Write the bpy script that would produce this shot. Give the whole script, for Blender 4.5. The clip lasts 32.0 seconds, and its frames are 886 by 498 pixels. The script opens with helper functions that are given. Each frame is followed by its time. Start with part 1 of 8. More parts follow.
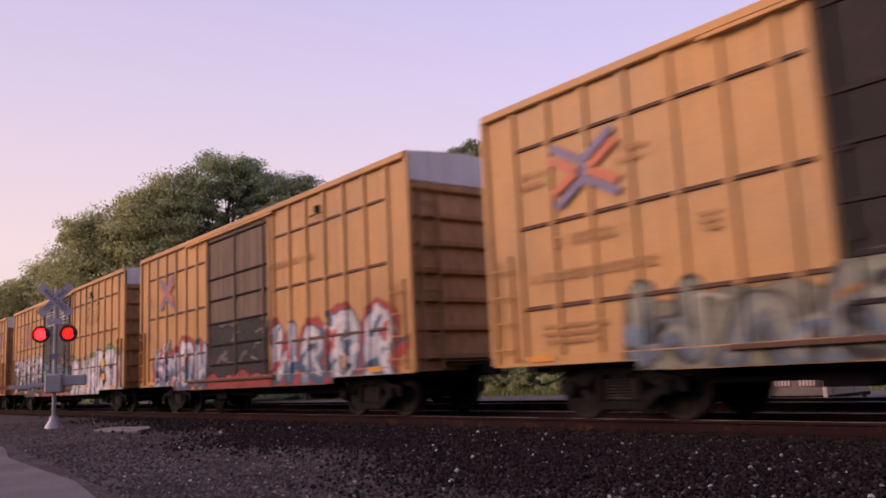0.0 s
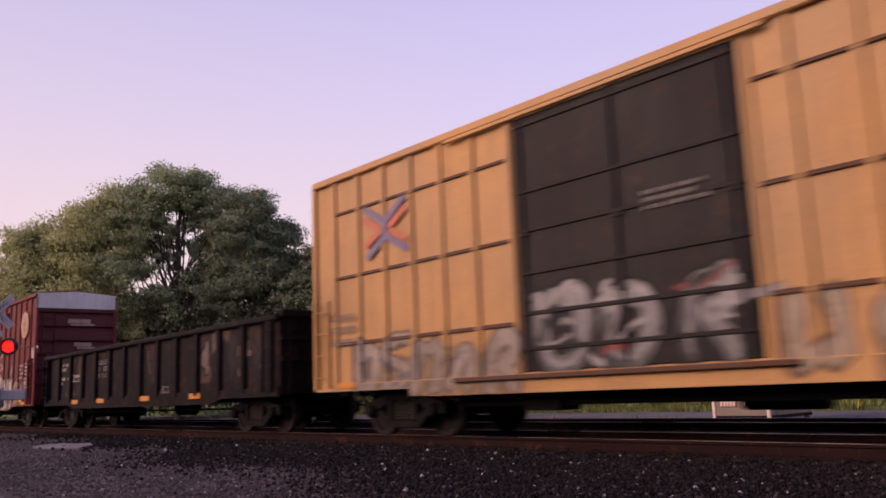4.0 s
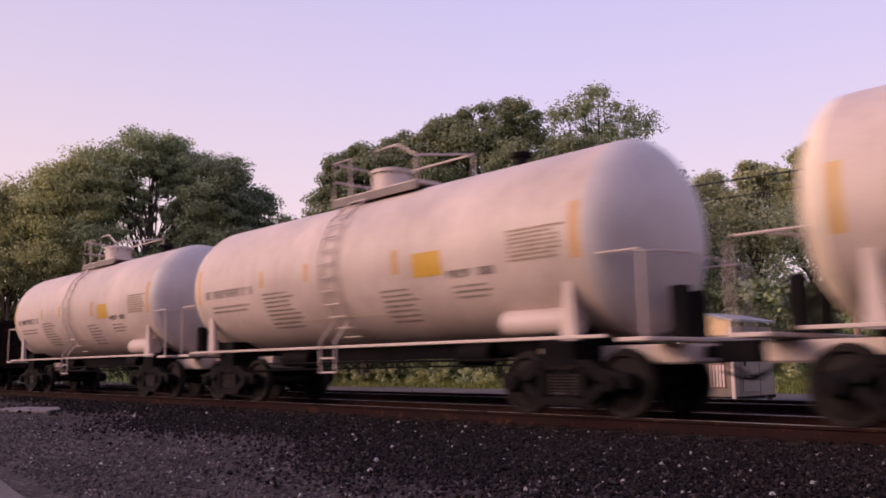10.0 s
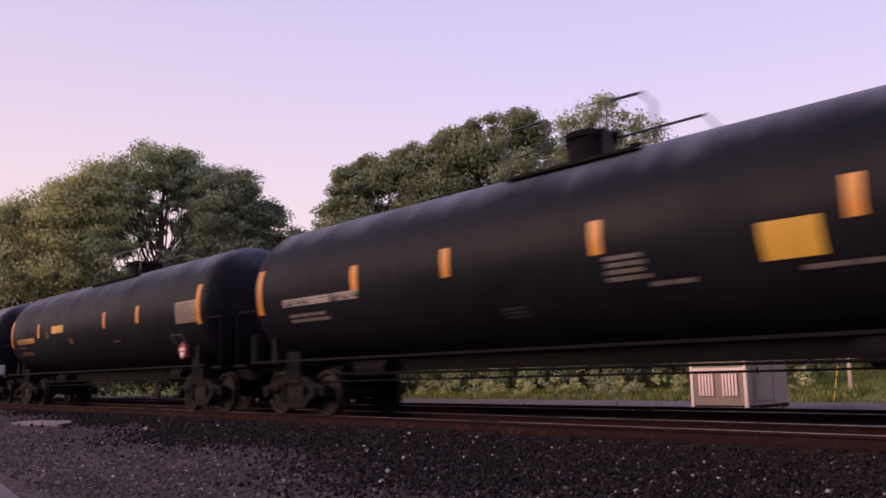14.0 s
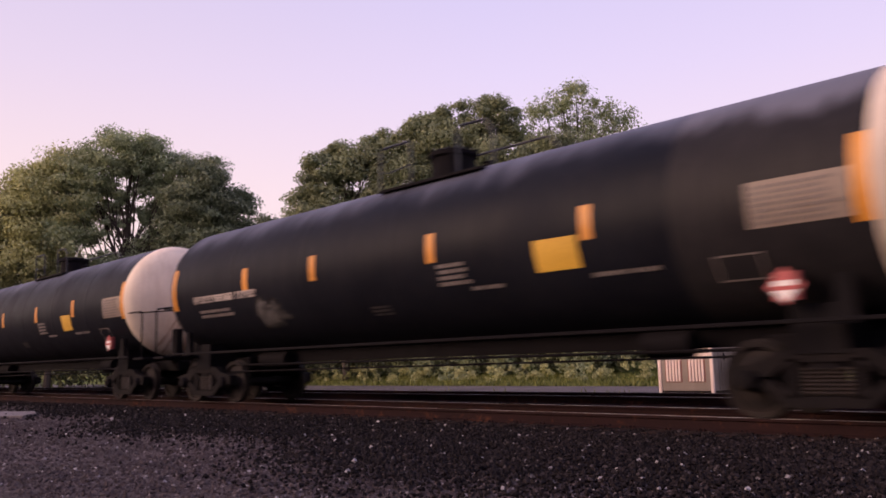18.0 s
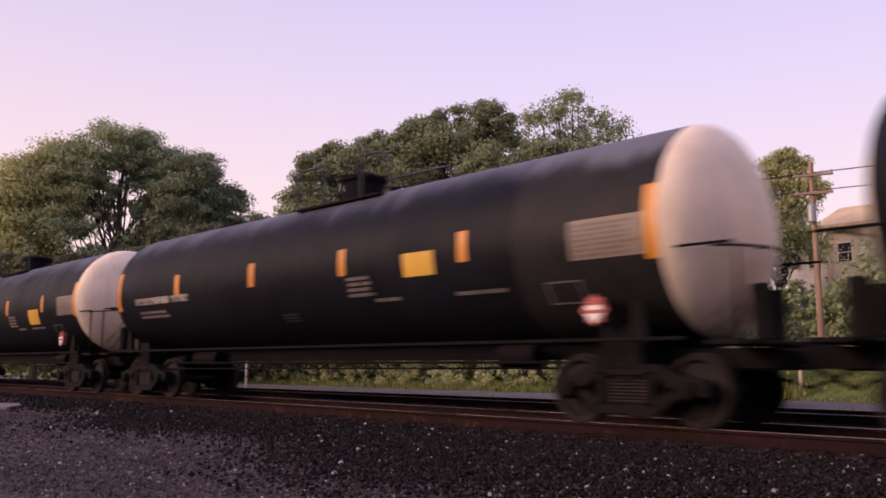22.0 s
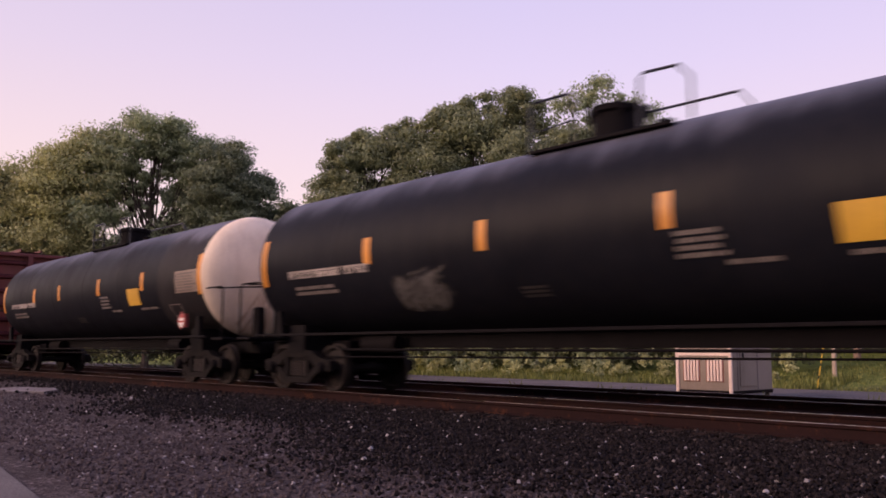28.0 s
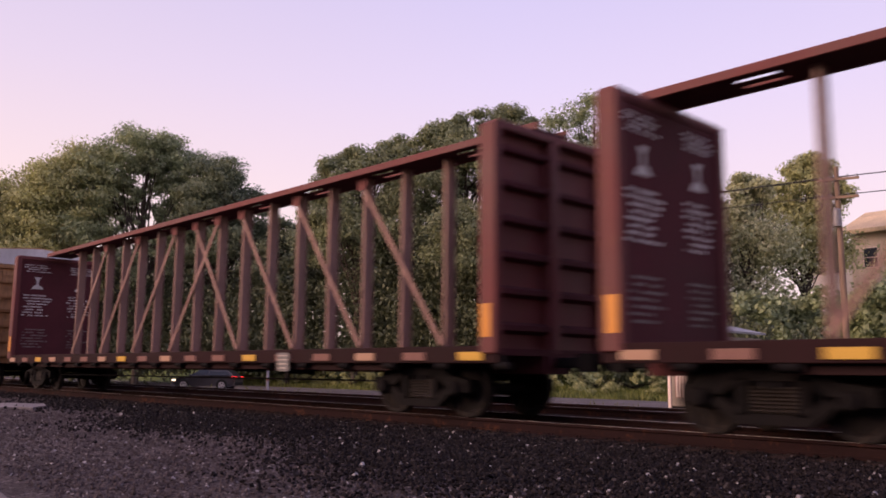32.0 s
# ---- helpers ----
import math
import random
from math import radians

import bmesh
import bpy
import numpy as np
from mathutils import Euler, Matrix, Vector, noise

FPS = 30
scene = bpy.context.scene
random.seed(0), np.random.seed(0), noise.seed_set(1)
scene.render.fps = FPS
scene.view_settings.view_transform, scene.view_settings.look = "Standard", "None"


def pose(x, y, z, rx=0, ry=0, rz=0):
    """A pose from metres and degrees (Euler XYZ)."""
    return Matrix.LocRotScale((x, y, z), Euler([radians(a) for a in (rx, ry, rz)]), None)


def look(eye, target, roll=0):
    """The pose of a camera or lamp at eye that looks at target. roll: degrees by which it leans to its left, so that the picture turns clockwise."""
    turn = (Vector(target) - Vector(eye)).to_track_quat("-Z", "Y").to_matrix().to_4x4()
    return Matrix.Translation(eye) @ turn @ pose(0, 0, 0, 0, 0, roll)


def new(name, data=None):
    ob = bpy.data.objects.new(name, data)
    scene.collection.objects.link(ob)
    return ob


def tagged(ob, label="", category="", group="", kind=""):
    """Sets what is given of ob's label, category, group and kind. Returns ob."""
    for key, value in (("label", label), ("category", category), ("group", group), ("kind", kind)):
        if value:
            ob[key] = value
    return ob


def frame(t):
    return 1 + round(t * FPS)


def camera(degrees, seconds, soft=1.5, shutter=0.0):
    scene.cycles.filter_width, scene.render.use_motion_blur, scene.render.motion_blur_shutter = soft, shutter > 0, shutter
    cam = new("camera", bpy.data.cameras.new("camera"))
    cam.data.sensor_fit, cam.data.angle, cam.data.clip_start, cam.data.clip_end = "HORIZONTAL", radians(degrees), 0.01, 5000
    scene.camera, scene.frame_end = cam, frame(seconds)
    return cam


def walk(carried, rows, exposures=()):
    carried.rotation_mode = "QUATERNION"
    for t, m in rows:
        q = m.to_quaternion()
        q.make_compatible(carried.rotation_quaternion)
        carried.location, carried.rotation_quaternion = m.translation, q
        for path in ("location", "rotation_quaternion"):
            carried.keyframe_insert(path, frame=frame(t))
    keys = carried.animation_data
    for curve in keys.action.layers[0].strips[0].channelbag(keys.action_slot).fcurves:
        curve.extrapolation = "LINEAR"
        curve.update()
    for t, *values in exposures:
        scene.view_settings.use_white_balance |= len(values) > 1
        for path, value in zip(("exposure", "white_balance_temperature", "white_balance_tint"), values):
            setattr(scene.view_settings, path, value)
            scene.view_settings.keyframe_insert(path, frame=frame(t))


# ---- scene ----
# Camera: held by hand beside a railway crossing; z = 0 is the top of the rails, the track runs along x at y = 10.5
cam = camera(56.2, 32.0, soft=1.7, shutter=0.45)
walk(cam, [
    (0, pose(0.002, -0.009, 0.768, 98.66, 2.75, 52.37)),
    (0.5, pose(0.000, -0.012, 0.776, 98.88, 2.76, 52.11)),
    (1, pose(0.007, -0.009, 0.775, 99.12, 2.63, 51.85)),
    (1.5, pose(0.007, -0.010, 0.784, 99.27, 2.67, 51.51)),
    (2, pose(0.012, -0.008, 0.786, 99.38, 2.93, 51.17)),
    (2.5, pose(0.009, -0.015, 0.782, 99.51, 2.80, 50.75)),
    (3, pose(0.013, -0.023, 0.772, 99.55, 2.11, 50.05)),
    (3.5, pose(0.015, -0.007, 0.775, 99.59, 2.12, 49.50)),
    (5.5, pose(0.014, 0.002, 0.779, 99.72, 2.27, 48.19)),
    (6, pose(0.012, 0.020, 0.790, 99.38, 2.15, 47.99)),
    (6.5, pose(0.011, 0.008, 0.785, 99.18, 2.17, 47.77)),
    (7, pose(0.016, 0.001, 0.780, 99.01, 2.23, 47.57)),
    (7.5, pose(0.015, -0.003, 0.772, 98.98, 2.31, 47.33)),
    (8, pose(0.004, -0.006, 0.767, 99.04, 2.03, 47.15)),
    (8.5, pose(0.009, -0.015, 0.763, 98.73, 1.84, 47.10)),
    (9, pose(0.003, -0.014, 0.761, 98.15, 1.44, 47.14)),
    (9.5, pose(0.000, -0.023, 0.761, 97.77, 0.95, 47.13)),
    (10, pose(0.003, -0.031, 0.762, 97.91, 0.79, 47.05)),
    (10.5, pose(-0.003, -0.036, 0.750, 98.17, 0.58, 47.14)),
    (11, pose(-0.007, -0.035, 0.749, 98.37, 0.52, 47.33)),
    (11.5, pose(0.003, -0.024, 0.774, 98.89, 0.59, 47.75)),
    (12, pose(0.002, -0.042, 0.756, 99.19, 0.26, 47.90)),
    (12.5, pose(-0.000, -0.046, 0.754, 98.81, 0.22, 47.77)),
    (13, pose(-0.005, -0.030, 0.755, 98.55, 0.59, 47.72)),
    (13.5, pose(-0.006, -0.035, 0.755, 98.55, 1.02, 47.77)),
    (14, pose(-0.002, -0.029, 0.755, 98.66, 1.20, 47.77)),
    (14.5, pose(0.004, -0.001, 0.776, 98.61, 1.60, 47.48)),
    (16.5, pose(0.002, 0.010, 0.784, 97.90, 1.39, 46.69)),
    (17, pose(0.006, 0.011, 0.783, 98.03, 1.30, 46.64)),
    (17.5, pose(0.018, 0.019, 0.782, 97.79, 1.43, 46.20)),
    (18, pose(0.017, 0.025, 0.779, 97.71, 1.58, 45.85)),
    (18.5, pose(0.008, 0.025, 0.781, 97.77, 1.54, 45.99)),
    (19, pose(0.001, 0.028, 0.777, 97.72, 1.67, 46.28)),
    (19.5, pose(-0.015, 0.036, 0.784, 97.60, 0.94, 45.47)),
    (20, pose(-0.018, 0.044, 0.788, 97.79, 0.17, 44.47)),
    (20.5, pose(0.000, 0.026, 0.783, 98.08, -0.14, 44.39)),
    (21, pose(0.003, 0.027, 0.784, 98.10, -0.11, 44.64)),
    (21.5, pose(-0.007, 0.017, 0.783, 97.99, -0.12, 44.74)),
    (22, pose(-0.002, 0.012, 0.785, 97.94, -0.08, 45.01)),
    (22.5, pose(0.002, 0.018, 0.788, 97.96, -0.35, 45.15)),
    (23, pose(-0.010, 0.017, 0.783, 97.51, -0.72, 45.36)),
    (23.5, pose(-0.010, 0.017, 0.785, 97.04, -0.62, 45.68)),
    (24, pose(-0.003, 0.019, 0.788, 96.89, -0.48, 45.78)),
    (24.5, pose(-0.009, 0.016, 0.777, 96.95, -0.57, 45.93)),
    (25, pose(-0.011, 0.020, 0.779, 96.97, -0.55, 46.30)),
    (25.5, pose(-0.016, 0.009, 0.778, 97.00, -0.62, 46.61)),
    (26, pose(-0.012, 0.010, 0.783, 96.96, -0.45, 46.85)),
    (26.5, pose(-0.001, 0.015, 0.786, 96.87, -0.26, 47.00)),
    (28.5, pose(-0.008, 0.007, 0.787, 97.34, -0.45, 46.91)),
    (29, pose(-0.004, 0.003, 0.787, 98.14, -0.39, 46.43)),
    (29.5, pose(-0.007, -0.003, 0.781, 98.52, -0.47, 46.11)),
    (30, pose(-0.006, -0.014, 0.778, 98.55, -0.58, 46.16)),
    (30.5, pose(-0.010, -0.005, 0.785, 98.47, -0.53, 46.25)),
    (31, pose(-0.015, -0.009, 0.780, 98.22, -0.58, 46.53)),
    (31.5, pose(-0.009, 0.004, 0.777, 98.15, -0.45, 46.62)),
    (32, pose(-0.004, 0.002, 0.771, 98.22, -0.45, 46.40)),
], [(0.0, -0.04, 6150, 12), (3.5, -0.04, 6150, 12), (6.0, 0.06, 6100, 13), (7.1, 0.0, 6150, 13), (8.0, -0.36, 6200, 13), (8.6, -0.14, 6150, 13), (9.2, -0.05, 6150, 13), (14.0, 0.03, 6150, 12.5), (18.0, 0.12, 6400, 12), (27.0, 0.12, 6400, 12), (29.0, 0.03, 6400, 12), (31.0, 0.12, 6400, 12), (32.0, 0.12, 6400, 12)])

# ---- world and light: just after sunset, soft warm glow from the west, lavender sky ----
world = bpy.data.worlds.new("dusk_sky")
scene.world = world
world.use_nodes = True
wn, wl = world.node_tree.nodes, world.node_tree.links
sky = wn.new("ShaderNodeTexSky")
sky.sky_type, sky.sun_disc = "NISHITA", False
sky.sun_elevation, sky.sun_rotation = radians(4), radians(210)
sky.dust_density, sky.ozone_density = 3.0, 3.0
tc = wn.new("ShaderNodeTexCoord")
sep = wn.new("ShaderNodeSeparateXYZ")
wl.new(tc.outputs["Generated"], sep.inputs[0])
ramp = wn.new("ShaderNodeValToRGB")
cr = ramp.color_ramp
cr.elements[0].position, cr.elements[0].color = 0.0, (1.0, 0.78, 0.72, 1)
cr.elements[1].position, cr.elements[1].color = 0.60, (0.53, 0.50, 0.84, 1)
e = cr.elements.new(0.16); e.color = (1.0, 0.79, 0.85, 1)
e = cr.elements.new(0.33); e.color = (0.80, 0.68, 0.91, 1)
wl.new(sep.outputs["Z"], ramp.inputs[0])
mixw = wn.new("ShaderNodeMix")
mixw.data_type = "RGBA"
mixw.inputs[0].default_value = 0.94
skyb = wn.new("ShaderNodeMix")
skyb.data_type, skyb.blend_type = "RGBA", "MULTIPLY"
skyb.inputs[0].default_value = 1.0
wl.new(sky.outputs[0], skyb.inputs[6])
skyb.inputs[7].default_value = (0.12, 0.12, 0.12, 1)
wl.new(skyb.outputs[2], mixw.inputs[6])
west = wn.new("ShaderNodeMapRange")
west.inputs["From Min"].default_value, west.inputs["From Max"].default_value = -0.62, -1.0
west.inputs["To Max"].default_value = 0.8
wl.new(sep.outputs["X"], west.inputs["Value"])
warm = wn.new("ShaderNodeMix")
warm.data_type, warm.blend_type = "RGBA", "MULTIPLY"
warm.inputs[7].default_value = (1.04, 0.99, 0.86, 1)
wl.new(west.outputs[0], warm.inputs[0])
wl.new(ramp.outputs[0], warm.inputs[6])
wl.new(warm.outputs[2], mixw.inputs[7])
wl.new(mixw.outputs[2], wn["Background"].inputs["Color"])
wn["Background"].inputs["Strength"].default_value = 1.0

sun = new("sun", bpy.data.lights.new("sun", "SUN"))
sun.data.energy, sun.data.angle, sun.data.color = 4.1, radians(40), (1.0, 0.65, 0.47)
sun.matrix_world = look((-33, -56, 26), (0, 0, 0))


# ---- mesh helpers ----
class MB:
    """A small mesh builder."""

    def __init__(self):
        self.v, self.f, self.sm = [], [], []

    def add(self, vs, fs, smooth=False):
        n = len(self.v)
        self.v += [tuple(p) for p in vs]
        self.f += [tuple(i + n for i in f) for f in fs]
        self.sm += [smooth] * len(fs)
        return self

    def box(self, x0, x1, y0, y1, z0, z1, m=None):
        vs = [(x, y, z) for x in (x0, x1) for y in (y0, y1) for z in (z0, z1)]
        if m is not None:
            vs = [m @ Vector(p) for p in vs]
        return self.add(vs, [(0, 1, 3, 2), (4, 6, 7, 5), (0, 4, 5, 1), (2, 3, 7, 6), (0, 2, 6, 4), (1, 5, 7, 3)])

    def bar(self, x0, x1, y0, y1, z0, z1, c=0.02):
        """A box with chamfered long edges in all directions."""
        b = bmesh.new()
        bmesh.ops.create_cube(b, size=1)
        for v in b.verts:
            v.co = (x0 + (v.co.x + 0.5) * (x1 - x0), y0 + (v.co.y + 0.5) * (y1 - y0), z0 + (v.co.z + 0.5) * (z1 - z0))
        bmesh.ops.bevel(b, geom=b.edges[:], offset=c, segments=1, affect="EDGES")
        b.verts.index_update()
        self.add([v.co for v in b.verts], [[v.index for v in f.verts] for f in b.faces])
        b.free()
        return self

    def prism(self, prof, a0, a1, axis="y"):
        """A polygon drawn in the plane across the axis, pushed from a0 to a1."""
        put = {"y": lambda p, a: (p[0], a, p[1]), "x": lambda p, a: (a, p[0], p[1]), "z": lambda p, a: (p[0], p[1], a)}[axis]
        n = len(prof)
        vs = [put(p, a0) for p in prof] + [put(p, a1) for p in prof]
        fs = [(i, (i + 1) % n, n + (i + 1) % n, n + i) for i in range(n)]
        return self.add(vs, fs + [tuple(range(n))[::-1], tuple(range(n, 2 * n))])

    def lathe(self, prof, axis="x", centre=(0, 0, 0), seg=24, smooth=True, a0=0.0, a1=360.0):
        """A profile of (along, radius) turned round the axis."""
        full = abs(a1 - a0) >= 359.9
        n = seg if full else seg + 1
        vs = []
        for a, r in prof:
            for i in range(n):
                w = radians(a0 + (a1 - a0) * i / seg)
                c, s = r * math.cos(w), r * math.sin(w)
                p = {"x": (a, c, s), "y": (c, a, s), "z": (c, s, a)}[axis]
                vs.append((p[0] + centre[0], p[1] + centre[1], p[2] + centre[2]))
        fs = []
        for k in range(len(prof) - 1):
            for i in range(seg):
                j = (i + 1) % n
                fs.append((k * n + i, k * n + j, (k + 1) * n + j, (k + 1) * n + i))
        return self.add(vs, fs, smooth)

    def tube(self, pts, r, seg=6):
        """A round bar along a line of points."""
        pts = [Vector(p) for p in pts]
        vs = []
        for i, p in enumerate(pts):
            d = (pts[min(i + 1, len(pts) - 1)] - pts[max(i - 1, 0)]).normalized()
            u = d.orthogonal().normalized() if abs(d.z) > 0.95 else d.cross(Vector((0, 0, 1))).normalized()
            w = d.cross(u)
            rr = r[i] if isinstance(r, (list, tuple)) else r
            for k in range(seg):
                a = 2 * math.pi * k / seg
                vs.append(p + (u * math.cos(a) + w * math.sin(a)) * rr)
        fs = [(i * seg + k, i * seg + (k + 1) % seg, (i + 1) * seg + (k + 1) % seg, (i + 1) * seg + k) for i in range(len(pts) - 1) for k in range(seg)]
        fs += [tuple(range(seg))[::-1], tuple(range((len(pts) - 1) * seg, len(pts) * seg))]
        return self.add(vs, fs, True)

    def mesh(self, name):
        me = bpy.data.meshes.new(name)
        me.from_pydata(self.v, [], self.f)
        me.polygons.foreach_set("use_smooth", self.sm)
        b = bmesh.new()
        b.from_mesh(me)
        bmesh.ops.recalc_face_normals(b, faces=b.faces[:])
        b.to_mesh(me)
        b.free()
        if any(self.sm):
            me.set_sharp_from_angle(angle=radians(38))
        return me


CACHE, RELIEF = {}, {}


def part(name, key, make, material, parent, label="", at=None):
    """One mesh object under a thing or a part; alike parts share their mesh by the key."""
    k = (key, material.name)
    if k not in CACHE:
        made = make()
        me = made.mesh(name) if isinstance(made, MB) else made
        me.materials.clear()
        me.materials.append(material)
        CACHE[k] = me
    ob = new(name, CACHE[k])
    ob.parent = parent
    if at is not None:
        ob.matrix_basis = at
    if label:
        tagged(ob, label)
    return ob


def thing(name, label, category, group="", kind="", at=None):
    ob = new(name)
    ob.empty_display_size = 0.3
    if at is not None:
        ob.matrix_basis = at
    return tagged(ob, label, category, group, kind)


def raw_mesh(name, verts, faces, material, smooth=False):
    """A big mesh from arrays: verts n x 3, faces m x k with equal k."""
    me = bpy.data.meshes.new(name)
    verts, faces = np.asarray(verts, dtype=np.float32), np.asarray(faces, dtype=np.int32)
    m, k = faces.shape
    me.vertices.add(len(verts))
    me.vertices.foreach_set("co", verts.ravel())
    me.loops.add(m * k)
    me.loops.foreach_set("vertex_index", faces.ravel())
    me.polygons.add(m)
    me.polygons.foreach_set("loop_start", np.arange(0, m * k, k, dtype=np.int32))
    me.polygons.foreach_set("use_smooth", np.full(m, smooth))
    me.update(calc_edges=True)
    me.validate()
    me.materials.append(material)
    return me


# ---- materials ----
def nodes_of(name):
    m = bpy.data.materials.new(name)
    m.use_nodes = True
    t = m.node_tree
    return m, t.nodes, t.links, t.nodes["Principled BSDF"]


def mixc(n, l, fac, a, b, blend="MIX"):
    x = n.new("ShaderNodeMix")
    x.data_type, x.blend_type = "RGBA", blend
    for sock, val in ((x.inputs[0], fac), (x.inputs[6], a), (x.inputs[7], b)):
        if isinstance(val, bpy.types.NodeSocket):
            l.new(val, sock)
        else:
            sock.default_value = val if not isinstance(val, (tuple, list)) else (*val[:3], 1)
    return x.outputs[2]


def math_node(n, l, op, *vals, clamp=False):
    x = n.new("ShaderNodeMath")
    x.operation, x.use_clamp = op, clamp
    for sock, val in zip(x.inputs, vals):
        if isinstance(val, bpy.types.NodeSocket):
            l.new(val, sock)
        else:
            sock.default_value = val
    return x.outputs[0]


def noise_node(n, l, vec, scale, detail=4.0, rough=0.55):
    x = n.new("ShaderNodeTexNoise")
    x.inputs["Scale"].default_value, x.inputs["Detail"].default_value, x.inputs["Roughness"].default_value = scale, detail, rough
    if vec is not None:
        l.new(vec, x.inputs["Vector"])
    return x


def ramp_node(n, l, fac, stops, mode="LINEAR"):
    x = n.new("ShaderNodeValToRGB")
    x.color_ramp.interpolation = mode
    els = x.color_ramp.elements
    while len(els) < len(stops):
        els.new(0.5)
    for el, (p, c) in zip(els, stops):
        el.position = p
        el.color = (*c, 1) if isinstance(c, (tuple, list)) else (c, c, c, 1)
    l.new(fac, x.inputs[0])
    return x.outputs[0]


def scaled(n, l, vec, s):
    x = n.new("ShaderNodeMapping")
    x.inputs["Scale"].default_value = s
    l.new(vec, x.inputs["Vector"])
    return x.outputs[0]




def paint(name, rgb, rough=0.55, metal=0.0, spec=0.3, wear=0.35, dirt=(0.10, 0.075, 0.06), bump=0.15, streak=0.5, patches=(), rust=0.0, dust_sheen=None):
    """Weathered paint: broad fading, vertical streaks, fine grain; patches: sprayed lettering-like shapes (x0, x1, z0, z1, seed, colours)."""
    m, n, l, p = nodes_of(name)
    co = n.new("ShaderNodeTexCoord").outputs["Object"]
    big = noise_node(n, l, co, 0.55, 5).outputs[0]
    fine = noise_node(n, l, co, 26.0, 3).outputs[0]
    strk = noise_node(n, l, scaled(n, l, co, (5.0, 5.0, 0.25)), 1.6, 4, 0.6).outputs[0]
    fade = ramp_node(n, l, big, [(0.3, 0.72), (0.7, 1.12)])
    col = mixc(n, l, 1.0, rgb, fade, "MULTIPLY")
    dirtf = math_node(n, l, "MULTIPLY", ramp_node(n, l, strk, [(0.46, 0.0), (0.74, 1.0)]), streak)
    col = mixc(n, l, dirtf, col, dirt)
    if rust:
        rf = math_node(n, l, "MULTIPLY", ramp_node(n, l, noise_node(n, l, co, 3.2, 7, 0.7).outputs[0], [(0.55, 0.0), (0.68, 1.0)]), rust)
        col = mixc(n, l, rf, col, (0.13, 0.05, 0.025))
    col = mixc(n, l, wear * 0.5, col, ramp_node(n, l, fine, [(0.3, 0.35), (0.75, 1.3)]), "MULTIPLY")
    # Pale tint on the upper flank: dust, and on black tanks painted sky sheen.
    if dust_sheen:
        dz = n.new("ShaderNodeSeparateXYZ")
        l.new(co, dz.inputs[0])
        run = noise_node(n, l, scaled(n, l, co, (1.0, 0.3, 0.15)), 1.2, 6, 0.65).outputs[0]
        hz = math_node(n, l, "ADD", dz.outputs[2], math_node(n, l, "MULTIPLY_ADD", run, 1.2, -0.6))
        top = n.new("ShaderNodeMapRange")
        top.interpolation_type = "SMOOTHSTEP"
        top.inputs["From Min"].default_value, top.inputs["From Max"].default_value = dust_sheen[0], dust_sheen[1]
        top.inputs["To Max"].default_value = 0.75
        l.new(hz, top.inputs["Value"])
        col = mixc(n, l, top.outputs[0], col, dust_sheen[2])
    if patches:
        sp = n.new("ShaderNodeSeparateXYZ")
        l.new(co, sp.inputs[0])
        for x0, x1, z0, z1, seed, cols, *size in patches:
            size = size[0] if size else 2.4
            off = n.new("ShaderNodeVectorMath")
            off.operation = "ADD"
            l.new(co, off.inputs[0])
            off.inputs[1].default_value = (seed * 7.3, 0, seed * 3.1)
            warp = noise_node(n, l, scaled(n, l, off.outputs[0], (1, 0, 1)), 1.5, 2)
            wv = n.new("ShaderNodeVectorMath")
            wv.operation = "MULTIPLY_ADD"
            l.new(warp.outputs["Color"], wv.inputs[0])
            wv.inputs[1].default_value = (0.9, 0, 0.7)
            l.new(scaled(n, l, off.outputs[0], (1, 0, 0.55)), wv.inputs[2])
            vor = n.new("ShaderNodeTexVoronoi")
            vor.inputs["Scale"].default_value = size
            l.new(wv.outputs[0], vor.inputs["Vector"])
            edge = n.new("ShaderNodeTexVoronoi")
            edge.feature = "DISTANCE_TO_EDGE"
            edge.inputs["Scale"].default_value = size
            l.new(wv.outputs[0], edge.inputs["Vector"])
            hue = n.new("ShaderNodeSeparateXYZ")
            l.new(vor.outputs["Color"], hue.inputs[0])
            k = len(cols) - 1
            pc = ramp_node(n, l, hue.outputs[0], [(i / k, c) for i, c in enumerate(cols[:-1])], "CONSTANT")
            pc = mixc(n, l, math_node(n, l, "LESS_THAN", edge.outputs["Distance"], 0.045), pc, cols[-1])
            pc = mixc(n, l, 0.5, pc, ramp_node(n, l, noise_node(n, l, co, 2.2, 4).outputs[0], [(0.3, 0.5), (0.7, 1.1)]), "MULTIPLY")
            wob = math_node(n, l, "MULTIPLY_ADD", noise_node(n, l, scaled(n, l, off.outputs[0], (1, 0, 0.4)), 1.3, 2).outputs[0], 1.1, -0.55)
            fx = math_node(n, l, "MULTIPLY", math_node(n, l, "GREATER_THAN", math_node(n, l, "ADD", sp.outputs[0], wob), x0), math_node(n, l, "LESS_THAN", math_node(n, l, "ADD", sp.outputs[0], wob), x1))
            fz = math_node(n, l, "MULTIPLY", math_node(n, l, "GREATER_THAN", sp.outputs[2], z0), math_node(n, l, "LESS_THAN", math_node(n, l, "ADD", sp.outputs[2], wob), z1))
            near = math_node(n, l, "LESS_THAN", sp.outputs[1], 0.0)
            f = math_node(n, l, "MULTIPLY", math_node(n, l, "MULTIPLY", fx, fz), near)
            f = math_node(n, l, "MULTIPLY", f, ramp_node(n, l, big, [(0.25, 0.75), (0.6, 0.97)]))
            col = mixc(n, l, f, col, pc)
    l.new(col, p.inputs["Base Color"])
    p.inputs["Metallic"].default_value = metal
    p.inputs["Specular IOR Level"].default_value = spec
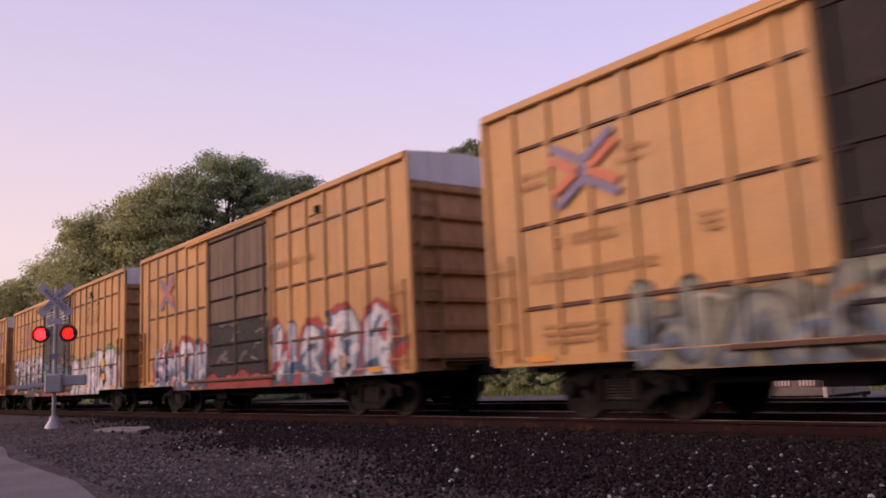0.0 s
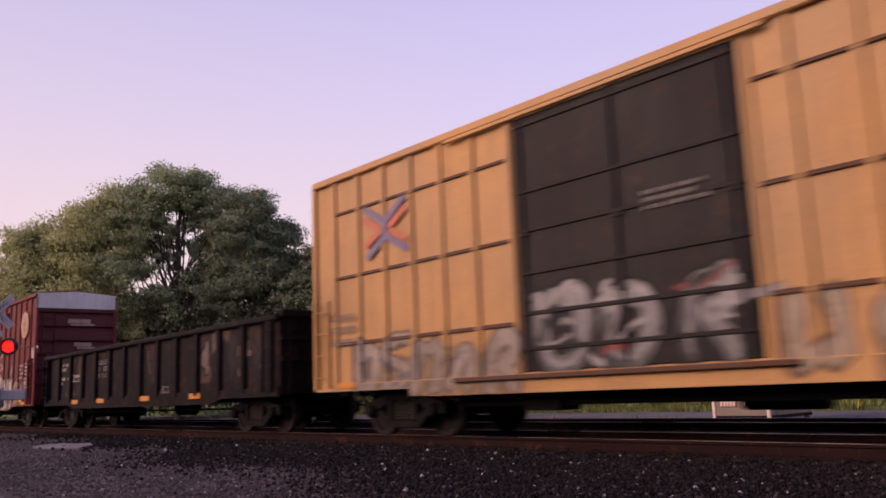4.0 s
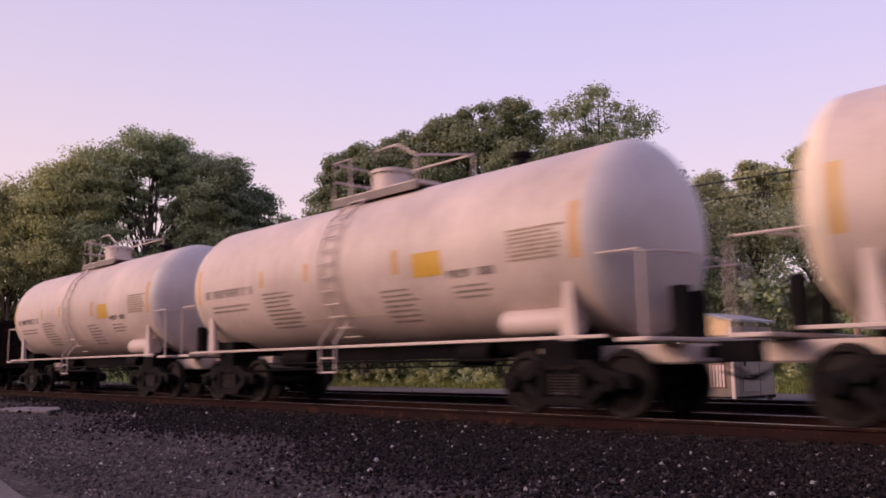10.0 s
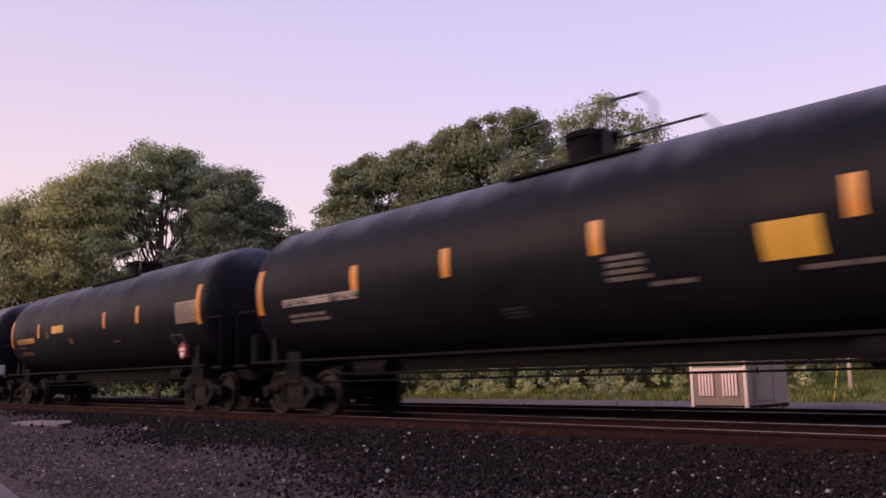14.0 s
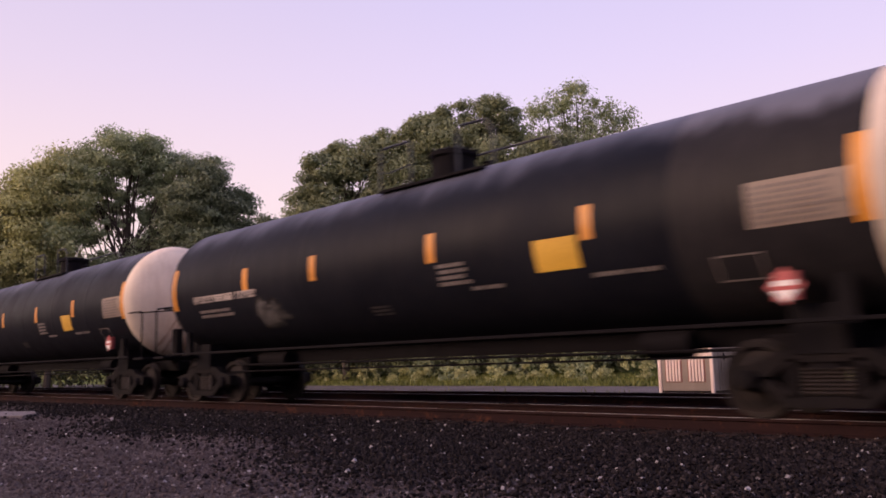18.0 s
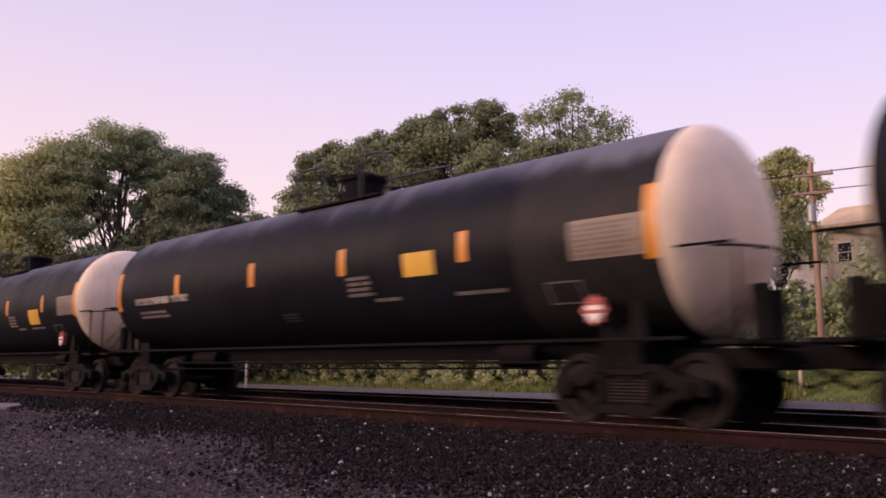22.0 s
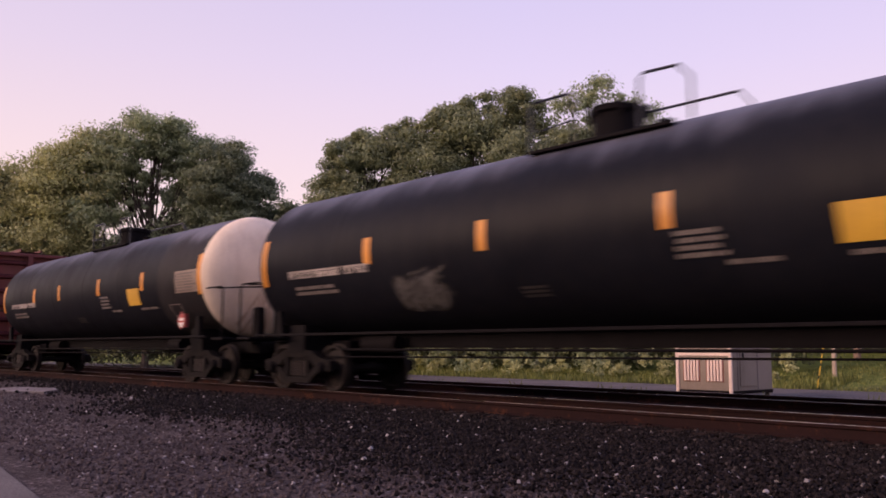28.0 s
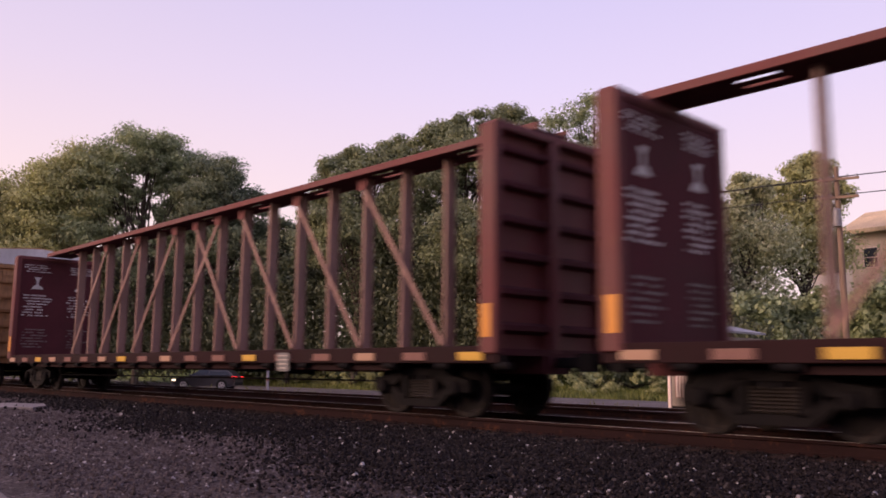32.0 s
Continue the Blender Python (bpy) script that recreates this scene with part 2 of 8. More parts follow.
    l.new(ramp_node(n, l, big, [(0.3, max(0.05, rough - 0.1)), (0.7, min(1, rough + 0.15))]), p.inputs["Roughness"])
    b = n.new("ShaderNodeBump")
    b.inputs["Strength"].default_value, b.inputs["Distance"].default_value = bump, 0.02
    l.new(math_node(n, l, "ADD", fine, math_node(n, l, "MULTIPLY", noise_node(n, l, co, 1.6, 2).outputs[0], 2.0)), b.inputs["Height"])
    l.new(b.outputs[0], p.inputs["Normal"])
    return m


def island(name, stops, rough=0.85, bump=0.3, scale=40.0, spec=0.12):
    """Loose pieces, each of its own shade."""
    m, n, l, p = nodes_of(name)
    g = n.new("ShaderNodeNewGeometry")
    c = ramp_node(n, l, g.outputs["Random Per Island"], stops)
    co = n.new("ShaderNodeTexCoord").outputs["Object"]
    nz = noise_node(n, l, co, scale, 3).outputs[0]
    c = mixc(n, l, 0.6, c, ramp_node(n, l, nz, [(0.3, 0.55), (0.7, 1.2)]), "MULTIPLY")
    l.new(c, p.inputs["Base Color"])
    p.inputs["Roughness"].default_value, p.inputs["Specular IOR Level"].default_value = rough, spec
    b = n.new("ShaderNodeBump")
    b.inputs["Strength"].default_value, b.inputs["Distance"].default_value = bump, 0.01
    l.new(nz, b.inputs["Height"])
    l.new(b.outputs[0], p.inputs["Normal"])
    return m


def leaf_mat(name, stops):
    m = island(name, stops, 0.6, 0.0, 0.35)
    n, l = m.node_tree.nodes, m.node_tree.links
    p = n["Principled BSDF"]
    p.inputs["Specular IOR Level"].default_value = 0.4
    tr = n.new("ShaderNodeBsdfTranslucent")
    l.new(p.inputs["Base Color"].links[0].from_socket, tr.inputs["Color"])
    mx = n.new("ShaderNodeMixShader")
    mx.inputs[0].default_value = 0.36
    l.new(p.outputs[0], mx.inputs[1])
    l.new(tr.outputs[0], mx.inputs[2])
    l.new(mx.outputs[0], n["Material Output"].inputs["Surface"])
    return m


def glow(name, rgb, strength):
    m, n, l, p = nodes_of(name)
    p.inputs["Base Color"].default_value = (*rgb, 1)
    p.inputs["Emission Color"].default_value = (*rgb, 1)
    p.inputs["Emission Strength"].default_value = strength
    return m


YEL = (0.44, 0.235, 0.082)
M = {}
M["yellow_a"] = paint("yellow_paint_a", YEL, 0.5, streak=0.3, rust=0.12, dirt=(0.20, 0.095, 0.035))
M["yellow_b"] = paint("yellow_paint_b", (0.43, 0.225, 0.076), 0.5, streak=0.5, rust=0.2, dirt=(0.19, 0.09, 0.035))
M["yellow_c"] = paint("yellow_paint_c", (0.45, 0.235, 0.078), 0.5, streak=0.45, rust=0.2, dirt=(0.20, 0.095, 0.035))
M["yellow_d"] = paint("yellow_paint_d", YEL, 0.5, streak=0.4, rust=0.15, dirt=(0.22, 0.11, 0.04))
M["yellow"] = paint("yellow_paint", YEL, 0.5, streak=0.4)
M["yellow_end"] = paint("yellow_end_paint", (0.38, 0.21, 0.095), 0.65, spec=0.15, streak=0.7, dirt=(0.12, 0.07, 0.045), rust=0.3)
M["door_b"] = paint("tan_faded_door_paint", (0.155, 0.112, 0.082), 0.65, spec=0.12, streak=0.9, dirt=(0.045, 0.035, 0.03), rust=0.5)
M["door_d"] = paint("dark_door_paint", (0.020, 0.017, 0.017), 0.6, spec=0.12, streak=0.5, dirt=(0.032, 0.026, 0.024), rust=0.2)
M["door_c"] = paint("dark_plug_door_paint", (0.034, 0.034, 0.030), 0.55, spec=0.15, streak=0.6, dirt=(0.13, 0.125, 0.105), rust=0.2)
M["red"] = paint("oxide_red_paint", (0.150, 0.026, 0.026), 0.6, spec=0.15, streak=0.7, dirt=(0.085, 0.022, 0.022), rust=0.3)
# Posts a darker red: painted shadow lines along them as well as dirt.
M["red_post"] = paint("oxide_red_post_shadow_dirt", (0.115, 0.024, 0.024), 0.65, spec=0.12, streak=0.6, dirt=(0.07, 0.02, 0.02), rust=0.35)
M["red_door"] = paint("oxide_red_door_paint", (0.115, 0.023, 0.023), 0.6, spec=0.15, streak=0.8, dirt=(0.06, 0.018, 0.018), rust=0.45)
M["red_end"] = paint("oxide_red_end_paint", (0.085, 0.026, 0.028), 0.7, spec=0.1, streak=0.6, dirt=(0.045, 0.02, 0.022))
M["white_band"] = paint("faded_white_band", (0.60, 0.58, 0.58), 0.6, streak=0.4, dirt=(0.3, 0.28, 0.27))
M["gon"] = paint("gondola_black_paint", (0.0095, 0.0070, 0.0080), 0.8, spec=0.1, streak=0.5, dirt=(0.026, 0.0175, 0.0155), rust=0.3)
SCUFF = [(0.045, 0.028, 0.025), (0.15, 0.11, 0.095), (0.016, 0.013, 0.014), (0.085, 0.052, 0.035), (0.028, 0.024, 0.026), (0.016, 0.013, 0.014)]
M["gon_side"] = paint("gondola_side_paint", (0.0115, 0.0088, 0.0102), 0.8, spec=0.1, streak=0.6, dirt=(0.030, 0.020, 0.018), rust=0.35, patches=[(6.6, 7.7, 1.2, 2.5, 14, SCUFF, 3.0), (4.4, 6.4, 1.2, 2.4, 17, SCUFF, 2.2), (1.0, 1.9, 1.3, 2.5, 18, SCUFF, 3.2), (-7.0, -4.7, 1.1, 2.4, 15, SCUFF, 2.4)])
M["tank_white"] = paint("tank_white_paint", (0.54, 0.435, 0.39), 0.45, spec=0.3, streak=0.35, dirt=(0.34, 0.25, 0.205), bump=0.06, wear=0.2)
# The bluish top colour paints sky sheen along with a little dust.
M["tank_black"] = paint("tank_black_paint", (0.0080, 0.0086, 0.0128), 0.46, spec=0.055, streak=0.4, dirt=(0.019, 0.0175, 0.0205), bump=0.12, wear=0.3, dust_sheen=(3.36, 4.0, (0.115, 0.120, 0.160)))
M["tank_dusty"] = paint("tank_faded_ring", (0.020, 0.0185, 0.0205), 0.5, spec=0.06, streak=0.5, dirt=(0.032, 0.028, 0.029), bump=0.12, wear=0.3, dust_sheen=(3.36, 3.74, (0.14, 0.142, 0.18)))
M["tank_band"] = paint("tank_band_paint", (0.009, 0.010, 0.018), 0.36, spec=0.4, streak=0.3, dirt=(0.024, 0.024, 0.03), bump=0.08, wear=0.25)
M["tank_spill"] = paint("tank_stained_band", (0.040, 0.037, 0.042), 0.5, spec=0.15, streak=0.8, dirt=(0.095, 0.072, 0.058), dust_sheen=(3.5, 4.1, (0.16, 0.13, 0.115)))
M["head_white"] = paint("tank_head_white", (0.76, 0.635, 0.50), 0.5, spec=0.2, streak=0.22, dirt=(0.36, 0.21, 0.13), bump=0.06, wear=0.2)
# Front heads get no warm light; that lavender shade is in the colour.
M["head_grey"] = paint("tank_head_unlit_lavender", (0.50, 0.45, 0.45), 0.45, streak=0.3, dirt=(0.40, 0.36, 0.36), bump=0.06, wear=0.2)
M["stain"] = paint("brown_dried_stain", (0.46, 0.33, 0.24), 0.7, spec=0.1, streak=0.8, dirt=(0.70, 0.56, 0.45))
M["orange"] = paint("reflective_orange_strip", (0.62, 0.25, 0.03), 0.4, streak=0.2)
M["gold"] = paint("yellow_panel_paint", (0.56, 0.33, 0.04), 0.45, streak=0.25, dirt=(0.3, 0.17, 0.05))
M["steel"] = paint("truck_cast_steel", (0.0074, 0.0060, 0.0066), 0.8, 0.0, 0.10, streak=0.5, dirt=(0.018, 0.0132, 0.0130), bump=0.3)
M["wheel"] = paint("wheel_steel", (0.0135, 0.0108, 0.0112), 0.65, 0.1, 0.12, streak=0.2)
M["tread"] = paint("polished_tread", (0.35, 0.33, 0.32), 0.3, 0.9, streak=0.0)
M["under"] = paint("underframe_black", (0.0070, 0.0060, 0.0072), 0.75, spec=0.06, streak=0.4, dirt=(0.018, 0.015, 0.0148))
M["spring"] = paint("spring_steel", (0.019, 0.015, 0.014), 0.6, 0.2)
M["stencil_white"] = paint("stencil_white", (0.55, 0.52, 0.50), 0.6, streak=0.5, dirt=(0.2, 0.17, 0.15))
M["stencil_dim"] = paint("stencil_dull", (0.17, 0.145, 0.135), 0.6, streak=0.5, dirt=(0.06, 0.05, 0.05))
M["stencil_dark"] = paint("stencil_dark", (0.17, 0.14, 0.13), 0.6)
M["stencil_soft"] = paint("stencil_soft", (0.42, 0.365, 0.33), 0.6, streak=0.6, dirt=(0.16, 0.13, 0.115))
M["stencil_faint"] = paint("stencil_faint", (0.30, 0.245, 0.21), 0.6, streak=0.6, dirt=(0.42, 0.34, 0.29))
M["data_panel"] = paint("faded_data_panel", (0.24, 0.19, 0.155), 0.6, streak=0.5, dirt=(0.18, 0.13, 0.1))
M["stencil_ochre"] = paint("stencil_dull_ochre", (0.14, 0.075, 0.03), 0.6, streak=0.6, dirt=(0.07, 0.04, 0.02))
M["stencil_brown"] = paint("stencil_faded_brown", (0.27, 0.13, 0.055), 0.6, streak=0.6, dirt=(0.42, 0.21, 0.065))
M["stencil_ghost"] = paint("stencil_nearly_gone", (0.045, 0.04, 0.04), 0.6, streak=0.6, dirt=(0.015, 0.013, 0.014))
M["strip_faded"] = paint("faded_reflective_orange", (0.56, 0.32, 0.13), 0.6, streak=0.5, dirt=(0.54, 0.42, 0.34))
M["stencil_tan"] = paint("stencil_faded", (0.40, 0.30, 0.22), 0.6)
M["stencil_yellow"] = paint("stencil_yellow", (0.50, 0.27, 0.06), 0.6)
M["cream"] = paint("cream_emblem", (0.38, 0.235, 0.155), 0.6, streak=0.5, dirt=(0.26, 0.09, 0.07))
M["brown_mark"] = paint("brown_mark", (0.30, 0.12, 0.09), 0.6)
M["logo_red"] = paint("emblem_red", (0.50, 0.14, 0.07), 0.55)
M["logo_blue"] = paint("emblem_blue", (0.17, 0.14, 0.24), 0.55)
M["placard_red"] = paint("placard_red", (0.36, 0.07, 0.07), 0.5, streak=0.1)
M["placard_white"] = paint("placard_white", (0.70, 0.66, 0.64), 0.5, streak=0.1)
M["beam"] = paint("centerbeam_red_brown", (0.125, 0.033, 0.033), 0.65, streak=0.4, dirt=(0.08, 0.035, 0.03), rust=0.4)
M["beam_dusty"] = paint("centerbeam_dusty_posts", (0.235, 0.142, 0.120), 0.7, streak=0.5, dirt=(0.12, 0.042, 0.036))
M["beam_dark"] = paint("centerbeam_maroon_panel", (0.075, 0.022, 0.026), 0.75, spec=0.1, streak=0.3, dirt=(0.06, 0.025, 0.025))
# Sill maroon darkened to paint in the shadow it lies in.
M["deck_edge"] = paint("flatcar_sill_shadow_maroon", (0.024, 0.0105, 0.0115), 0.75, spec=0.08, streak=0.4, dirt=(0.02, 0.012, 0.012))
M["plate_dull"] = paint("dull_tie_down_plate", (0.22, 0.12, 0.10), 0.7, spec=0.1, streak=0.6, dirt=(0.09, 0.04, 0.038))
M["plate_grey"] = paint("pale_grey_panel", (0.20, 0.19, 0.185), 0.7, spec=0.1, streak=0.7, dirt=(0.07, 0.055, 0.05))
# Belt rails coloured dark to paint in the shadow line below them.
M["belt"] = paint("belt_shadow_brown", (0.085, 0.038, 0.020), 0.7, streak=0.4)
M["belt_red"] = paint("belt_shadow_oxide", (0.10, 0.028, 0.024), 0.7, streak=0.4)
M["rail"] = paint("rusty_rail", (0.021, 0.0105, 0.0105), 0.85, 0.0, 0.06, streak=0.3, rust=0.4, dirt=(0.013, 0.009, 0.009))
M["tie"] = paint("creosoted_tie", (0.032, 0.021, 0.019), 0.9, spec=0.05, streak=0.4, bump=0.5, dirt=(0.012, 0.009, 0.009))
M["asphalt"] = None


def ground_mat():
    """Dark ballast along the tracks, brown trodden gravel towards the camera, grass beyond the far road."""
    m, n, l, p = nodes_of("ground_soil")
    co = n.new("ShaderNodeTexCoord").outputs["Object"]
    sp = n.new("ShaderNodeSeparateXYZ")
    l.new(co, sp.inputs[0])
    wob = noise_node(n, l, co, 0.5, 4).outputs[0]
    y = math_node(n, l, "ADD", sp.outputs[1], math_node(n, l, "MULTIPLY_ADD", wob, 3.0, -1.5))
    grit = n.new("ShaderNodeTexVoronoi")
    grit.inputs["Scale"].default_value = 34.0
    l.new(co, grit.inputs["Vector"])
    cell = n.new("ShaderNodeSeparateXYZ")
    l.new(grit.outputs["Color"], cell.inputs[0])
    fine = noise_node(n, l, co, 60.0, 3).outputs[0]
    big = noise_node(n, l, co, 0.9, 5).outputs[0]
    gravel = ramp_node(n, l, cell.outputs[0], [(0.0, (0.036, 0.026, 0.026)), (0.6, (0.066, 0.050, 0.050)), (0.95, (0.105, 0.083, 0.082)), (1.0, (0.22, 0.19, 0.19))])
    gravel = mixc(n, l, 0.8, gravel, ramp_node(n, l, big, [(0.3, 0.6), (0.7, 1.3)]), "MULTIPLY")
    ball = ramp_node(n, l, cell.outputs[1], [(0.0, (0.0062, 0.0046, 0.005)), (0.7, (0.0125, 0.0094, 0.0098)), (1.0, (0.026, 0.020, 0.021))])
    line = math_node(n, l, "SUBTRACT", y, math_node(n, l, "MULTIPLY_ADD", sp.outputs[0], -0.16, 4.2))
    col = mixc(n, l, ramp_node(n, l, math_node(n, l, "MULTIPLY", line, 0.4), [(0.0, 0.0), (0.9, 1.0)]), gravel, ball)
    col = mixc(n, l, ramp_node(n, l, math_node(n, l, "MULTIPLY_ADD", y, 0.25, -4.4), [(0.0, 0.0), (1.0, 1.0)]), col, gravel)
    grass = ramp_node(n, l, noise_node(n, l, co, 1.8, 6).outputs[0], [(0.3, (0.07, 0.09, 0.02)), (0.7, (0.17, 0.20, 0.05))])
    col = mixc(n, l, ramp_node(n, l, math_node(n, l, "MULTIPLY_ADD", y, 0.5, -15.4), [(0.0, 0.0), (1.0, 1.0)]), col, grass)
    col = mixc(n, l, 0.5, col, ramp_node(n, l, fine, [(0.3, 0.5), (0.7, 1.3)]), "MULTIPLY")
    l.new(col, p.inputs["Base Color"])
    p.inputs["Roughness"].default_value, p.inputs["Specular IOR Level"].default_value = 0.9, 0.12
    b = n.new("ShaderNodeBump")
    b.inputs["Strength"].default_value, b.inputs["Distance"].default_value = 0.8, 0.03
    l.new(math_node(n, l, "ADD", grit.outputs["Distance"], math_node(n, l, "MULTIPLY", fine, 0.5)), b.inputs["Height"])
    l.new(b.outputs[0], p.inputs["Normal"])
    return m


def asphalt_mat():
    m, n, l, p = nodes_of("worn_asphalt")
    co = n.new("ShaderNodeTexCoord").outputs["Object"]
    fine = noise_node(n, l, co, 90.0, 2).outputs[0]
    big = noise_node(n, l, co, 0.7, 6).outputs[0]
    c = ramp_node(n, l, fine, [(0.3, (0.075, 0.064, 0.064)), (0.7, (0.16, 0.143, 0.14))])
    c = mixc(n, l, 0.8, c, ramp_node(n, l, big, [(0.3, 0.65), (0.7, 1.25)]), "MULTIPLY")
    vor = n.new("ShaderNodeTexVoronoi")
    vor.feature = "DISTANCE_TO_EDGE"
    vor.inputs["Scale"].default_value = 0.6
    l.new(noise_node(n, l, co, 0.8, 5).outputs["Color"], vor.inputs["Vector"])
    c = mixc(n, l, ramp_node(n, l, vor.outputs["Distance"], [(0.0, 0.7), (0.02, 0.0)]), c, (0.03, 0.03, 0.03))
    l.new(c, p.inputs["Base Color"])
    p.inputs["Roughness"].default_value, p.inputs["Specular IOR Level"].default_value = 0.92, 0.12
    b = n.new("ShaderNodeBump")
    b.inputs["Strength"].default_value, b.inputs["Distance"].default_value = 0.4, 0.01
    l.new(fine, b.inputs["Height"])
    l.new(b.outputs[0], p.inputs["Normal"])
    return m


M["ground"], M["asphalt"] = ground_mat(), asphalt_mat()
M["ballast"] = island("ballast_stone", [(0.0, (0.0058, 0.0042, 0.0046)), (0.6, (0.0125, 0.0092, 0.0098)), (0.93, (0.026, 0.020, 0.021)), (0.99, (0.06, 0.050, 0.05)), (1.0, (0.40, 0.37, 0.37))], 0.85, 0.4)
M["gravel"] = island("loose_gravel", [(0.0, (0.040, 0.030, 0.031)), (0.6, (0.078, 0.060, 0.061)), (0.95, (0.10, 0.080, 0.08)), (1.0, (0.34, 0.31, 0.31))], 0.9, 0.4)
M["slab"] = paint("old_concrete", (0.17, 0.15, 0.155), 0.9, streak=0.4, bump=0.6, dirt=(0.07, 0.058, 0.058))

# ---- ground ----
def ground_height(x, y):
    """Level with the sleepers' tops by the track, half a metre down beyond, a low bank under the trees."""
    z = -0.215
    if y > 16.2:
        z -= 0.29 * min(1, (y - 16.2) / 3.0)
    if y > 32:
        z += 1.6 * min(1, (y - 32) / 14.0)
    if x < -46 and y > 33:
        z += 0.8 * min(1, (-46 - x) / 12.0) * min(1, (y - 33) / 4.0)
    return z


gx = [-2500, -400, -160, -110] + [-90 + 3 * i for i in range(41)] + [60, 200, 2500]
gy = [-2500, -300, -60, -20] + [-8 + 0.8 * i for i in range(75)] + [60, 90, 300, 2500]
gv = [(x, y, ground_height(x, y)) for x in gx for y in gy]
gf = [(i * len(gy) + j, (i + 1) * len(gy) + j, (i + 1) * len(gy) + j + 1, i * len(gy) + j + 1) for i in range(len(gx) - 1) for j in range(len(gy) - 1)]
tagged(new("ground", raw_mesh("ground", gv, gf, M["ground"], True)), "dark railway gravel and trodden soil with a grass bank beyond", "ground", kind="structure")


# Unseen bank added behind the camera to darken reflections and block low sky.
M["unseen_bank"] = paint("unseen_bank_green", (0.030, 0.034, 0.020), 0.9, spec=0.05, streak=0.3, dirt=(0.012, 0.014, 0.01), bump=0.6)
bv, bf = [], []
for i in range(81):
    x = -160 + 3.5 * i
    for j, (y, z) in enumerate(((-19, -0.4), (-20, 3.0), (-22, 5.4), (-25, 6.6), (-29, 7.0), (-44, -0.4))):
        bv.append((x, y + 1.5 * noise.noise((x * 0.2, j, 0)), z + (1.4 * noise.noise((x * 0.15, j * 0.7, 3.0)) if 0 < j < 5 else 0)))
for i in range(80):
    for j in range(5):
        bf.append((i * 6 + j, i * 6 + j + 1, (i + 1) * 6 + j + 1, (i + 1) * 6 + j))
tagged(new("backdrop", raw_mesh("backdrop", bv, bf, M["unseen_bank"], True)), "unseen dark bank added behind the lane to darken reflections", "woods", kind="structure")


def strip(name, pts_a, pts_b, lift, material, label):
    """A road sheet between two edge lines, a finger above the ground."""
    n = len(pts_a)
    v = [(x, y, ground_height(x, y) + lift) for x, y in pts_a + pts_b] + [(x, y, ground_height(x, y) - 0.15) for x, y in pts_a + pts_b]
    f = []
    for i in range(n - 1):
        f += [(i, i + 1, n + i + 1, n + i), (2 * n + i, i + 2 * n + 1, i + 1, i), (n + i, n + i + 1, 3 * n + i + 1, 3 * n + i)]
    return tagged(new(name, raw_mesh(name, v, f, material, False)), label, "road", kind="structure")


strip("road", [(-90 + 5 * i, 24.6) for i in range(31)], [(-90 + 5 * i, 30.2) for i in range(31)], 0.03, M["asphalt"], "grey asphalt country road beyond the railway")
near_edge = [(20 - 2.5 * i, 2.25 - 0.095 * (20 - 2.5 * i + 8.5) + 0.12 * math.sin(i * 1.7)) for i in range(30)]
strip("pavement", near_edge, [(x, y - 7.0) for x, y in near_edge], 0.02, M["asphalt"], "worn asphalt lane edge beside the gravel")


# ---- stones ----
def scatter_stones(name, pts, sizes, material, label):
    """Many angular stones in one mesh: squashed, skewed octahedra with cut tops."""
    rng = np.random.default_rng(5)
    n = len(pts)
    base = np.array([(1, 0, 0), (0.2, 0.95, 0), (-0.9, 0.15, 0), (-0.1, -1, 0), (0.3, 0.25, 0.8), (-0.35, -0.2, 0.75), (0, 0, -0.6)], dtype=np.float32)
    faces = np.array([(0, 1, 4), (1, 2, 4), (2, 5, 4), (2, 3, 5), (3, 0, 5), (0, 4, 5), (1, 0, 6), (2, 1, 6), (3, 2, 6), (0, 3, 6)])
    v = np.repeat(base[None], n, 0) * (1 + rng.normal(0, 0.18, (n, 7, 3)))
    v *= sizes[:, None, None] * rng.uniform(0.7, 1.25, (n, 1, 3))
    a = rng.uniform(0, 2 * np.pi, n)
    tilt = rng.normal(0, 0.35, n)
    c, s, ct, st = np.cos(a)[:, None], np.sin(a)[:, None], np.cos(tilt)[:, None], np.sin(tilt)[:, None]
    x, y, z = v[..., 0], v[..., 1], v[..., 2]
    y, z = y * ct - z * st, y * st + z * ct
    v = np.stack([x * c - y * s, x * s + y * c, z], -1) + pts[:, None, :]
    f = (faces[None] + (np.arange(n) * 7)[:, None, None]).reshape(-1, 3)
    return tagged(new(name, raw_mesh(name, v.reshape(-1, 3), f, material)), label, "gravel", kind="stuff")


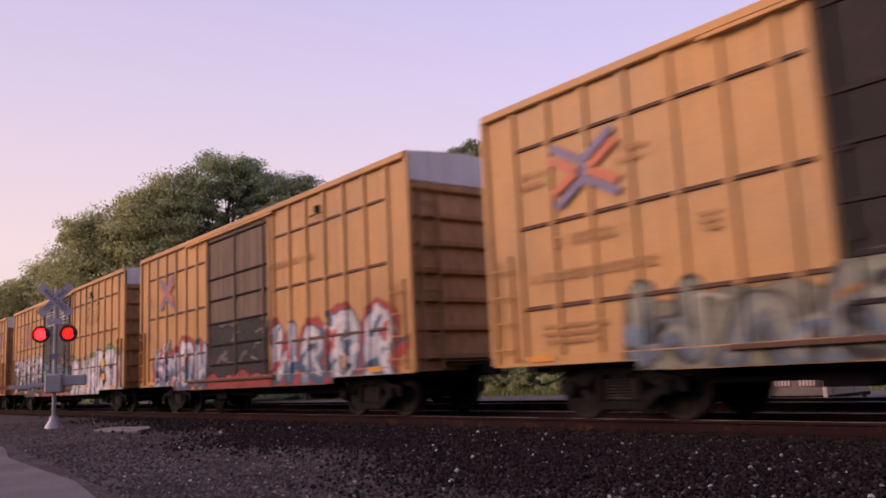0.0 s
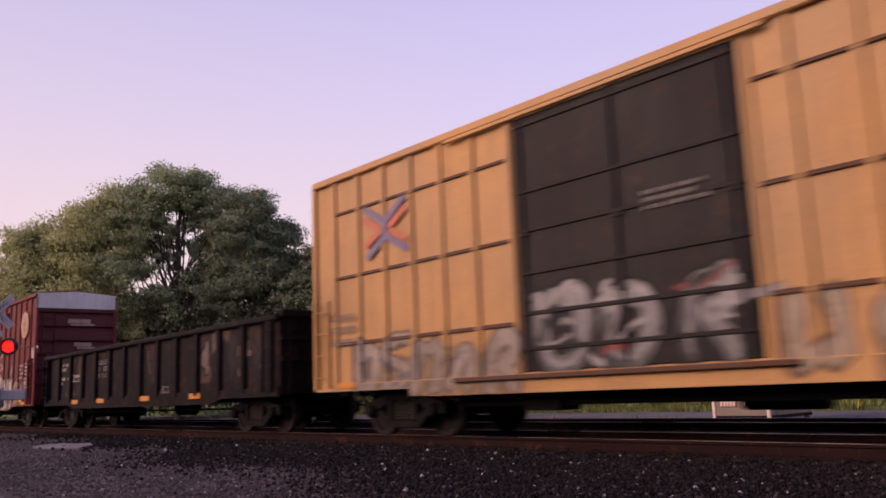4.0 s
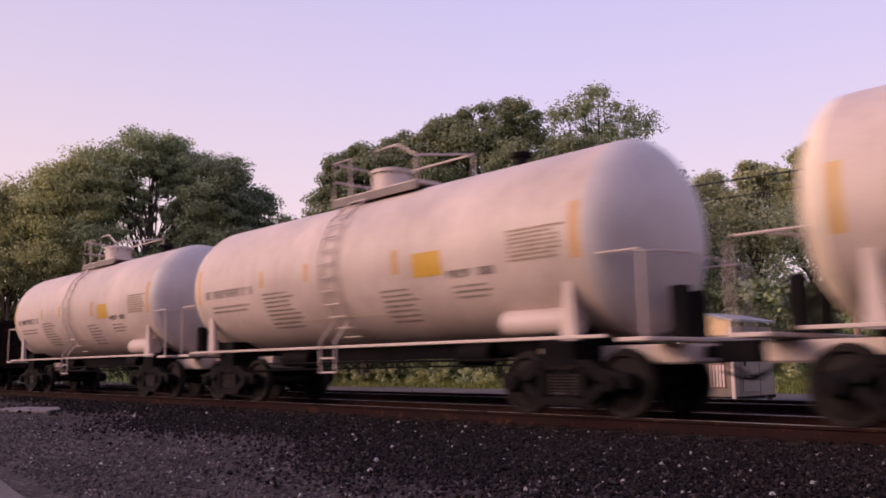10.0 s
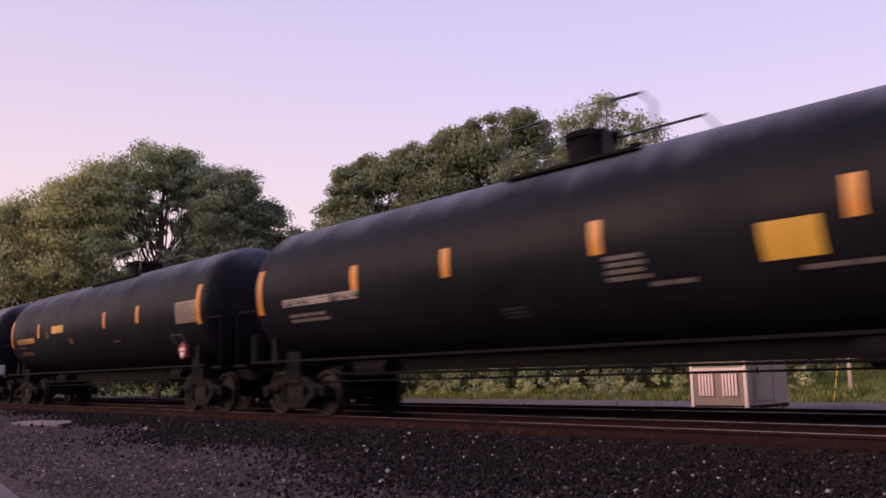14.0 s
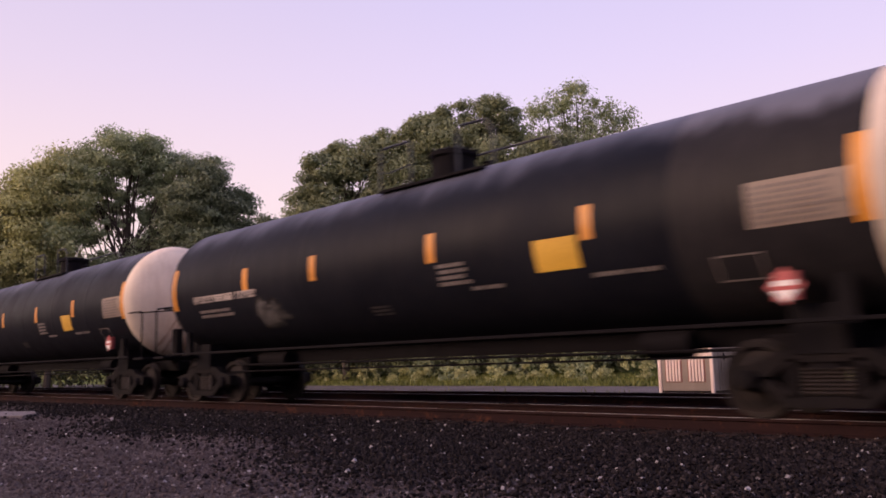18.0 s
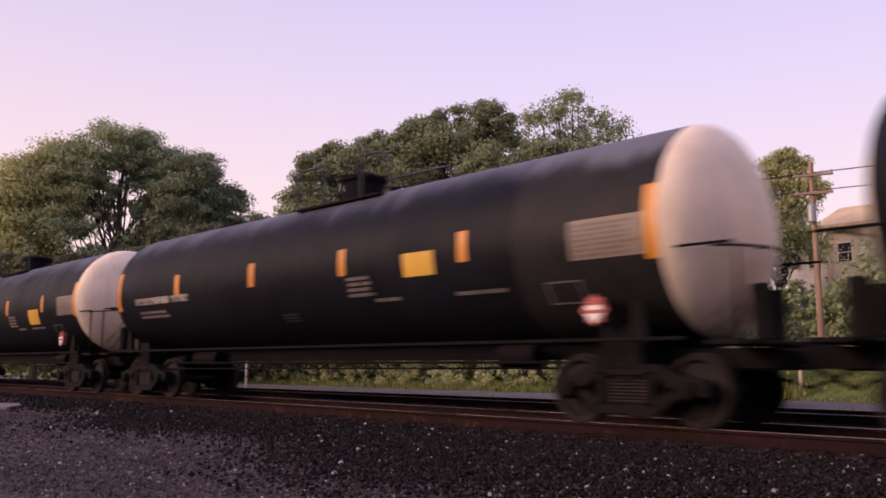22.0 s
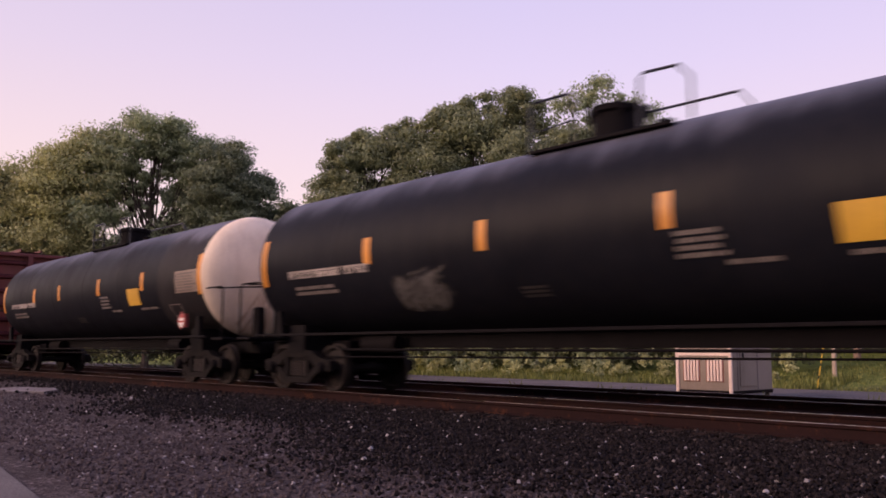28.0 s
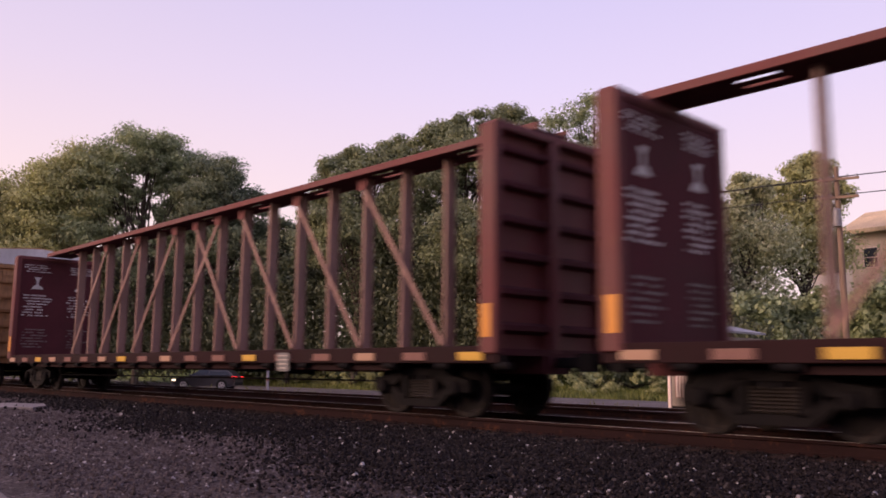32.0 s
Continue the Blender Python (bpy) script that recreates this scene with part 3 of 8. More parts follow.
def stone_field():
    rng = np.random.default_rng(11)
    pts, size = [], []
    for x0, x1, y0, y1, dens, s0, s1 in ((-8, 2, 3.6, 9.6, 900, 0.012, 0.030), (-16, -8, 3.8, 9.6, 520, 0.014, 0.034), (-30, -16, 4.6, 9.6, 160, 0.03, 0.05), (-55, -30, 7.0, 9.6, 60, 0.035, 0.06),
                                         (-20, 4, 9.6, 13.4, 60, 0.03, 0.05), (-20, 4, 13.4, 17.4, 40, 0.03, 0.05)):
        k = int((x1 - x0) * (y1 - y0) * dens)
        p = np.stack([rng.uniform(x0, x1, k), rng.uniform(y0, y1, k), np.zeros(k)], -1)
        if y0 < 9:
            p = p[p[:, 1] + rng.normal(0, 0.9, k) + 0.5 * np.sin(p[:, 0] * 0.8) > 4.7 - 0.16 * p[:, 0]]
        p[:, 2] = -0.205 + rng.uniform(0, 0.03, len(p))
        pts.append(p)
        size.append(rng.uniform(s0, s1, len(p)))
    scatter_stones("ballast", np.concatenate(pts), np.concatenate(size), M["ballast"], "dark grey crushed ballast stones with a few pale ones")
    pts, size = [], []
    for x0, x1, y0, y1, dens in ((-9, 2, 2.0, 6.5, 330), (-18, -9, 2.6, 8, 150), (-34, -18, 3.4, 9, 50)):
        k = int((x1 - x0) * (y1 - y0) * dens)
        p = np.stack([rng.uniform(x0, x1, k), rng.uniform(y0, y1, k), np.zeros(k)], -1)
        p = p[(p[:, 1] + rng.normal(0, 0.7, k) < 5.8 - 0.16 * p[:, 0]) & (p[:, 1] > 2.5 - 0.095 * (p[:, 0] + 8.5))]
        p[:, 2] = -0.212 + rng.uniform(0, 0.008, len(p))
        pts.append(p)
        size.append(rng.uniform(0.008, 0.024, len(p)))
    scatter_stones("gravel", np.concatenate(pts), np.concatenate(size), M["gravel"], "brown grey loose gravel trodden into the soil")


stone_field()

# ---- tracks ----
RAIL = [(-0.075, -0.18), (0.075, -0.18), (0.075, -0.168), (0.012, -0.145), (0.010, -0.045), (0.036, -0.035), (0.037, -0.008), (0.028, 0.0), (-0.028, 0.0), (-0.037, -0.008), (-0.036, -0.035), (-0.010, -0.045), (-0.012, -0.145), (-0.075, -0.168)]


def track(y, name, label):
    t = thing(name, label, "railway track", kind="structure", at=pose(0, y, 0))
    for side in (-0.755, 0.755):
        r = part("rail", "rail", lambda: MB().prism(RAIL, -220, 120, "x"), M["rail"], t, at=pose(0, side, 0))
        part("rail_head", "rail_head", lambda: MB().box(-220, 120, -0.026, 0.026, 0.0, 0.003), M["tread"], r, "polished running surface")
    for i in range(150):
        x = -66 + 0.51 * i + 0.03 * math.sin(i * 2.3)
        s = part("tie", "tie", lambda: MB().bar(-0.115, 0.115, -1.32, 1.32, -0.36, -0.168, 0.016), M["tie"], t, at=pose(x, 0.04 * math.sin(i * 1.9), 0, 0, 0, 0.6 * math.sin(i * 3.1)))
        if x > -26 and y < 12:
            for side in (-0.755, 0.755):
                part("tie_plate", "tie_plate", lambda: MB().bar(-0.1, 0.1, -0.16, 0.16, -0.183, -0.17, 0.004).box(-0.03, -0.01, -0.1, -0.075, -0.175, -0.145).box(0.01, 0.03, 0.075, 0.1, -0.175, -0.145).box(0.03, 0.05, -0.1, -0.075, -0.175, -0.142), M["rail"], s, at=pose(0, side, 0))
    return t


track(10.5, "railway_track_1", "rusty steel rails on dark wooden ties in ballast")
track(14.8, "railway_track_2", "second rusty track behind the passing train")

# ---- train: running gear ----
TRACK_Y, SPEED = 10.5, 13.0
TRAIN = []
AXLES = []


def box_frame():
    b = MB()
    for y0, y1 in ((-0.09, 0.09),):
        b.prism([(-1.16, 0.40), (-1.16, 0.60), (-0.78, 0.66), (-0.50, 0.80), (0.50, 0.80), (0.78, 0.66), (1.16, 0.60), (1.16, 0.40), (1.02, 0.40), (1.0, 0.56), (0.78, 0.56), (0.74, 0.40), (0.55, 0.56), (0.42, 0.66), (-0.42, 0.66), (-0.55, 0.56), (-0.74, 0.40), (-0.78, 0.56), (-1.0, 0.56), (-1.02, 0.40)], y0, y1)
        b.prism([(-0.76, 0.50), (-0.66, 0.50), (-0.36, 0.28), (0.36, 0.28), (0.66, 0.50), (0.76, 0.50), (0.76, 0.40), (0.45, 0.16), (-0.45, 0.16), (-0.76, 0.40)], y0, y1)
        b.box(-0.42, -0.30, y0, y1, 0.26, 0.70)
        b.box(0.30, 0.42, y0, y1, 0.26, 0.70)
    return b


WHEEL = [(-0.07, 0.0), (-0.07, 0.14), (-0.03, 0.17), (0.0, 0.36), (-0.055, 0.39), (-0.055, 0.455), (0.045, 0.46), (0.055, 0.485), (0.075, 0.487), (0.08, 0.39), (0.03, 0.36), (0.0, 0.17), (0.09, 0.14), (0.09, 0.0)]


def coil():
    prof = []
    for i in range(15):
        prof.append((0.29 + 0.022 * i, 0.055 + 0.016 * (i % 2)))
    return MB().lathe(prof, "z", seg=10, smooth=False)


def truck(car, x):
    """A three-piece freight truck under a car, centred at x."""
    for y in (-0.99, 0.99):
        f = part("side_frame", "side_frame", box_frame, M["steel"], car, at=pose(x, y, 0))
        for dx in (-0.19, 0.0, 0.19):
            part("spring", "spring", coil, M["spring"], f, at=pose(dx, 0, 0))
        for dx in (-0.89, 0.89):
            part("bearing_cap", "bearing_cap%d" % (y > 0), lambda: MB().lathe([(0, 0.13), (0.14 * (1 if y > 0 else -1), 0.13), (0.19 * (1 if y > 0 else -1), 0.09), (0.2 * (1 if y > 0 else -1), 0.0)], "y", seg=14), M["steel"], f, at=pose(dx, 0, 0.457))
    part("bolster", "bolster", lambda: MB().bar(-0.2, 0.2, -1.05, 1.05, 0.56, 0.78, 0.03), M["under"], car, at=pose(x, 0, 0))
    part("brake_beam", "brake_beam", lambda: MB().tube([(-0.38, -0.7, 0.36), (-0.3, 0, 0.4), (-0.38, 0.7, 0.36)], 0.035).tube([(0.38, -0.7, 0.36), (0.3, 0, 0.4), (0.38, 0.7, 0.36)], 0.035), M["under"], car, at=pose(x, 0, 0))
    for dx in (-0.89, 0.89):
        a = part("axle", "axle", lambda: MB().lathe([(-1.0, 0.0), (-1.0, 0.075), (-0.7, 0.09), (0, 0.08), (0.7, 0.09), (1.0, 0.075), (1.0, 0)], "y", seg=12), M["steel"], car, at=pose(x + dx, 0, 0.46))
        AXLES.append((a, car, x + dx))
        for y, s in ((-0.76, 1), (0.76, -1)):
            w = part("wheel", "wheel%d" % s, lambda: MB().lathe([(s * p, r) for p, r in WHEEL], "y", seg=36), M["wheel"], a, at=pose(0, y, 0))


def coupler(car, x, way, reach):
    part("coupler", "coupler%d%.2f" % (way, reach), lambda: MB().bar(min(0, way * reach), max(0, way * reach), -0.08, 0.08, 0.80, 0.96, 0.02).prism([(way * reach, -0.16), (way * (reach + 0.28), -0.12), (way * (reach + 0.30), 0.05), (way * (reach + 0.12), 0.02), (way * (reach + 0.1), 0.2), (way * reach, 0.22)], 0.74, 1.02, "z"), M["under"], car, at=pose(x, 0, 0))
    part("air_hose", "hose%d" % way, lambda: MB().tube([(0, 0.3, 0.8), (way * 0.3, 0.3, 0.62), (way * 0.6, 0.18, 0.5), (way * 0.85, 0.05, 0.62)], 0.025), M["under"], car, at=pose(x, 0, 0))


def ladder(car, x, y, z0, z1, w, rungs, material, along="x", name="ladder", out=-0.07):
    """Round rungs between two stiles, standing off a wall."""
    if along == "x":
        stiles = lambda: MB().bar(-w / 2 - 0.02, -w / 2, out, 0, z0, z1, 0.004).bar(w / 2, w / 2 + 0.02, out, 0, z0, z1, 0.004)
        rung = lambda: MB().tube([(-w / 2, out * 0.8, 0), (w / 2, out * 0.8, 0)], 0.013, 6)
    else:
        stiles = lambda: MB().bar(min(0, -out), max(0, -out), -w / 2 - 0.02, -w / 2, z0, z1, 0.004).bar(min(0, -out), max(0, -out), w / 2, w / 2 + 0.02, z0, z1, 0.004)
        rung = lambda: MB().tube([(-out * 0.8, -w / 2, 0), (-out * 0.8, w / 2, 0)], 0.013, 6)
    lad = part(name, "lad%s%.2f%.2f%.2f%.2f" % (along, z0, z1, w, out), stiles, material, car, at=pose(x, y, 0))
    for i in range(rungs):
        part("rung", "rung%s%.2f%.2f" % (along, w, out), rung, material, lad, at=pose(0, 0, z0 + (z1 - z0) * (i + 0.5) / rungs))
    return lad


def lettering(car, x0, x1, z0, z1, rows, material, y=-1.455, fill=0.55, seed=1, name="stencil"):
    """Illegible stencilled lines: rows of short bars on a flat side."""
    def make():
        rnd = random.Random(seed)
        b = MB()
        step = (z1 - z0) / rows
        for r in range(rows):
            z = z1 - step * (r + 1)
            x = x0
            end = x1 - rnd.random() * 0.3 * (x1 - x0)
            while x < end:
                w = min(end - x, step * fill * rnd.uniform(0.45, 0.85))
                if w > 0.01 and rnd.random() > 0.14:
                    b.box(x, x + w, y - 0.004, y, z, z + step * fill)
                    if w > 0.06:
                        b.v = b.v[:-8]; b.f = b.f[:-6]; b.sm = b.sm[:-6]
                        q = min(w * 0.3, step * fill * 0.24)
                        for u0, u1, v0, v1 in ((0, q, 0, 1), (w - q, w, 0, rnd.choice((0.5, 1))), (q, w - q, 0.78, 1), (q, w - q, 0, 0.2)):
                            b.box(x + u0, x + u1, y - 0.004, y, z + v0 * step * fill, z + v1 * step * fill)
                x += w + step * fill * 0.4
        return b
    return tagged(part(name, "let%.2f%.2f%.2f%.2f%d%d%.3f" % (x0, x1, z0, z1, rows, seed, y), make, material, car), kind="stuff")


# ---- boxcars ----
def boxcar(s_rear, s_front, door, leaves, label, side, end, doorm, posts=0.8, belts=(4.28, 3.0, 1.72), emblem=None, marks=(), white_band=True):
    """An outside-post boxcar; s: places along the train, door: (from, to) along the train."""
    c = 0.5 * (s_rear + s_front)
    half = 0.5 * (s_front - s_rear)
    d0, d1 = door[0] - c, door[1] - c
    car = thing("boxcar", label, "boxcar", "freight train")
    TRAIN.append((car, c))
    key = "box%.1f%.1f" % (c, half)
    top, floor = 5.0, 1.02

    for nm, x0, x1, z0, z1 in (("rear_panel", -half + 0.03, d0, 0.86, top), ("front_panel", d1, half - 0.03, 0.86, top), ("door_header", d0, d1, 4.86, top), ("door_sill", d0, d1, 0.86, 1.0)):
        part(nm, key + nm, lambda: MB().box(x0, x1, -1.44, -1.38, z0, z1), side, car)
    part("far_side", key + "farside", lambda: MB().box(-half + 0.03, half - 0.03, 1.38, 1.44, 0.86, top), side, car)

    def roof():
        b = MB()
        b.prism([(-1.5, 5.02), (-1.5, 5.07), (0, 5.2), (1.5, 5.07), (1.5, 5.02), (0, 5.15)], -half - 0.02, half + 0.02, "x")
        k = int(half * 2 / 1.25)
        for i in range(k + 1):
            x = -half + 0.1 + (2 * half - 0.2) * i / k
            b.prism([(-1.48, 5.06), (-1.48, 5.085), (0, 5.225), (1.48, 5.085), (1.48, 5.06), (0, 5.19)], x - 0.04, x + 0.04, "x")
        return b
    part("roof", key + "roof", roof, M["yellow"] if side is not M["red"] else M["red"], car)
    part("floor", key + "floor", lambda: MB().box(-half + 0.1, half - 0.1, -1.38, 1.38, 0.9, floor), M["under"], car)
    for y0, y1 in ((-1.53, -1.40), (1.40, 1.53)):
        part("side_plate", key + "plate%d" % (y0 > 0), lambda: MB().bar(-half, half, y0, y1, 4.93, 5.07, 0.02), side, car)
        part("side_sill", key + "sill%d" % (y0 > 0), lambda: MB().prism([(-half, 0.98), (half, 0.98), (half, 0.84), (half - 2.9, 0.84), (half - 3.4, 0.70), (-half + 3.4, 0.70), (-half + 2.9, 0.84), (-half, 0.84)], y0 + 0.05 if y0 < 0 else y0, y1 if y0 < 0 else y1 - 0.05), side, car)
    xs = []
    x = -half + 0.72
    while x < d0 - 0.3:
        xs.append(x)
        x += posts
    xs += [d0 - 0.08]
    ys = []
    x = half - 0.72
    while x > d1 + 0.3:
        ys.append(x)
        x -= posts
    ys += [d1 + 0.08]
    RELIEF[car.name] = (xs + ys, d0, d1, half)
    for y in (-1, 1):
        for x in xs + ys:
            part("side_post", "%spost%d%.2f" % (key, y, x), lambda: MB().prism([(x - 0.07, 1.435 * y), (x - 0.045, 1.49 * y), (x + 0.045, 1.49 * y), (x + 0.07, 1.435 * y)], 0.92, 4.95, "z"), M["red_post"] if side is M["red"] else side, car)
        for x in (-half + 0.01, half - 0.01):
            part("corner_post", "%scorner%d%.2f" % (key, y, x), lambda: MB().bar(x - 0.07, x + 0.07, min(1.40 * y, 1.5 * y), max(1.40 * y, 1.5 * y), 0.86, 5.0, 0.02), side, car)
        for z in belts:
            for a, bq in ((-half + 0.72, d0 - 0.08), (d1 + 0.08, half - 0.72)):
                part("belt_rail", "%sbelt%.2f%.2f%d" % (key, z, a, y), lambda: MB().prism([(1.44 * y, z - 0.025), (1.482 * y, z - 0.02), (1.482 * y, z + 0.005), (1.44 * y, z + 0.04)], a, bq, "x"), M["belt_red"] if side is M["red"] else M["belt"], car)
    # ends with pressed ribs
    for w, nm in ((1, "front_end"), (-1, "rear_end")):
        def face():
            prof = [(half - 0.03, 0.86)]
            z = 1.05
            while z < 4.35:
                prof += [(half - 0.07, z), (half + 0.045, z + 0.035), (half + 0.05, z + 0.12), (half - 0.02, z + 0.40), (half - 0.06, z + 0.53)]
                z += 0.545
            prof += [(half - 0.03, 5.0), (half - 0.1, 5.0), (half - 0.1, 0.86)]
            return MB().prism([(w * p, q) for p, q in prof], -1.40, 1.40)
        e = part(nm, key + nm, face, end, car)
        if white_band:
            part("end_band", key + "band%d" % w, lambda: MB().prism([(-1.47, 4.5), (1.47, 4.5), (1.47, 5.05), (0, 5.17), (-1.47, 5.05)], min(w * (half + 0.0), w * (half + 0.06)), max(w * half, w * (half + 0.06)), "x"), M["white_band"], e, "chalky white band across the top")
        ladder(car, w * (half + 0.02), -1.05, 0.9, 4.3, 0.42, 8, end, "y", "end_ladder", -0.08 * w)
        ladder(car, w * (half - 0.36), -1.5, 0.9, 2.6, 0.42, 4, side, "x", "side_ladder")
        part("brake_step" if w > 0 else "end_platform", key + "step%d" % w, lambda: MB().bar(min(w * half, w * (half + 0.28)), max(w * half, w * (half + 0.28)), -0.8, 0.8, 0.98, 1.02, 0.008), M["under"], car)
        truck(car, w * (half - 2.2))
        coupler(car, w * half, w, 0.42)
    # doors
    n = leaves
    for i in range(n):
        a, bq = d0 + (d1 - d0) * i / n, d0 + (d1 - d0) * (i + 1) / n
        dr = part("door", key + "door%d" % i, lambda: MB().bar(a + 0.03, bq - 0.03, -1.47, -1.40, 1.0, 4.86, 0.015), doorm, car)
        for z in (1.30, 1.82, 2.42, 3.06, 3.66, 4.70):
            part("door_rib", key + "drib%d" % i, lambda: MB().bar(a + 0.05, bq - 0.05, -1.50, -1.46, 0.0, 0.06, 0.008), M["gon"] if doorm is M["door_b"] else doorm, dr, at=pose(0, 0, z))
        for dx in ((0.05, 0.5, 0.95) if n == 1 else (0.06, 0.62, 0.94)):
            xx = a + (bq - a) * dx
            part("lock_bar", key + "lock", lambda: MB().tube([(0, -1.50, 1.05), (0, -1.50, 4.8)], 0.022).box(-0.06, 0.06, -1.53, -1.48, 2.0, 2.12).box(-0.06, 0.06, -1.53, -1.48, 3.0, 3.1), doorm, dr, at=pose(xx, 0, 0))
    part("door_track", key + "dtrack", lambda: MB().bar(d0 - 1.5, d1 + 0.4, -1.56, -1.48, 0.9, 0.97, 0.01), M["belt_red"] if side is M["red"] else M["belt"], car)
    part("door_rail", key + "drail", lambda: MB().bar(d0 - 1.5, d1 + 0.4, -1.56, -1.5, 4.86, 4.92, 0.01), side, car)
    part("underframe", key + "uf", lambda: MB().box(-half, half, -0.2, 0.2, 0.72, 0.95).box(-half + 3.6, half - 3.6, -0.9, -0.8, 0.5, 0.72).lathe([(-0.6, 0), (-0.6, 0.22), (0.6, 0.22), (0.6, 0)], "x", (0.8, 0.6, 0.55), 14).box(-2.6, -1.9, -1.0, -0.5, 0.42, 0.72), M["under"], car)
    for z in (0.9,):
        for x in (-half + 1.1, half - 1.3):
            part("reflector", "refl", lambda: MB().box(-0.25, 0.25, -0.004, 0, 0, 0.1), M["orange"], car, at=pose(x, -1.505, z - 0.0))
    if emblem:
        ex, ez = emblem
        def stroke(b, p, q, w, y):
            dx, dz = q[0] - p[0], q[1] - p[1]
            k = w / 2 / math.hypot(dx, dz)
            b.prism([(p[0] - dz * k, p[1] + dx * k), (q[0] - dz * k, q[1] + dx * k), (q[0] + dz * k, q[1] - dx * k), (p[0] + dz * k, p[1] - dx * k)], y - 0.003, y)
            return b
        def blue():
            b = MB()
            for p, q in (((-0.63, 0.49), (0.0, 0.14)), ((0.0, 0.14), (0.58, 0.50)), ((0, 0.18), (0, -0.18)), ((-0.56, -0.46), (0.0, -0.12)), ((0.0, -0.12), (0.64, -0.45))):
                stroke(b, p, q, 0.13, -1.494)
            return b
        def red_bars():
            b = MB()
            for p, q in (((-0.68, 0.30), (-0.14, 0.02)), ((-0.62, -0.24), (-0.14, 0.0)), ((0.12, 0.02), (0.64, 0.32)), ((0.12, -0.02), (0.64, -0.27))):
                stroke(b, p, q, 0.13, -1.4925)
            return b
        em = part("emblem", key + "emblem", blue, M["logo_blue"], car, "crossed blue bars of a faded emblem", at=pose(ex, 0, ez))
        part("emblem_arm", key + "emblem2", red_bars, M["logo_red"], em, "red bars of the emblem")
    # roof latch box and grab iron under the eave
    part("grab_iron", "eavegrab", lambda: MB().tube([(-0.25, -1.45, 4.45), (-0.25, -1.53, 4.45), (0.25, -1.53, 4.45), (0.25, -1.45, 4.45)], 0.014).bar(-0.07, 0.07, -1.52, -1.44, 4.5, 4.66, 0.01), M["gon"], car, at=pose(d1 + 0.42 * (half - d1), 0, 0))
    for (x0, x1, z0, z1, rows, mat, seed) in marks:
        lettering(car, x0, x1, z0, z1, rows, mat, -1.505 if d0 < 0.5 * (x0 + x1) < d1 else -1.494, seed=seed)
    return car


tn, wt = M["stencil_brown"], M["stencil_white"]
first_yellow = boxcar(-10.3, 5.2, (-4.45, -0.6), 1, "yellow boxcar with a crossed-bar emblem and grey sprayed letters", M["yellow_a"], M["yellow_end"], M["door_d"], emblem=(-5.55, 3.66), posts=0.77,
       marks=[(-6.9, -6.3, 3.6, 3.95, 2, tn, 1), (-4.9, -4.2, 3.6, 3.9, 2, tn, 2), (-6.25, -4.7, 2.60, 2.90, 1, tn, 3), (-6.75, -4.2, 2.10, 2.36, 1, tn, 4), (-3.65, -3.3, 2.42, 2.72, 3, tn, 5), (-6.6, -5.0, 1.15, 1.5, 3, tn, 27)])
plug_yellow = boxcar(-28.06, -12.57, (-22.37, -18.57), 1, "yellow boxcar with a black plug door and blue-red sprayed letters", M["yellow_b"], M["yellow_end"], M["door_b"], posts=0.83, emblem=(-5.28, 3.68),
       marks=[(2.0, 4.6, 3.5, 3.75, 1, tn, 6), (-7.0, -6.5, 3.4, 3.9, 3, tn, 7)])
long_yellow = boxcar(-48.66, -29.86, (-41.96, -37.07), 2, "long yellow boxcar with black double doors and white sprayed letters", M["yellow_c"], M["yellow_end"], M["door_c"], posts=0.86, emblem=(-6.0, 3.63),
       marks=[(-2.1, -0.45, 3.8, 4.5, 6, wt, 8), (0.35, 1.9, 3.75, 4.6, 6, wt, 9), (-1.25, -0.7, 2.62, 2.95, 3, M["stencil_dim"], 10), (1.25, 1.8, 2.62, 2.95, 3, M["stencil_dim"], 11), (0.1, 0.75, 3.05, 3.35, 3, M["stencil_dim"], 70), (1.35, 2.0, 3.25, 3.45, 2, M["stencil_dim"], 71), (-7.6, -6.9, 3.4, 3.7, 2, tn, 13)])
for x, z, w, hgt, mm in ((6.9, 1.72, 0.5, 0.24, "gold"), (7.0, 1.2, 0.42, 0.24, "orange"), (4.6, 0.92, 0.4, 0.12, "orange"), (-0.08, 0.70, 0.5, 0.1, "orange"), (-8.23, 0.98, 0.42, 0.22, "orange"), (-7.26, 1.24, 0.44, 0.2, "gold"), (-6.01, 0.86, 0.5, 0.12, "orange"), (-3.5, 0.71, 0.4, 0.1, "orange")):
    part("reflector", "crefl%.2f%.2f" % (x, z), lambda: MB().box(-w / 2, w / 2, -1.507, -1.480, 0, hgt), M[mm], long_yellow, at=pose(x, 0, z))
dark_door_yellow = boxcar(-66.21, -50.63, (-60.57, -56.75), 1, "clean yellow boxcar with a dark plug door", M["yellow_d"], M["yellow_end"], M["door_d"], posts=0.8, emblem=(-5.41, 3.72),
       marks=[(4.6, 7.2, 3.6, 4.0, 1, M["brown_mark"], 14), (4.6, 7.0, 3.3, 3.45, 1, tn, 15), (5.2, 6.0, 1.3, 1.9, 5, M["stencil_dim"], 16), (0.2, 1.3, 3.0, 3.3, 3, M["stencil_dim"], 17), (-7.2, -6.4, 1.7, 2.4, 3, M["stencil_dim"], 18)])
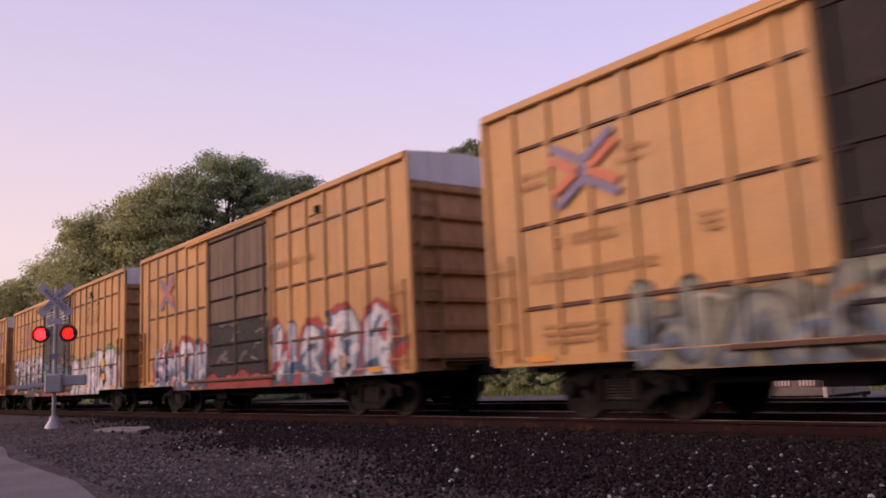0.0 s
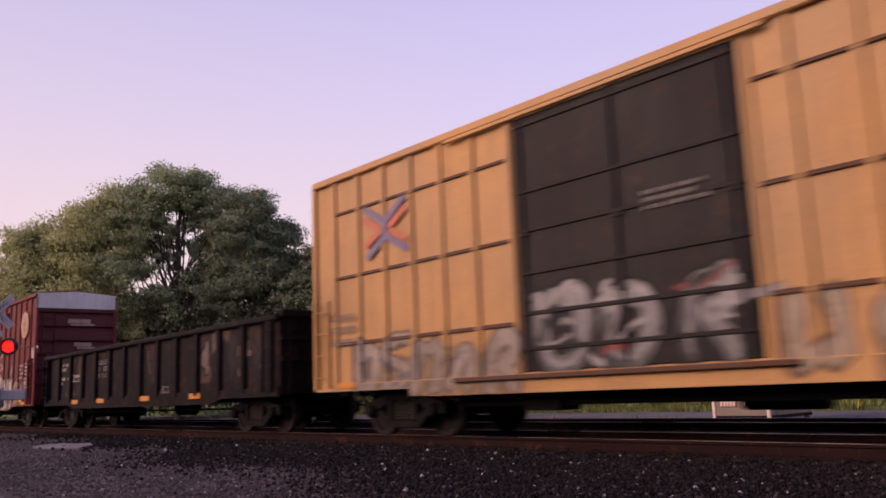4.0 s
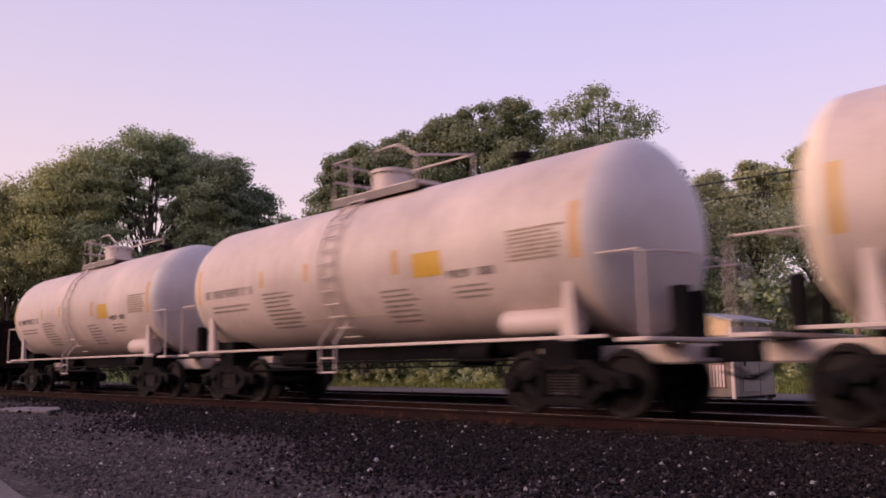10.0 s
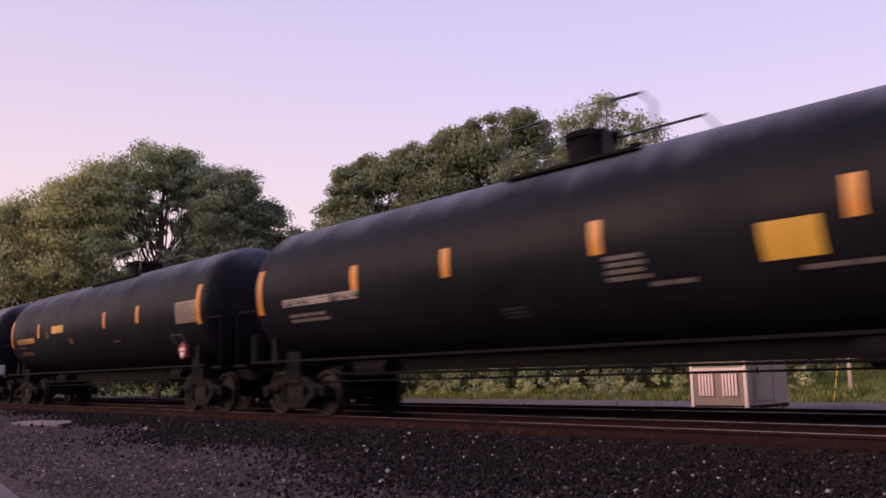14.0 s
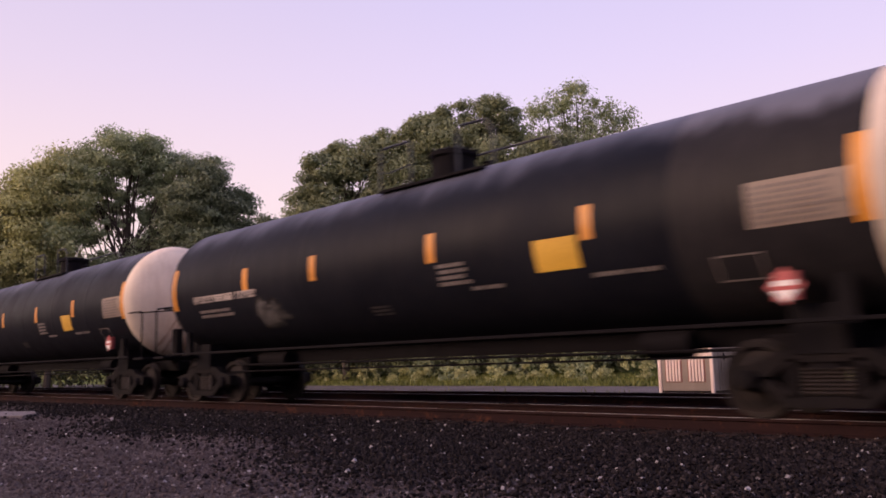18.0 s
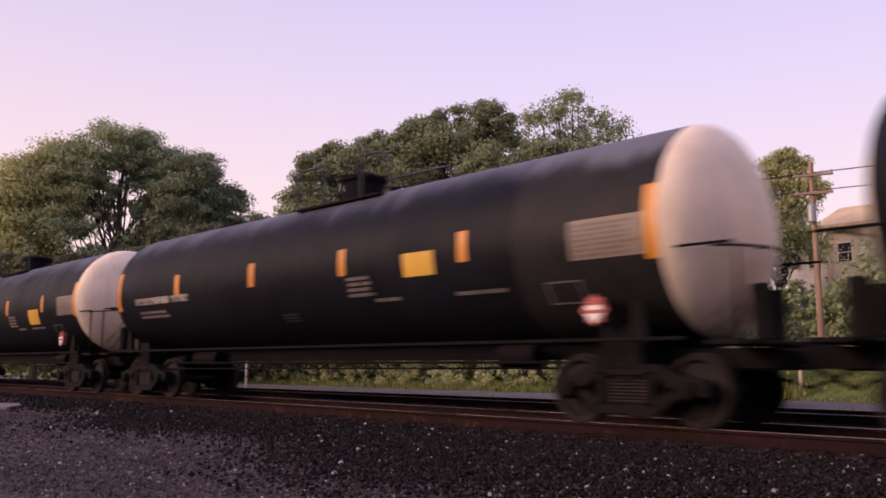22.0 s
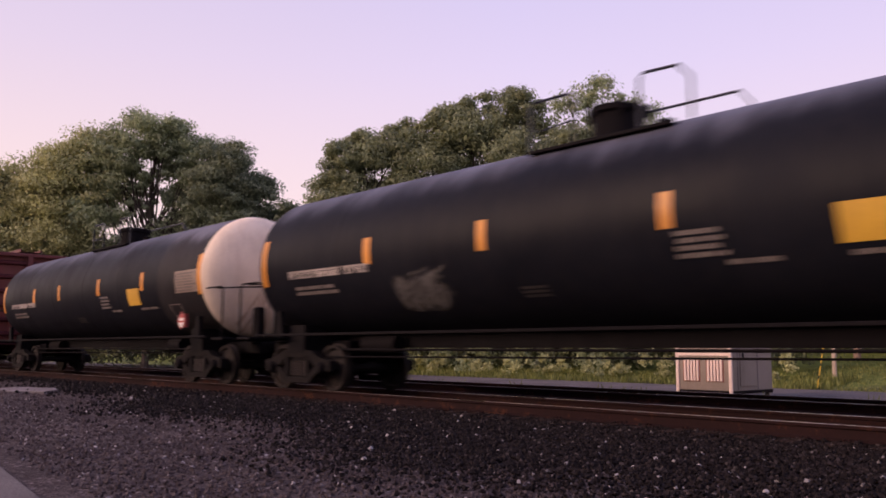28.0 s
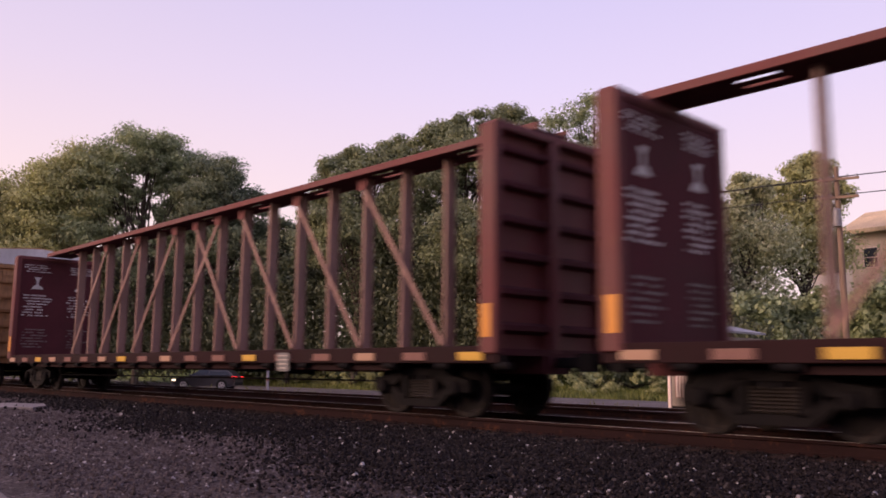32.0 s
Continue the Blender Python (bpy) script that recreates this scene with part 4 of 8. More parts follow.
red = boxcar(-104.3, -85.68, (-97.4, -92.5), 2, "oxide red boxcar with a round cream emblem and pale sprayed letters", M["red"], M["red_end"], M["red_door"], posts=0.74, belts=(3.12,),
             marks=[(-2.0, -1.0, 4.0, 4.35, 4, wt, 19), (0.4, 1.5, 4.0, 4.35, 4, wt, 20), (7.35, 7.95, 1.9, 2.5, 4, M["stencil_soft"], 21), (8.05, 8.6, 2.0, 2.55, 4, M["stencil_soft"], 22), (-8.5, -7.2, 2.3, 2.6, 1, M["stencil_soft"], 24), (-8.3, -7.0, 1.75, 2.05, 1, M["stencil_soft"], 25), (-8.8, -8.2, 4.3, 4.5, 2, M["stencil_soft"], 26)])
for x, z, w, hgt, mm in ((7.6, 1.02, 0.55, 0.22, "gold"), (7.6, 1.28, 0.5, 0.2, "orange"), (0.5, 1.0, 0.35, 0.12, "orange"), (3.6, 1.0, 0.4, 0.12, "orange"), (-8.8, 1.0, 0.4, 0.4, "orange")):
    part("reflector", "erefl%.2f%.2f" % (x, z), lambda: MB().box(-w / 2, w / 2, -1.497, -1.492, 0, hgt), M[mm], red, at=pose(x, 0, z))
part("emblem_mark", "emblem_mark", lambda: MB().box(-0.06, 0.06, -1.501, -1.498, -0.26, 0.3).box(-0.2, 0.2, -1.501, -1.498, -0.02, 0.1), M["brown_mark"], red, at=pose(7.85, 0, 3.96))
part("emblem_disc", "emblem_disc", lambda: MB().lathe([(-1.497, 0.0), (-1.497, 0.52), (-1.491, 0.52)], "y", seg=32, smooth=False), M["cream"], red, "round cream emblem", at=pose(7.85, 0, 3.96))
boxcar(-466.0, -449.4, (-460.5, -456.4), 1, "yellow boxcar following the flatcars", M["yellow_d"], M["yellow_end"], M["door_d"], posts=0.8)


M["pale_spray"] = paint("pale_spray", (0.32, 0.22, 0.195), 0.6, streak=0.8, dirt=(0.18, 0.06, 0.055))
part("data_plate", "cplate", lambda: MB().bar(6.62, 7.06, -1.5, -1.494, 1.3, 1.55, 0.002), M["door_d"], long_yellow, "small black data plate")
part("data_plate", "eplate", lambda: MB().box(8.0, 8.4, -1.497, -1.492, 1.52, 1.56).box(8.0, 8.4, -1.497, -1.492, 1.86, 1.9).box(8.0, 8.04, -1.497, -1.492, 1.56, 1.86).box(8.36, 8.4, -1.497, -1.492, 1.56, 1.86).box(8.1, 8.3, -1.497, -1.492, 1.64, 1.78), M["stencil_soft"], red, "pale framed data plate")
for y0, y1, z in ((-0.35, 0.5, 3.96), (-0.1, 0.55, 3.06), (0.0, 0.6, 2.5)):
    part("chalk_mark", "emark%.2f" % z, lambda: MB().box(9.36, 9.375, y0, y1, z - 0.03, z + 0.13).box(9.36, 9.375, y0 + 0.1, y1 + 0.15, z - 0.12, z - 0.05), M["pale_spray"], red, "chalky white mark on the end")


# ---- sprayed lettering on the boxcars ----
def spray_mat():
    """Weathered spray paint: colour and cover come from the mesh, wear from noise."""
    m, n, l, p = nodes_of("sprayed_paint")
    at = n.new("ShaderNodeAttribute")
    at.attribute_name = "spray"
    co = n.new("ShaderNodeTexCoord").outputs["Object"]
    soot = ramp_node(n, l, noise_node(n, l, co, 2.6, 6, 0.65).outputs[0], [(0.3, 0.62), (0.7, 1.12)])
    run = ramp_node(n, l, noise_node(n, l, scaled(n, l, co, (6.0, 6.0, 0.4)), 1.7, 4).outputs[0], [(0.35, 1.05), (0.72, 0.72)])
    c = mixc(n, l, 1.0, mixc(n, l, 1.0, at.outputs["Color"], soot, "MULTIPLY"), run, "MULTIPLY")
    l.new(c, p.inputs["Base Color"])
    p.inputs["Roughness"].default_value, p.inputs["Specular IOR Level"].default_value = 0.6, 0.2
    chip = ramp_node(n, l, noise_node(n, l, co, 9.0, 6, 0.7).outputs[0], [(0.30, 0.35), (0.42, 1.0)])
    l.new(math_node(n, l, "MULTIPLY", at.outputs["Alpha"], chip), p.inputs["Alpha"])
    return m


M["spray"] = spray_mat()


def graffiti(car, x0, x1, z0, z1, n, fills, outline, label, seed, halo=None, back=None, fat=0.17, flecks=(), cover=0.95, upright=0.0, lean=0.12, drum=None):
    """Sprayed shapes over panels, posts and doors alike. fills: lower and upper colour of the letters; back: (colour, top) of a painted ground; flecks: (colour, count, width); drum: (radius, axis height) of a tank."""
    rng = np.random.default_rng(seed)
    posts, d0, d1, half = ([], 0, 0, 0) if drum else RELIEF[car.name]
    low = z0 < 0.97 and not drum
    z0 -= 0.1 * low
    xs = np.arange(x0 - 0.4, x1 + 0.4, 0.025)
    xs = np.unique(np.round(np.concatenate([xs] + [[p - 0.07, p - 0.045, p + 0.045, p + 0.07] for p in posts if x0 - 0.3 < p < x1 + 0.3]), 4))
    zs = np.concatenate([np.arange(0.71, 0.98, 0.025) if low else [], np.arange(max(0.984, z0 - 0.15), z1 + 0.45, 0.025)])
    X, Z = np.meshgrid(xs, zs)
    wob = 0.03 * np.sin(X * 5.3 + seed) * np.cos(Z * 7.1) + 0.02 * np.sin(X * 13.0 + Z * 9.0)
    col, alpha = np.zeros(X.shape + (3,)), np.zeros(X.shape)

    def lay(mask, c):
        mask = mask * cover
        col[:] = col * (1 - mask[..., None]) + np.asarray(c) * mask[..., None]
        alpha[:] = alpha + mask * (1 - alpha)

    def away(pts, dx=0.0, dz=0.0):
        px, pz = X + wob + dx, Z + wob + dz
        best = np.full(X.shape, 9.0)
        for (ax, az), (bx, bz) in zip(pts[:-1], pts[1:]):
            ux, uz = bx - ax, bz - az
            q = np.clip(((px - ax) * ux + (pz - az) * uz) / (ux * ux + uz * uz + 1e-9), 0, 1)
            best = np.minimum(best, np.hypot(px - ax - q * ux, pz - az - q * uz))
        return best

    def rounded(pts):
        for _ in range(2):
            out = [pts[0]]
            for a, b in zip(pts[:-1], pts[1:]):
                out += [(0.75 * a[0] + 0.25 * b[0], 0.75 * a[1] + 0.25 * b[1]), (0.25 * a[0] + 0.75 * b[0], 0.25 * a[1] + 0.75 * b[1])]
            pts = out + [pts[-1]]
        return pts

    soft = lambda d, r, e=0.03: np.clip((r - d) / e + 0.5, 0, 1)
    inside = np.clip((X - x0) / 0.12 + 0.3 * np.sin(Z * 8 + seed), 0, 1) * np.clip((x1 - X) / 0.12 + 0.3 * np.sin(Z * 6.5 + seed), 0, 1)
    if back:
        top = back[1] + 0.07 * np.sin(X * 2.7 + seed) + 0.05 * np.sin(X * 6.9)
        lay(inside * np.clip((top - Z) / 0.08, 0, 1), back[0])
        patch = np.clip(3.0 * np.sin(X * 2.1 + 1.7 * np.sin(Z * 2.7 + seed)) * np.sin(Z * 3.3 + X * 0.8), 0, 1)
        lay(0.45 * patch * inside * np.clip((top - Z) / 0.08, 0, 1), np.asarray(back[0]) * 0.5)
    pitch = (x1 - x0) / max(n, 1)
    h = z1 - z0
    for i in range(n):
        cx = x0 + pitch * (i + 0.5)
        w = pitch * rng.uniform(0.26, 0.36)
        zb, zt = z0 + rng.uniform(-0.05, 0.08) * h, z1 - rng.uniform(0.0, 0.2) * h
        mid = zb + (zt - zb) * rng.uniform(0.35, 0.65)
        shapes = ([(-1, zb), (-0.9, zt), (0.1, mid), (0.9, zt), (1, zb)], [(0.9, zt), (-0.8, zt), (-1, mid), (0.9, mid), (1, zb), (-0.9, zb)], [(-1, zt), (-0.8, zb), (0.2, mid), (1, zb), (0.8, zt)],
                  [(-0.9, zb), (-0.9, zt), (0.9, zt), (0.7, mid), (-0.5, mid), (1, zb)], [(-1, zt), (-0.9, zb), (0.9, zb), (1, zt), (-0.6, zt)], [(-0.8, zb), (0, zt), (0.9, zb)])
        pts = shapes[rng.integers(len(shapes))]
        pts = rounded([(cx + w * u + lean * (v - z0) + rng.normal(0, 0.05), v + rng.normal(0, 0.04)) for u, v in pts])
        r = min(pitch, h) * fat * rng.uniform(0.85, 1.2)
        d = away(pts)
        if halo is not None:
            lay(0.9 * soft(d, r + 0.17, 0.12) * (np.sin(cx * 2.3 + seed) + np.sin(X * 1.9 + Z * 2.0) > -0.4), halo)
        lay(soft(away(pts, 0.07, 0.05), r + 0.03), outline)
        lay(soft(d, r + 0.045), outline)
        grade = np.clip((Z - zb) / (zt - zb + 1e-6) + 0.35 * np.sin(X * 4.0 + seed + i), 0, 1)[..., None]
        lay(soft(d, r), np.asarray(fills[0]) * (1 - grade) + np.asarray(fills[1]) * grade)
        if fat > 0.12:
            lay(0.6 * soft(away(pts, -0.03, -0.04), r * 0.3, 0.02), np.minimum(1.0, np.asarray(fills[1]) * 1.25))
    for c, count, width in flecks:
        for _ in range(count):
            ax, az = rng.uniform(x0 + 0.1, x1 - 0.1), rng.uniform(z0 + 0.05, z1)
            a, ln = rng.normal(1.2 if upright else 0.3, 0.6), rng.uniform(0.15, 0.6)
            lay(soft(away(rounded([(ax, az), (ax + 0.5 * ln * math.cos(a) + rng.normal(0, 0.06), az + 0.5 * ln * math.sin(a)), (ax + ln * math.cos(a), az + ln * math.sin(a) * 0.7)])), width * rng.uniform(0.5, 1.4)), c)
    alpha *= 1.0 - (low & (Z < 0.845) & (np.abs(X) > half - 2.95))
    gap = np.min(np.abs(X[..., None] - np.asarray(posts + [99.0])), -1)
    Y = -1.443 - 0.05 * np.clip((0.0701 - gap) / 0.025, 0, 1)
    Y = np.where((X > d0) & (X < d1), -1.473, Y)
    Y = np.where(Z < 0.981, np.minimum(Y, -1.484), Y) - 0.002 - 0.0006 * (seed % 12)
    if drum:
        Y = -np.sqrt(np.maximum(0.01, (drum[0] + 0.005) ** 2 - (Z - drum[1]) ** 2))
    nz, nx = X.shape
    k = (np.arange(nz - 1)[:, None] * nx + np.arange(nx - 1)).ravel()
    faces = np.stack([k, k + 1, k + nx + 1, k + nx], -1)
    faces = faces[alpha.ravel()[faces].max(1) > 0.03]
    used = np.unique(faces)
    back_to = np.zeros(nz * nx, dtype=np.int64)
    back_to[used] = np.arange(len(used))
    me = raw_mesh("sprayed_lettering", np.stack([X, Y, Z], -1).reshape(-1, 3)[used], back_to[faces], M["spray"])
    rgba = np.concatenate([np.clip(col / np.maximum(alpha, 0.05)[..., None], 0, 0.8), alpha[..., None]], -1).reshape(-1, 4)[used]
    me.color_attributes.new("spray", "FLOAT_COLOR", "POINT").data.foreach_set("color", rgba.astype(np.float32).ravel())
    ob = new("sprayed_lettering", me)
    ob.parent = car
    return tagged(ob, label)


BLACK = (0.018, 0.017, 0.02)
graffiti(first_yellow, -5.05, 7.2, 0.9, 1.72, 9, ((0.10, 0.13, 0.17), (0.27, 0.26, 0.20)), (0.05, 0.05, 0.05), "grey and olive sprayed lettering with dark edges", 41, back=((0.20, 0.19, 0.145), 1.66), flecks=((BLACK, 14, 0.06), ((0.38, 0.34, 0.29), 12, 0.05), ((0.36, 0.16, 0.05), 4, 0.07), ((0.13, 0.18, 0.24), 8, 0.09)))
RED = (0.36, 0.045, 0.05)
graffiti(plug_yellow, -6.6, -2.05, 0.9, 1.95, 4, ((0.045, 0.10, 0.18), (0.56, 0.53, 0.54)), (0.06, 0.09, 0.15), "blue and white sprayed letters with red edges", 42, halo=RED, flecks=(((0.55, 0.52, 0.54), 10, 0.05), ((0.04, 0.09, 0.16), 9, 0.06), (RED, 5, 0.07)), upright=1)
graffiti(plug_yellow, 1.8, 7.2, 0.9, 2.0, 4, ((0.05, 0.11, 0.18), (0.50, 0.48, 0.50)), (0.05, 0.08, 0.13), "large blue and white sprayed letters over red", 43, halo=RED, back=((0.30, 0.05, 0.05), 1.05), flecks=(((0.52, 0.50, 0.53), 16, 0.07), ((0.04, 0.09, 0.15), 14, 0.08), (RED, 6, 0.1)), upright=1)
graffiti(plug_yellow, -1.85, 1.85, 1.12, 2.2, 0, ((0, 0, 0), (0, 0, 0)), BLACK, "black oversprayed lower half of the door", 44, back=(BLACK, 2.42), flecks=(((0.12, 0.10, 0.09), 6, 0.05), ((0.30, 0.27, 0.26), 6, 0.014)))
graffiti(plug_yellow, -2.2, 2.0, 0.9, 1.0, 0, ((0, 0, 0), (0, 0, 0)), RED, "red painted strip below the door", 45, back=((0.30, 0.05, 0.045), 1.1))
BUBBLE, PLUM = ((0.50, 0.46, 0.49), (0.60, 0.55, 0.56)), (0.06, 0.045, 0.10)
graffiti(long_yellow, 2.55, 9.2, 0.92, 2.12, 6, BUBBLE, PLUM, "white bubble letters with plum edges and green halo", 46, halo=(0.20, 0.31, 0.13), fat=0.235, lean=0.05, flecks=((PLUM, 7, 0.06),), upright=1)
graffiti(long_yellow, 8.3, 9.3, 0.92, 2.1, 0, BUBBLE, PLUM, "green and plum overspray at the corner", 62, back=((0.20, 0.29, 0.13), 2.3), cover=0.7, flecks=((PLUM, 9, 0.10),), upright=1)
SMOKE = (0.052, 0.050, 0.062)
graffiti(long_yellow, -9.05, -2.75, 1.5, 2.5, 5, ((0.115, 0.105, 0.13), (0.62, 0.55, 0.53)), (0.22, 0.19, 0.23), "white topped sprayed letters fading into grey smears", 47, fat=0.27, lean=0.2, back=((0.17, 0.155, 0.185), 2.12), flecks=(((0.45, 0.41, 0.42), 13, 0.06), ((0.10, 0.085, 0.12), 18, 0.07), (PLUM, 8, 0.05), ((0.17, 0.27, 0.12), 4, 0.07)))
graffiti(long_yellow, -9.1, -2.7, 0.9, 1.66, 5, (SMOKE, (0.10, 0.098, 0.115)), SMOKE, "black and grey sprayed band along the sill", 48, back=(SMOKE, 1.72), fat=0.11, flecks=(((0.34, 0.32, 0.34), 9, 0.05), ((0.17, 0.24, 0.12), 2, 0.1), (BLACK, 16, 0.09), ((0.12, 0.115, 0.14), 12, 0.08)))
ROSE, DEEP = (0.42, 0.17, 0.17), (0.022, 0.055, 0.105)
graffiti(long_yellow, -2.65, 2.35, 1.02, 2.12, 0, (DEEP, DEEP), ROSE, "rose pink sprayed ground across the doors", 61, back=((0.20, 0.105, 0.105), 2.2), cover=0.8, flecks=((ROSE, 14, 0.13), ((0.10, 0.08, 0.085), 12, 0.10)))
graffiti(long_yellow, -2.65, 2.15, 1.02, 2.05, 4, ((0.030, 0.075, 0.12), (0.085, 0.16, 0.19)), BLACK, "teal and blue sprayed letters on the doors", 50, back=(DEEP, 1.3), fat=0.2, flecks=(((0.38, 0.38, 0.40), 16, 0.05), (BLACK, 16, 0.06), ((0.05, 0.13, 0.16), 12, 0.07), (DEEP, 12, 0.08)))
graffiti(long_yellow, -2.7, 2.3, 0.82, 0.95, 0, (ROSE, ROSE), ROSE, "faded rose strip below the doors", 64, back=((0.30, 0.085, 0.085), 1.0), flecks=((ROSE, 8, 0.05), ((0.08, 0.05, 0.05), 8, 0.05)))
graffiti(dark_door_yellow, -6.6, -2.2, 0.95, 1.72, 5, ((0.36, 0.28, 0.22), (0.44, 0.36, 0.30)), (0.13, 0.10, 0.09), "faded pale lettering with thin dark edges", 50, back=((0.36, 0.25, 0.15), 1.5), fat=0.12, cover=0.62, flecks=(((0.10, 0.09, 0.10), 5, 0.05),))
graffiti(dark_door_yellow, -2.0, 1.6, 1.05, 2.1, 3, ((0.06, 0.055, 0.055), (0.30, 0.28, 0.27)), BLACK, "white and black smeared spray on the door", 51, fat=0.13, cover=0.8, flecks=(((0.34, 0.31, 0.30), 9, 0.05), (BLACK, 8, 0.06), ((0.20, 0.05, 0.04), 3, 0.05)))
graffiti(dark_door_yellow, 1.75, 3.7, 0.95, 1.7, 2, ((0.44, 0.34, 0.24), (0.46, 0.38, 0.29)), (0.22, 0.15, 0.10), "faint pale sprayed letters", 52, fat=0.12, cover=0.6)
graffiti(dark_door_yellow, 5.6, 7.1, 3.55, 3.95, 0, ((0, 0, 0), (0, 0, 0)), BLACK, "pinkish faded paper patches", 53, back=((0.52, 0.33, 0.25), 4.25), cover=0.55)
graffiti(long_yellow, 4.4, 6.4, 3.45, 4.1, 3, ((0.40, 0.14, 0.10), (0.40, 0.14, 0.11)), (0.40, 0.17, 0.09), "faded red-brown sprayed letters", 58, fat=0.03, cover=0.17)
BONE = ((0.38, 0.34, 0.27), (0.46, 0.42, 0.34))
graffiti(red, 2.45, 6.35, 0.92, 2.2, 4, BONE, (0.19, 0.17, 0.15), "bone white block letters sprayed on the side", 54, upright=1, fat=0.16, lean=0.02, flecks=(((0.13, 0.04, 0.035), 7, 0.05), ((0.44, 0.41, 0.34), 8, 0.07)))
graffiti(red, 3.1, 4.8, 2.35, 2.95, 2, ((0.34, 0.22, 0.19), (0.36, 0.24, 0.21)), (0.22, 0.08, 0.07), "faded pale block letters", 59, fat=0.12, cover=0.75, lean=0.0)
graffiti(red, 8.68, 9.22, 2.62, 3.0, 0, ((0, 0, 0), (0, 0, 0)), BLACK, "chalky white sprayed patch at the corner", 60, back=((0.46, 0.40, 0.36), 3.05), cover=0.8, flecks=(((0.20, 0.05, 0.05), 7, 0.018), ((0.5, 0.44, 0.4), 6, 0.03)))
graffiti(red, 6.35, 7.5, 0.95, 1.75, 2, ((0.30, 0.18, 0.15), (0.36, 0.24, 0.20)), (0.17, 0.06, 0.055), "faded pale sprayed blocks", 55, fat=0.2, cover=0.6)
graffiti(red, -6.7, -2.6, 0.92, 2.3, 4, ((0.34, 0.31, 0.24), (0.40, 0.38, 0.31)), (0.17, 0.19, 0.17), "bone and grey-green sprayed letters on the side", 56, fat=0.145, lean=0.03, halo=(0.15, 0.16, 0.17), flecks=(((0.16, 0.20, 0.18), 8, 0.08), ((0.08, 0.05, 0.06), 8, 0.05), ((0.45, 0.40, 0.30), 8, 0.05), ((0.33, 0.13, 0.09), 4, 0.05)))
graffiti(red, -2.35, 2.4, 1.05, 2.75, 0, ((0, 0, 0), (0, 0, 0)), BLACK, "faded pinkish smears over the doors", 57, cover=0.5, flecks=(((0.38, 0.22, 0.19), 15, 0.10), ((0.08, 0.02, 0.02), 14, 0.12), ((0.44, 0.36, 0.32), 5, 0.05), ((0.36, 0.13, 0.05), 3, 0.06)))


# ---- gondolas ----
def gondola(s_rear, s_front, label, orange, pale):
    c, half = 0.5 * (s_rear + s_front), 0.5 * (s_front - s_rear)
    car = thing("gondola", label, "gondola car", "freight train")
    TRAIN.append((car, c))
    key = "gon%.1f" % c
    for y in (-1, 1):
        part("side", key + "side%d" % y, lambda: MB().box(-half, half, min(1.40 * y, 1.34 * y), max(1.40 * y, 1.34 * y), 0.85, 2.45), M["gon_side"], car)
        part("top_chord", key + "top%d" % y, lambda: MB().bar(-half - 0.02, half + 0.02, min(1.33 * y, 1.53 * y), max(1.33 * y, 1.53 * y), 2.42, 2.55, 0.03), M["gon"], car)
        part("side_sill", key + "sill%d" % y, lambda: MB().prism([(-half, 1.0), (half, 1.0), (half, 0.80), (half - 2.6, 0.80), (half - 3.2, 0.68), (-half + 3.2, 0.68), (-half + 2.6, 0.80), (-half, 0.80)], min(1.40 * y, 1.47 * y), max(1.40 * y, 1.47 * y)), M["gon"], car)
        n = 13
        for i in range(n + 1):
            x = -half + 0.35 + (2 * half - 0.7) * i / n
            part("side_stake", "gstake%d" % y, lambda: MB().prism([(-0.11, 1.39 * y), (-0.075, 1.5 * y), (0.075, 1.5 * y), (0.11, 1.39 * y)], 0.9, 2.43, "z"), M["gon"], car, at=pose(x, 0, 0))
    for w in (-1, 1):
        part("end", key + "end%d" % w, lambda: MB().box(min(w * half, w * (half - 0.08)), max(w * half, w * (half - 0.08)), -1.4, 1.4, 0.85, 2.62).box(min(w * half, w * (half + 0.1)), max(w * half, w * (half + 0.1)), -1.4, 1.4, 2.5, 2.64).box(min(w * half, w * (half + 0.08)), max(w * half, w * (half + 0.08)), -1.4, 1.4, 1.55, 1.65).box(min(w * half, w * (half + 0.08)), max(w * half, w * (half + 0.08)), -1.4, 1.4, 2.0, 2.1), M["gon"], car)
        ladder(car, w * (half - 0.3), -1.5, 0.9, 2.4, 0.4, 4, M["gon"], "x", "side_ladder")
        ladder(car, w * (half + 0.02), -1.0, 0.9, 2.4, 0.4, 4, M["gon"], "y", "end_ladder", -0.08 * w)
        truck(car, w * (half - 1.75))
        coupler(car, w * half, w, 0.38)
    part("floor", key + "floor", lambda: MB().box(-half, half, -1.36, 1.36, 0.95, 1.03), M["gon"], car)
    part("underframe", key + "uf", lambda: MB().box(-half, half, -0.22, 0.22, 0.7, 0.94).lathe([(-0.5, 0), (-0.5, 0.2), (0.5, 0.2), (0.5, 0)], "x", (-0.6, 0.5, 0.55), 14).tube([(-half + 2.8, -0.95, 0.55), (half - 2.8, -0.95, 0.55)], 0.03), M["under"], car)
    for x in orange:
        part("reflector", "grefl", lambda: MB().box(-0.3, 0.3, -0.004, 0, 0, 0.13), M["orange"], car, at=pose(x, -1.476, 0.83))
    for x0, x1, z0, z1, rows, mt, sd in pale:
        lettering(car, x0, x1, z0, z1, rows, mt, -1.403, 0.72, sd)
    return car


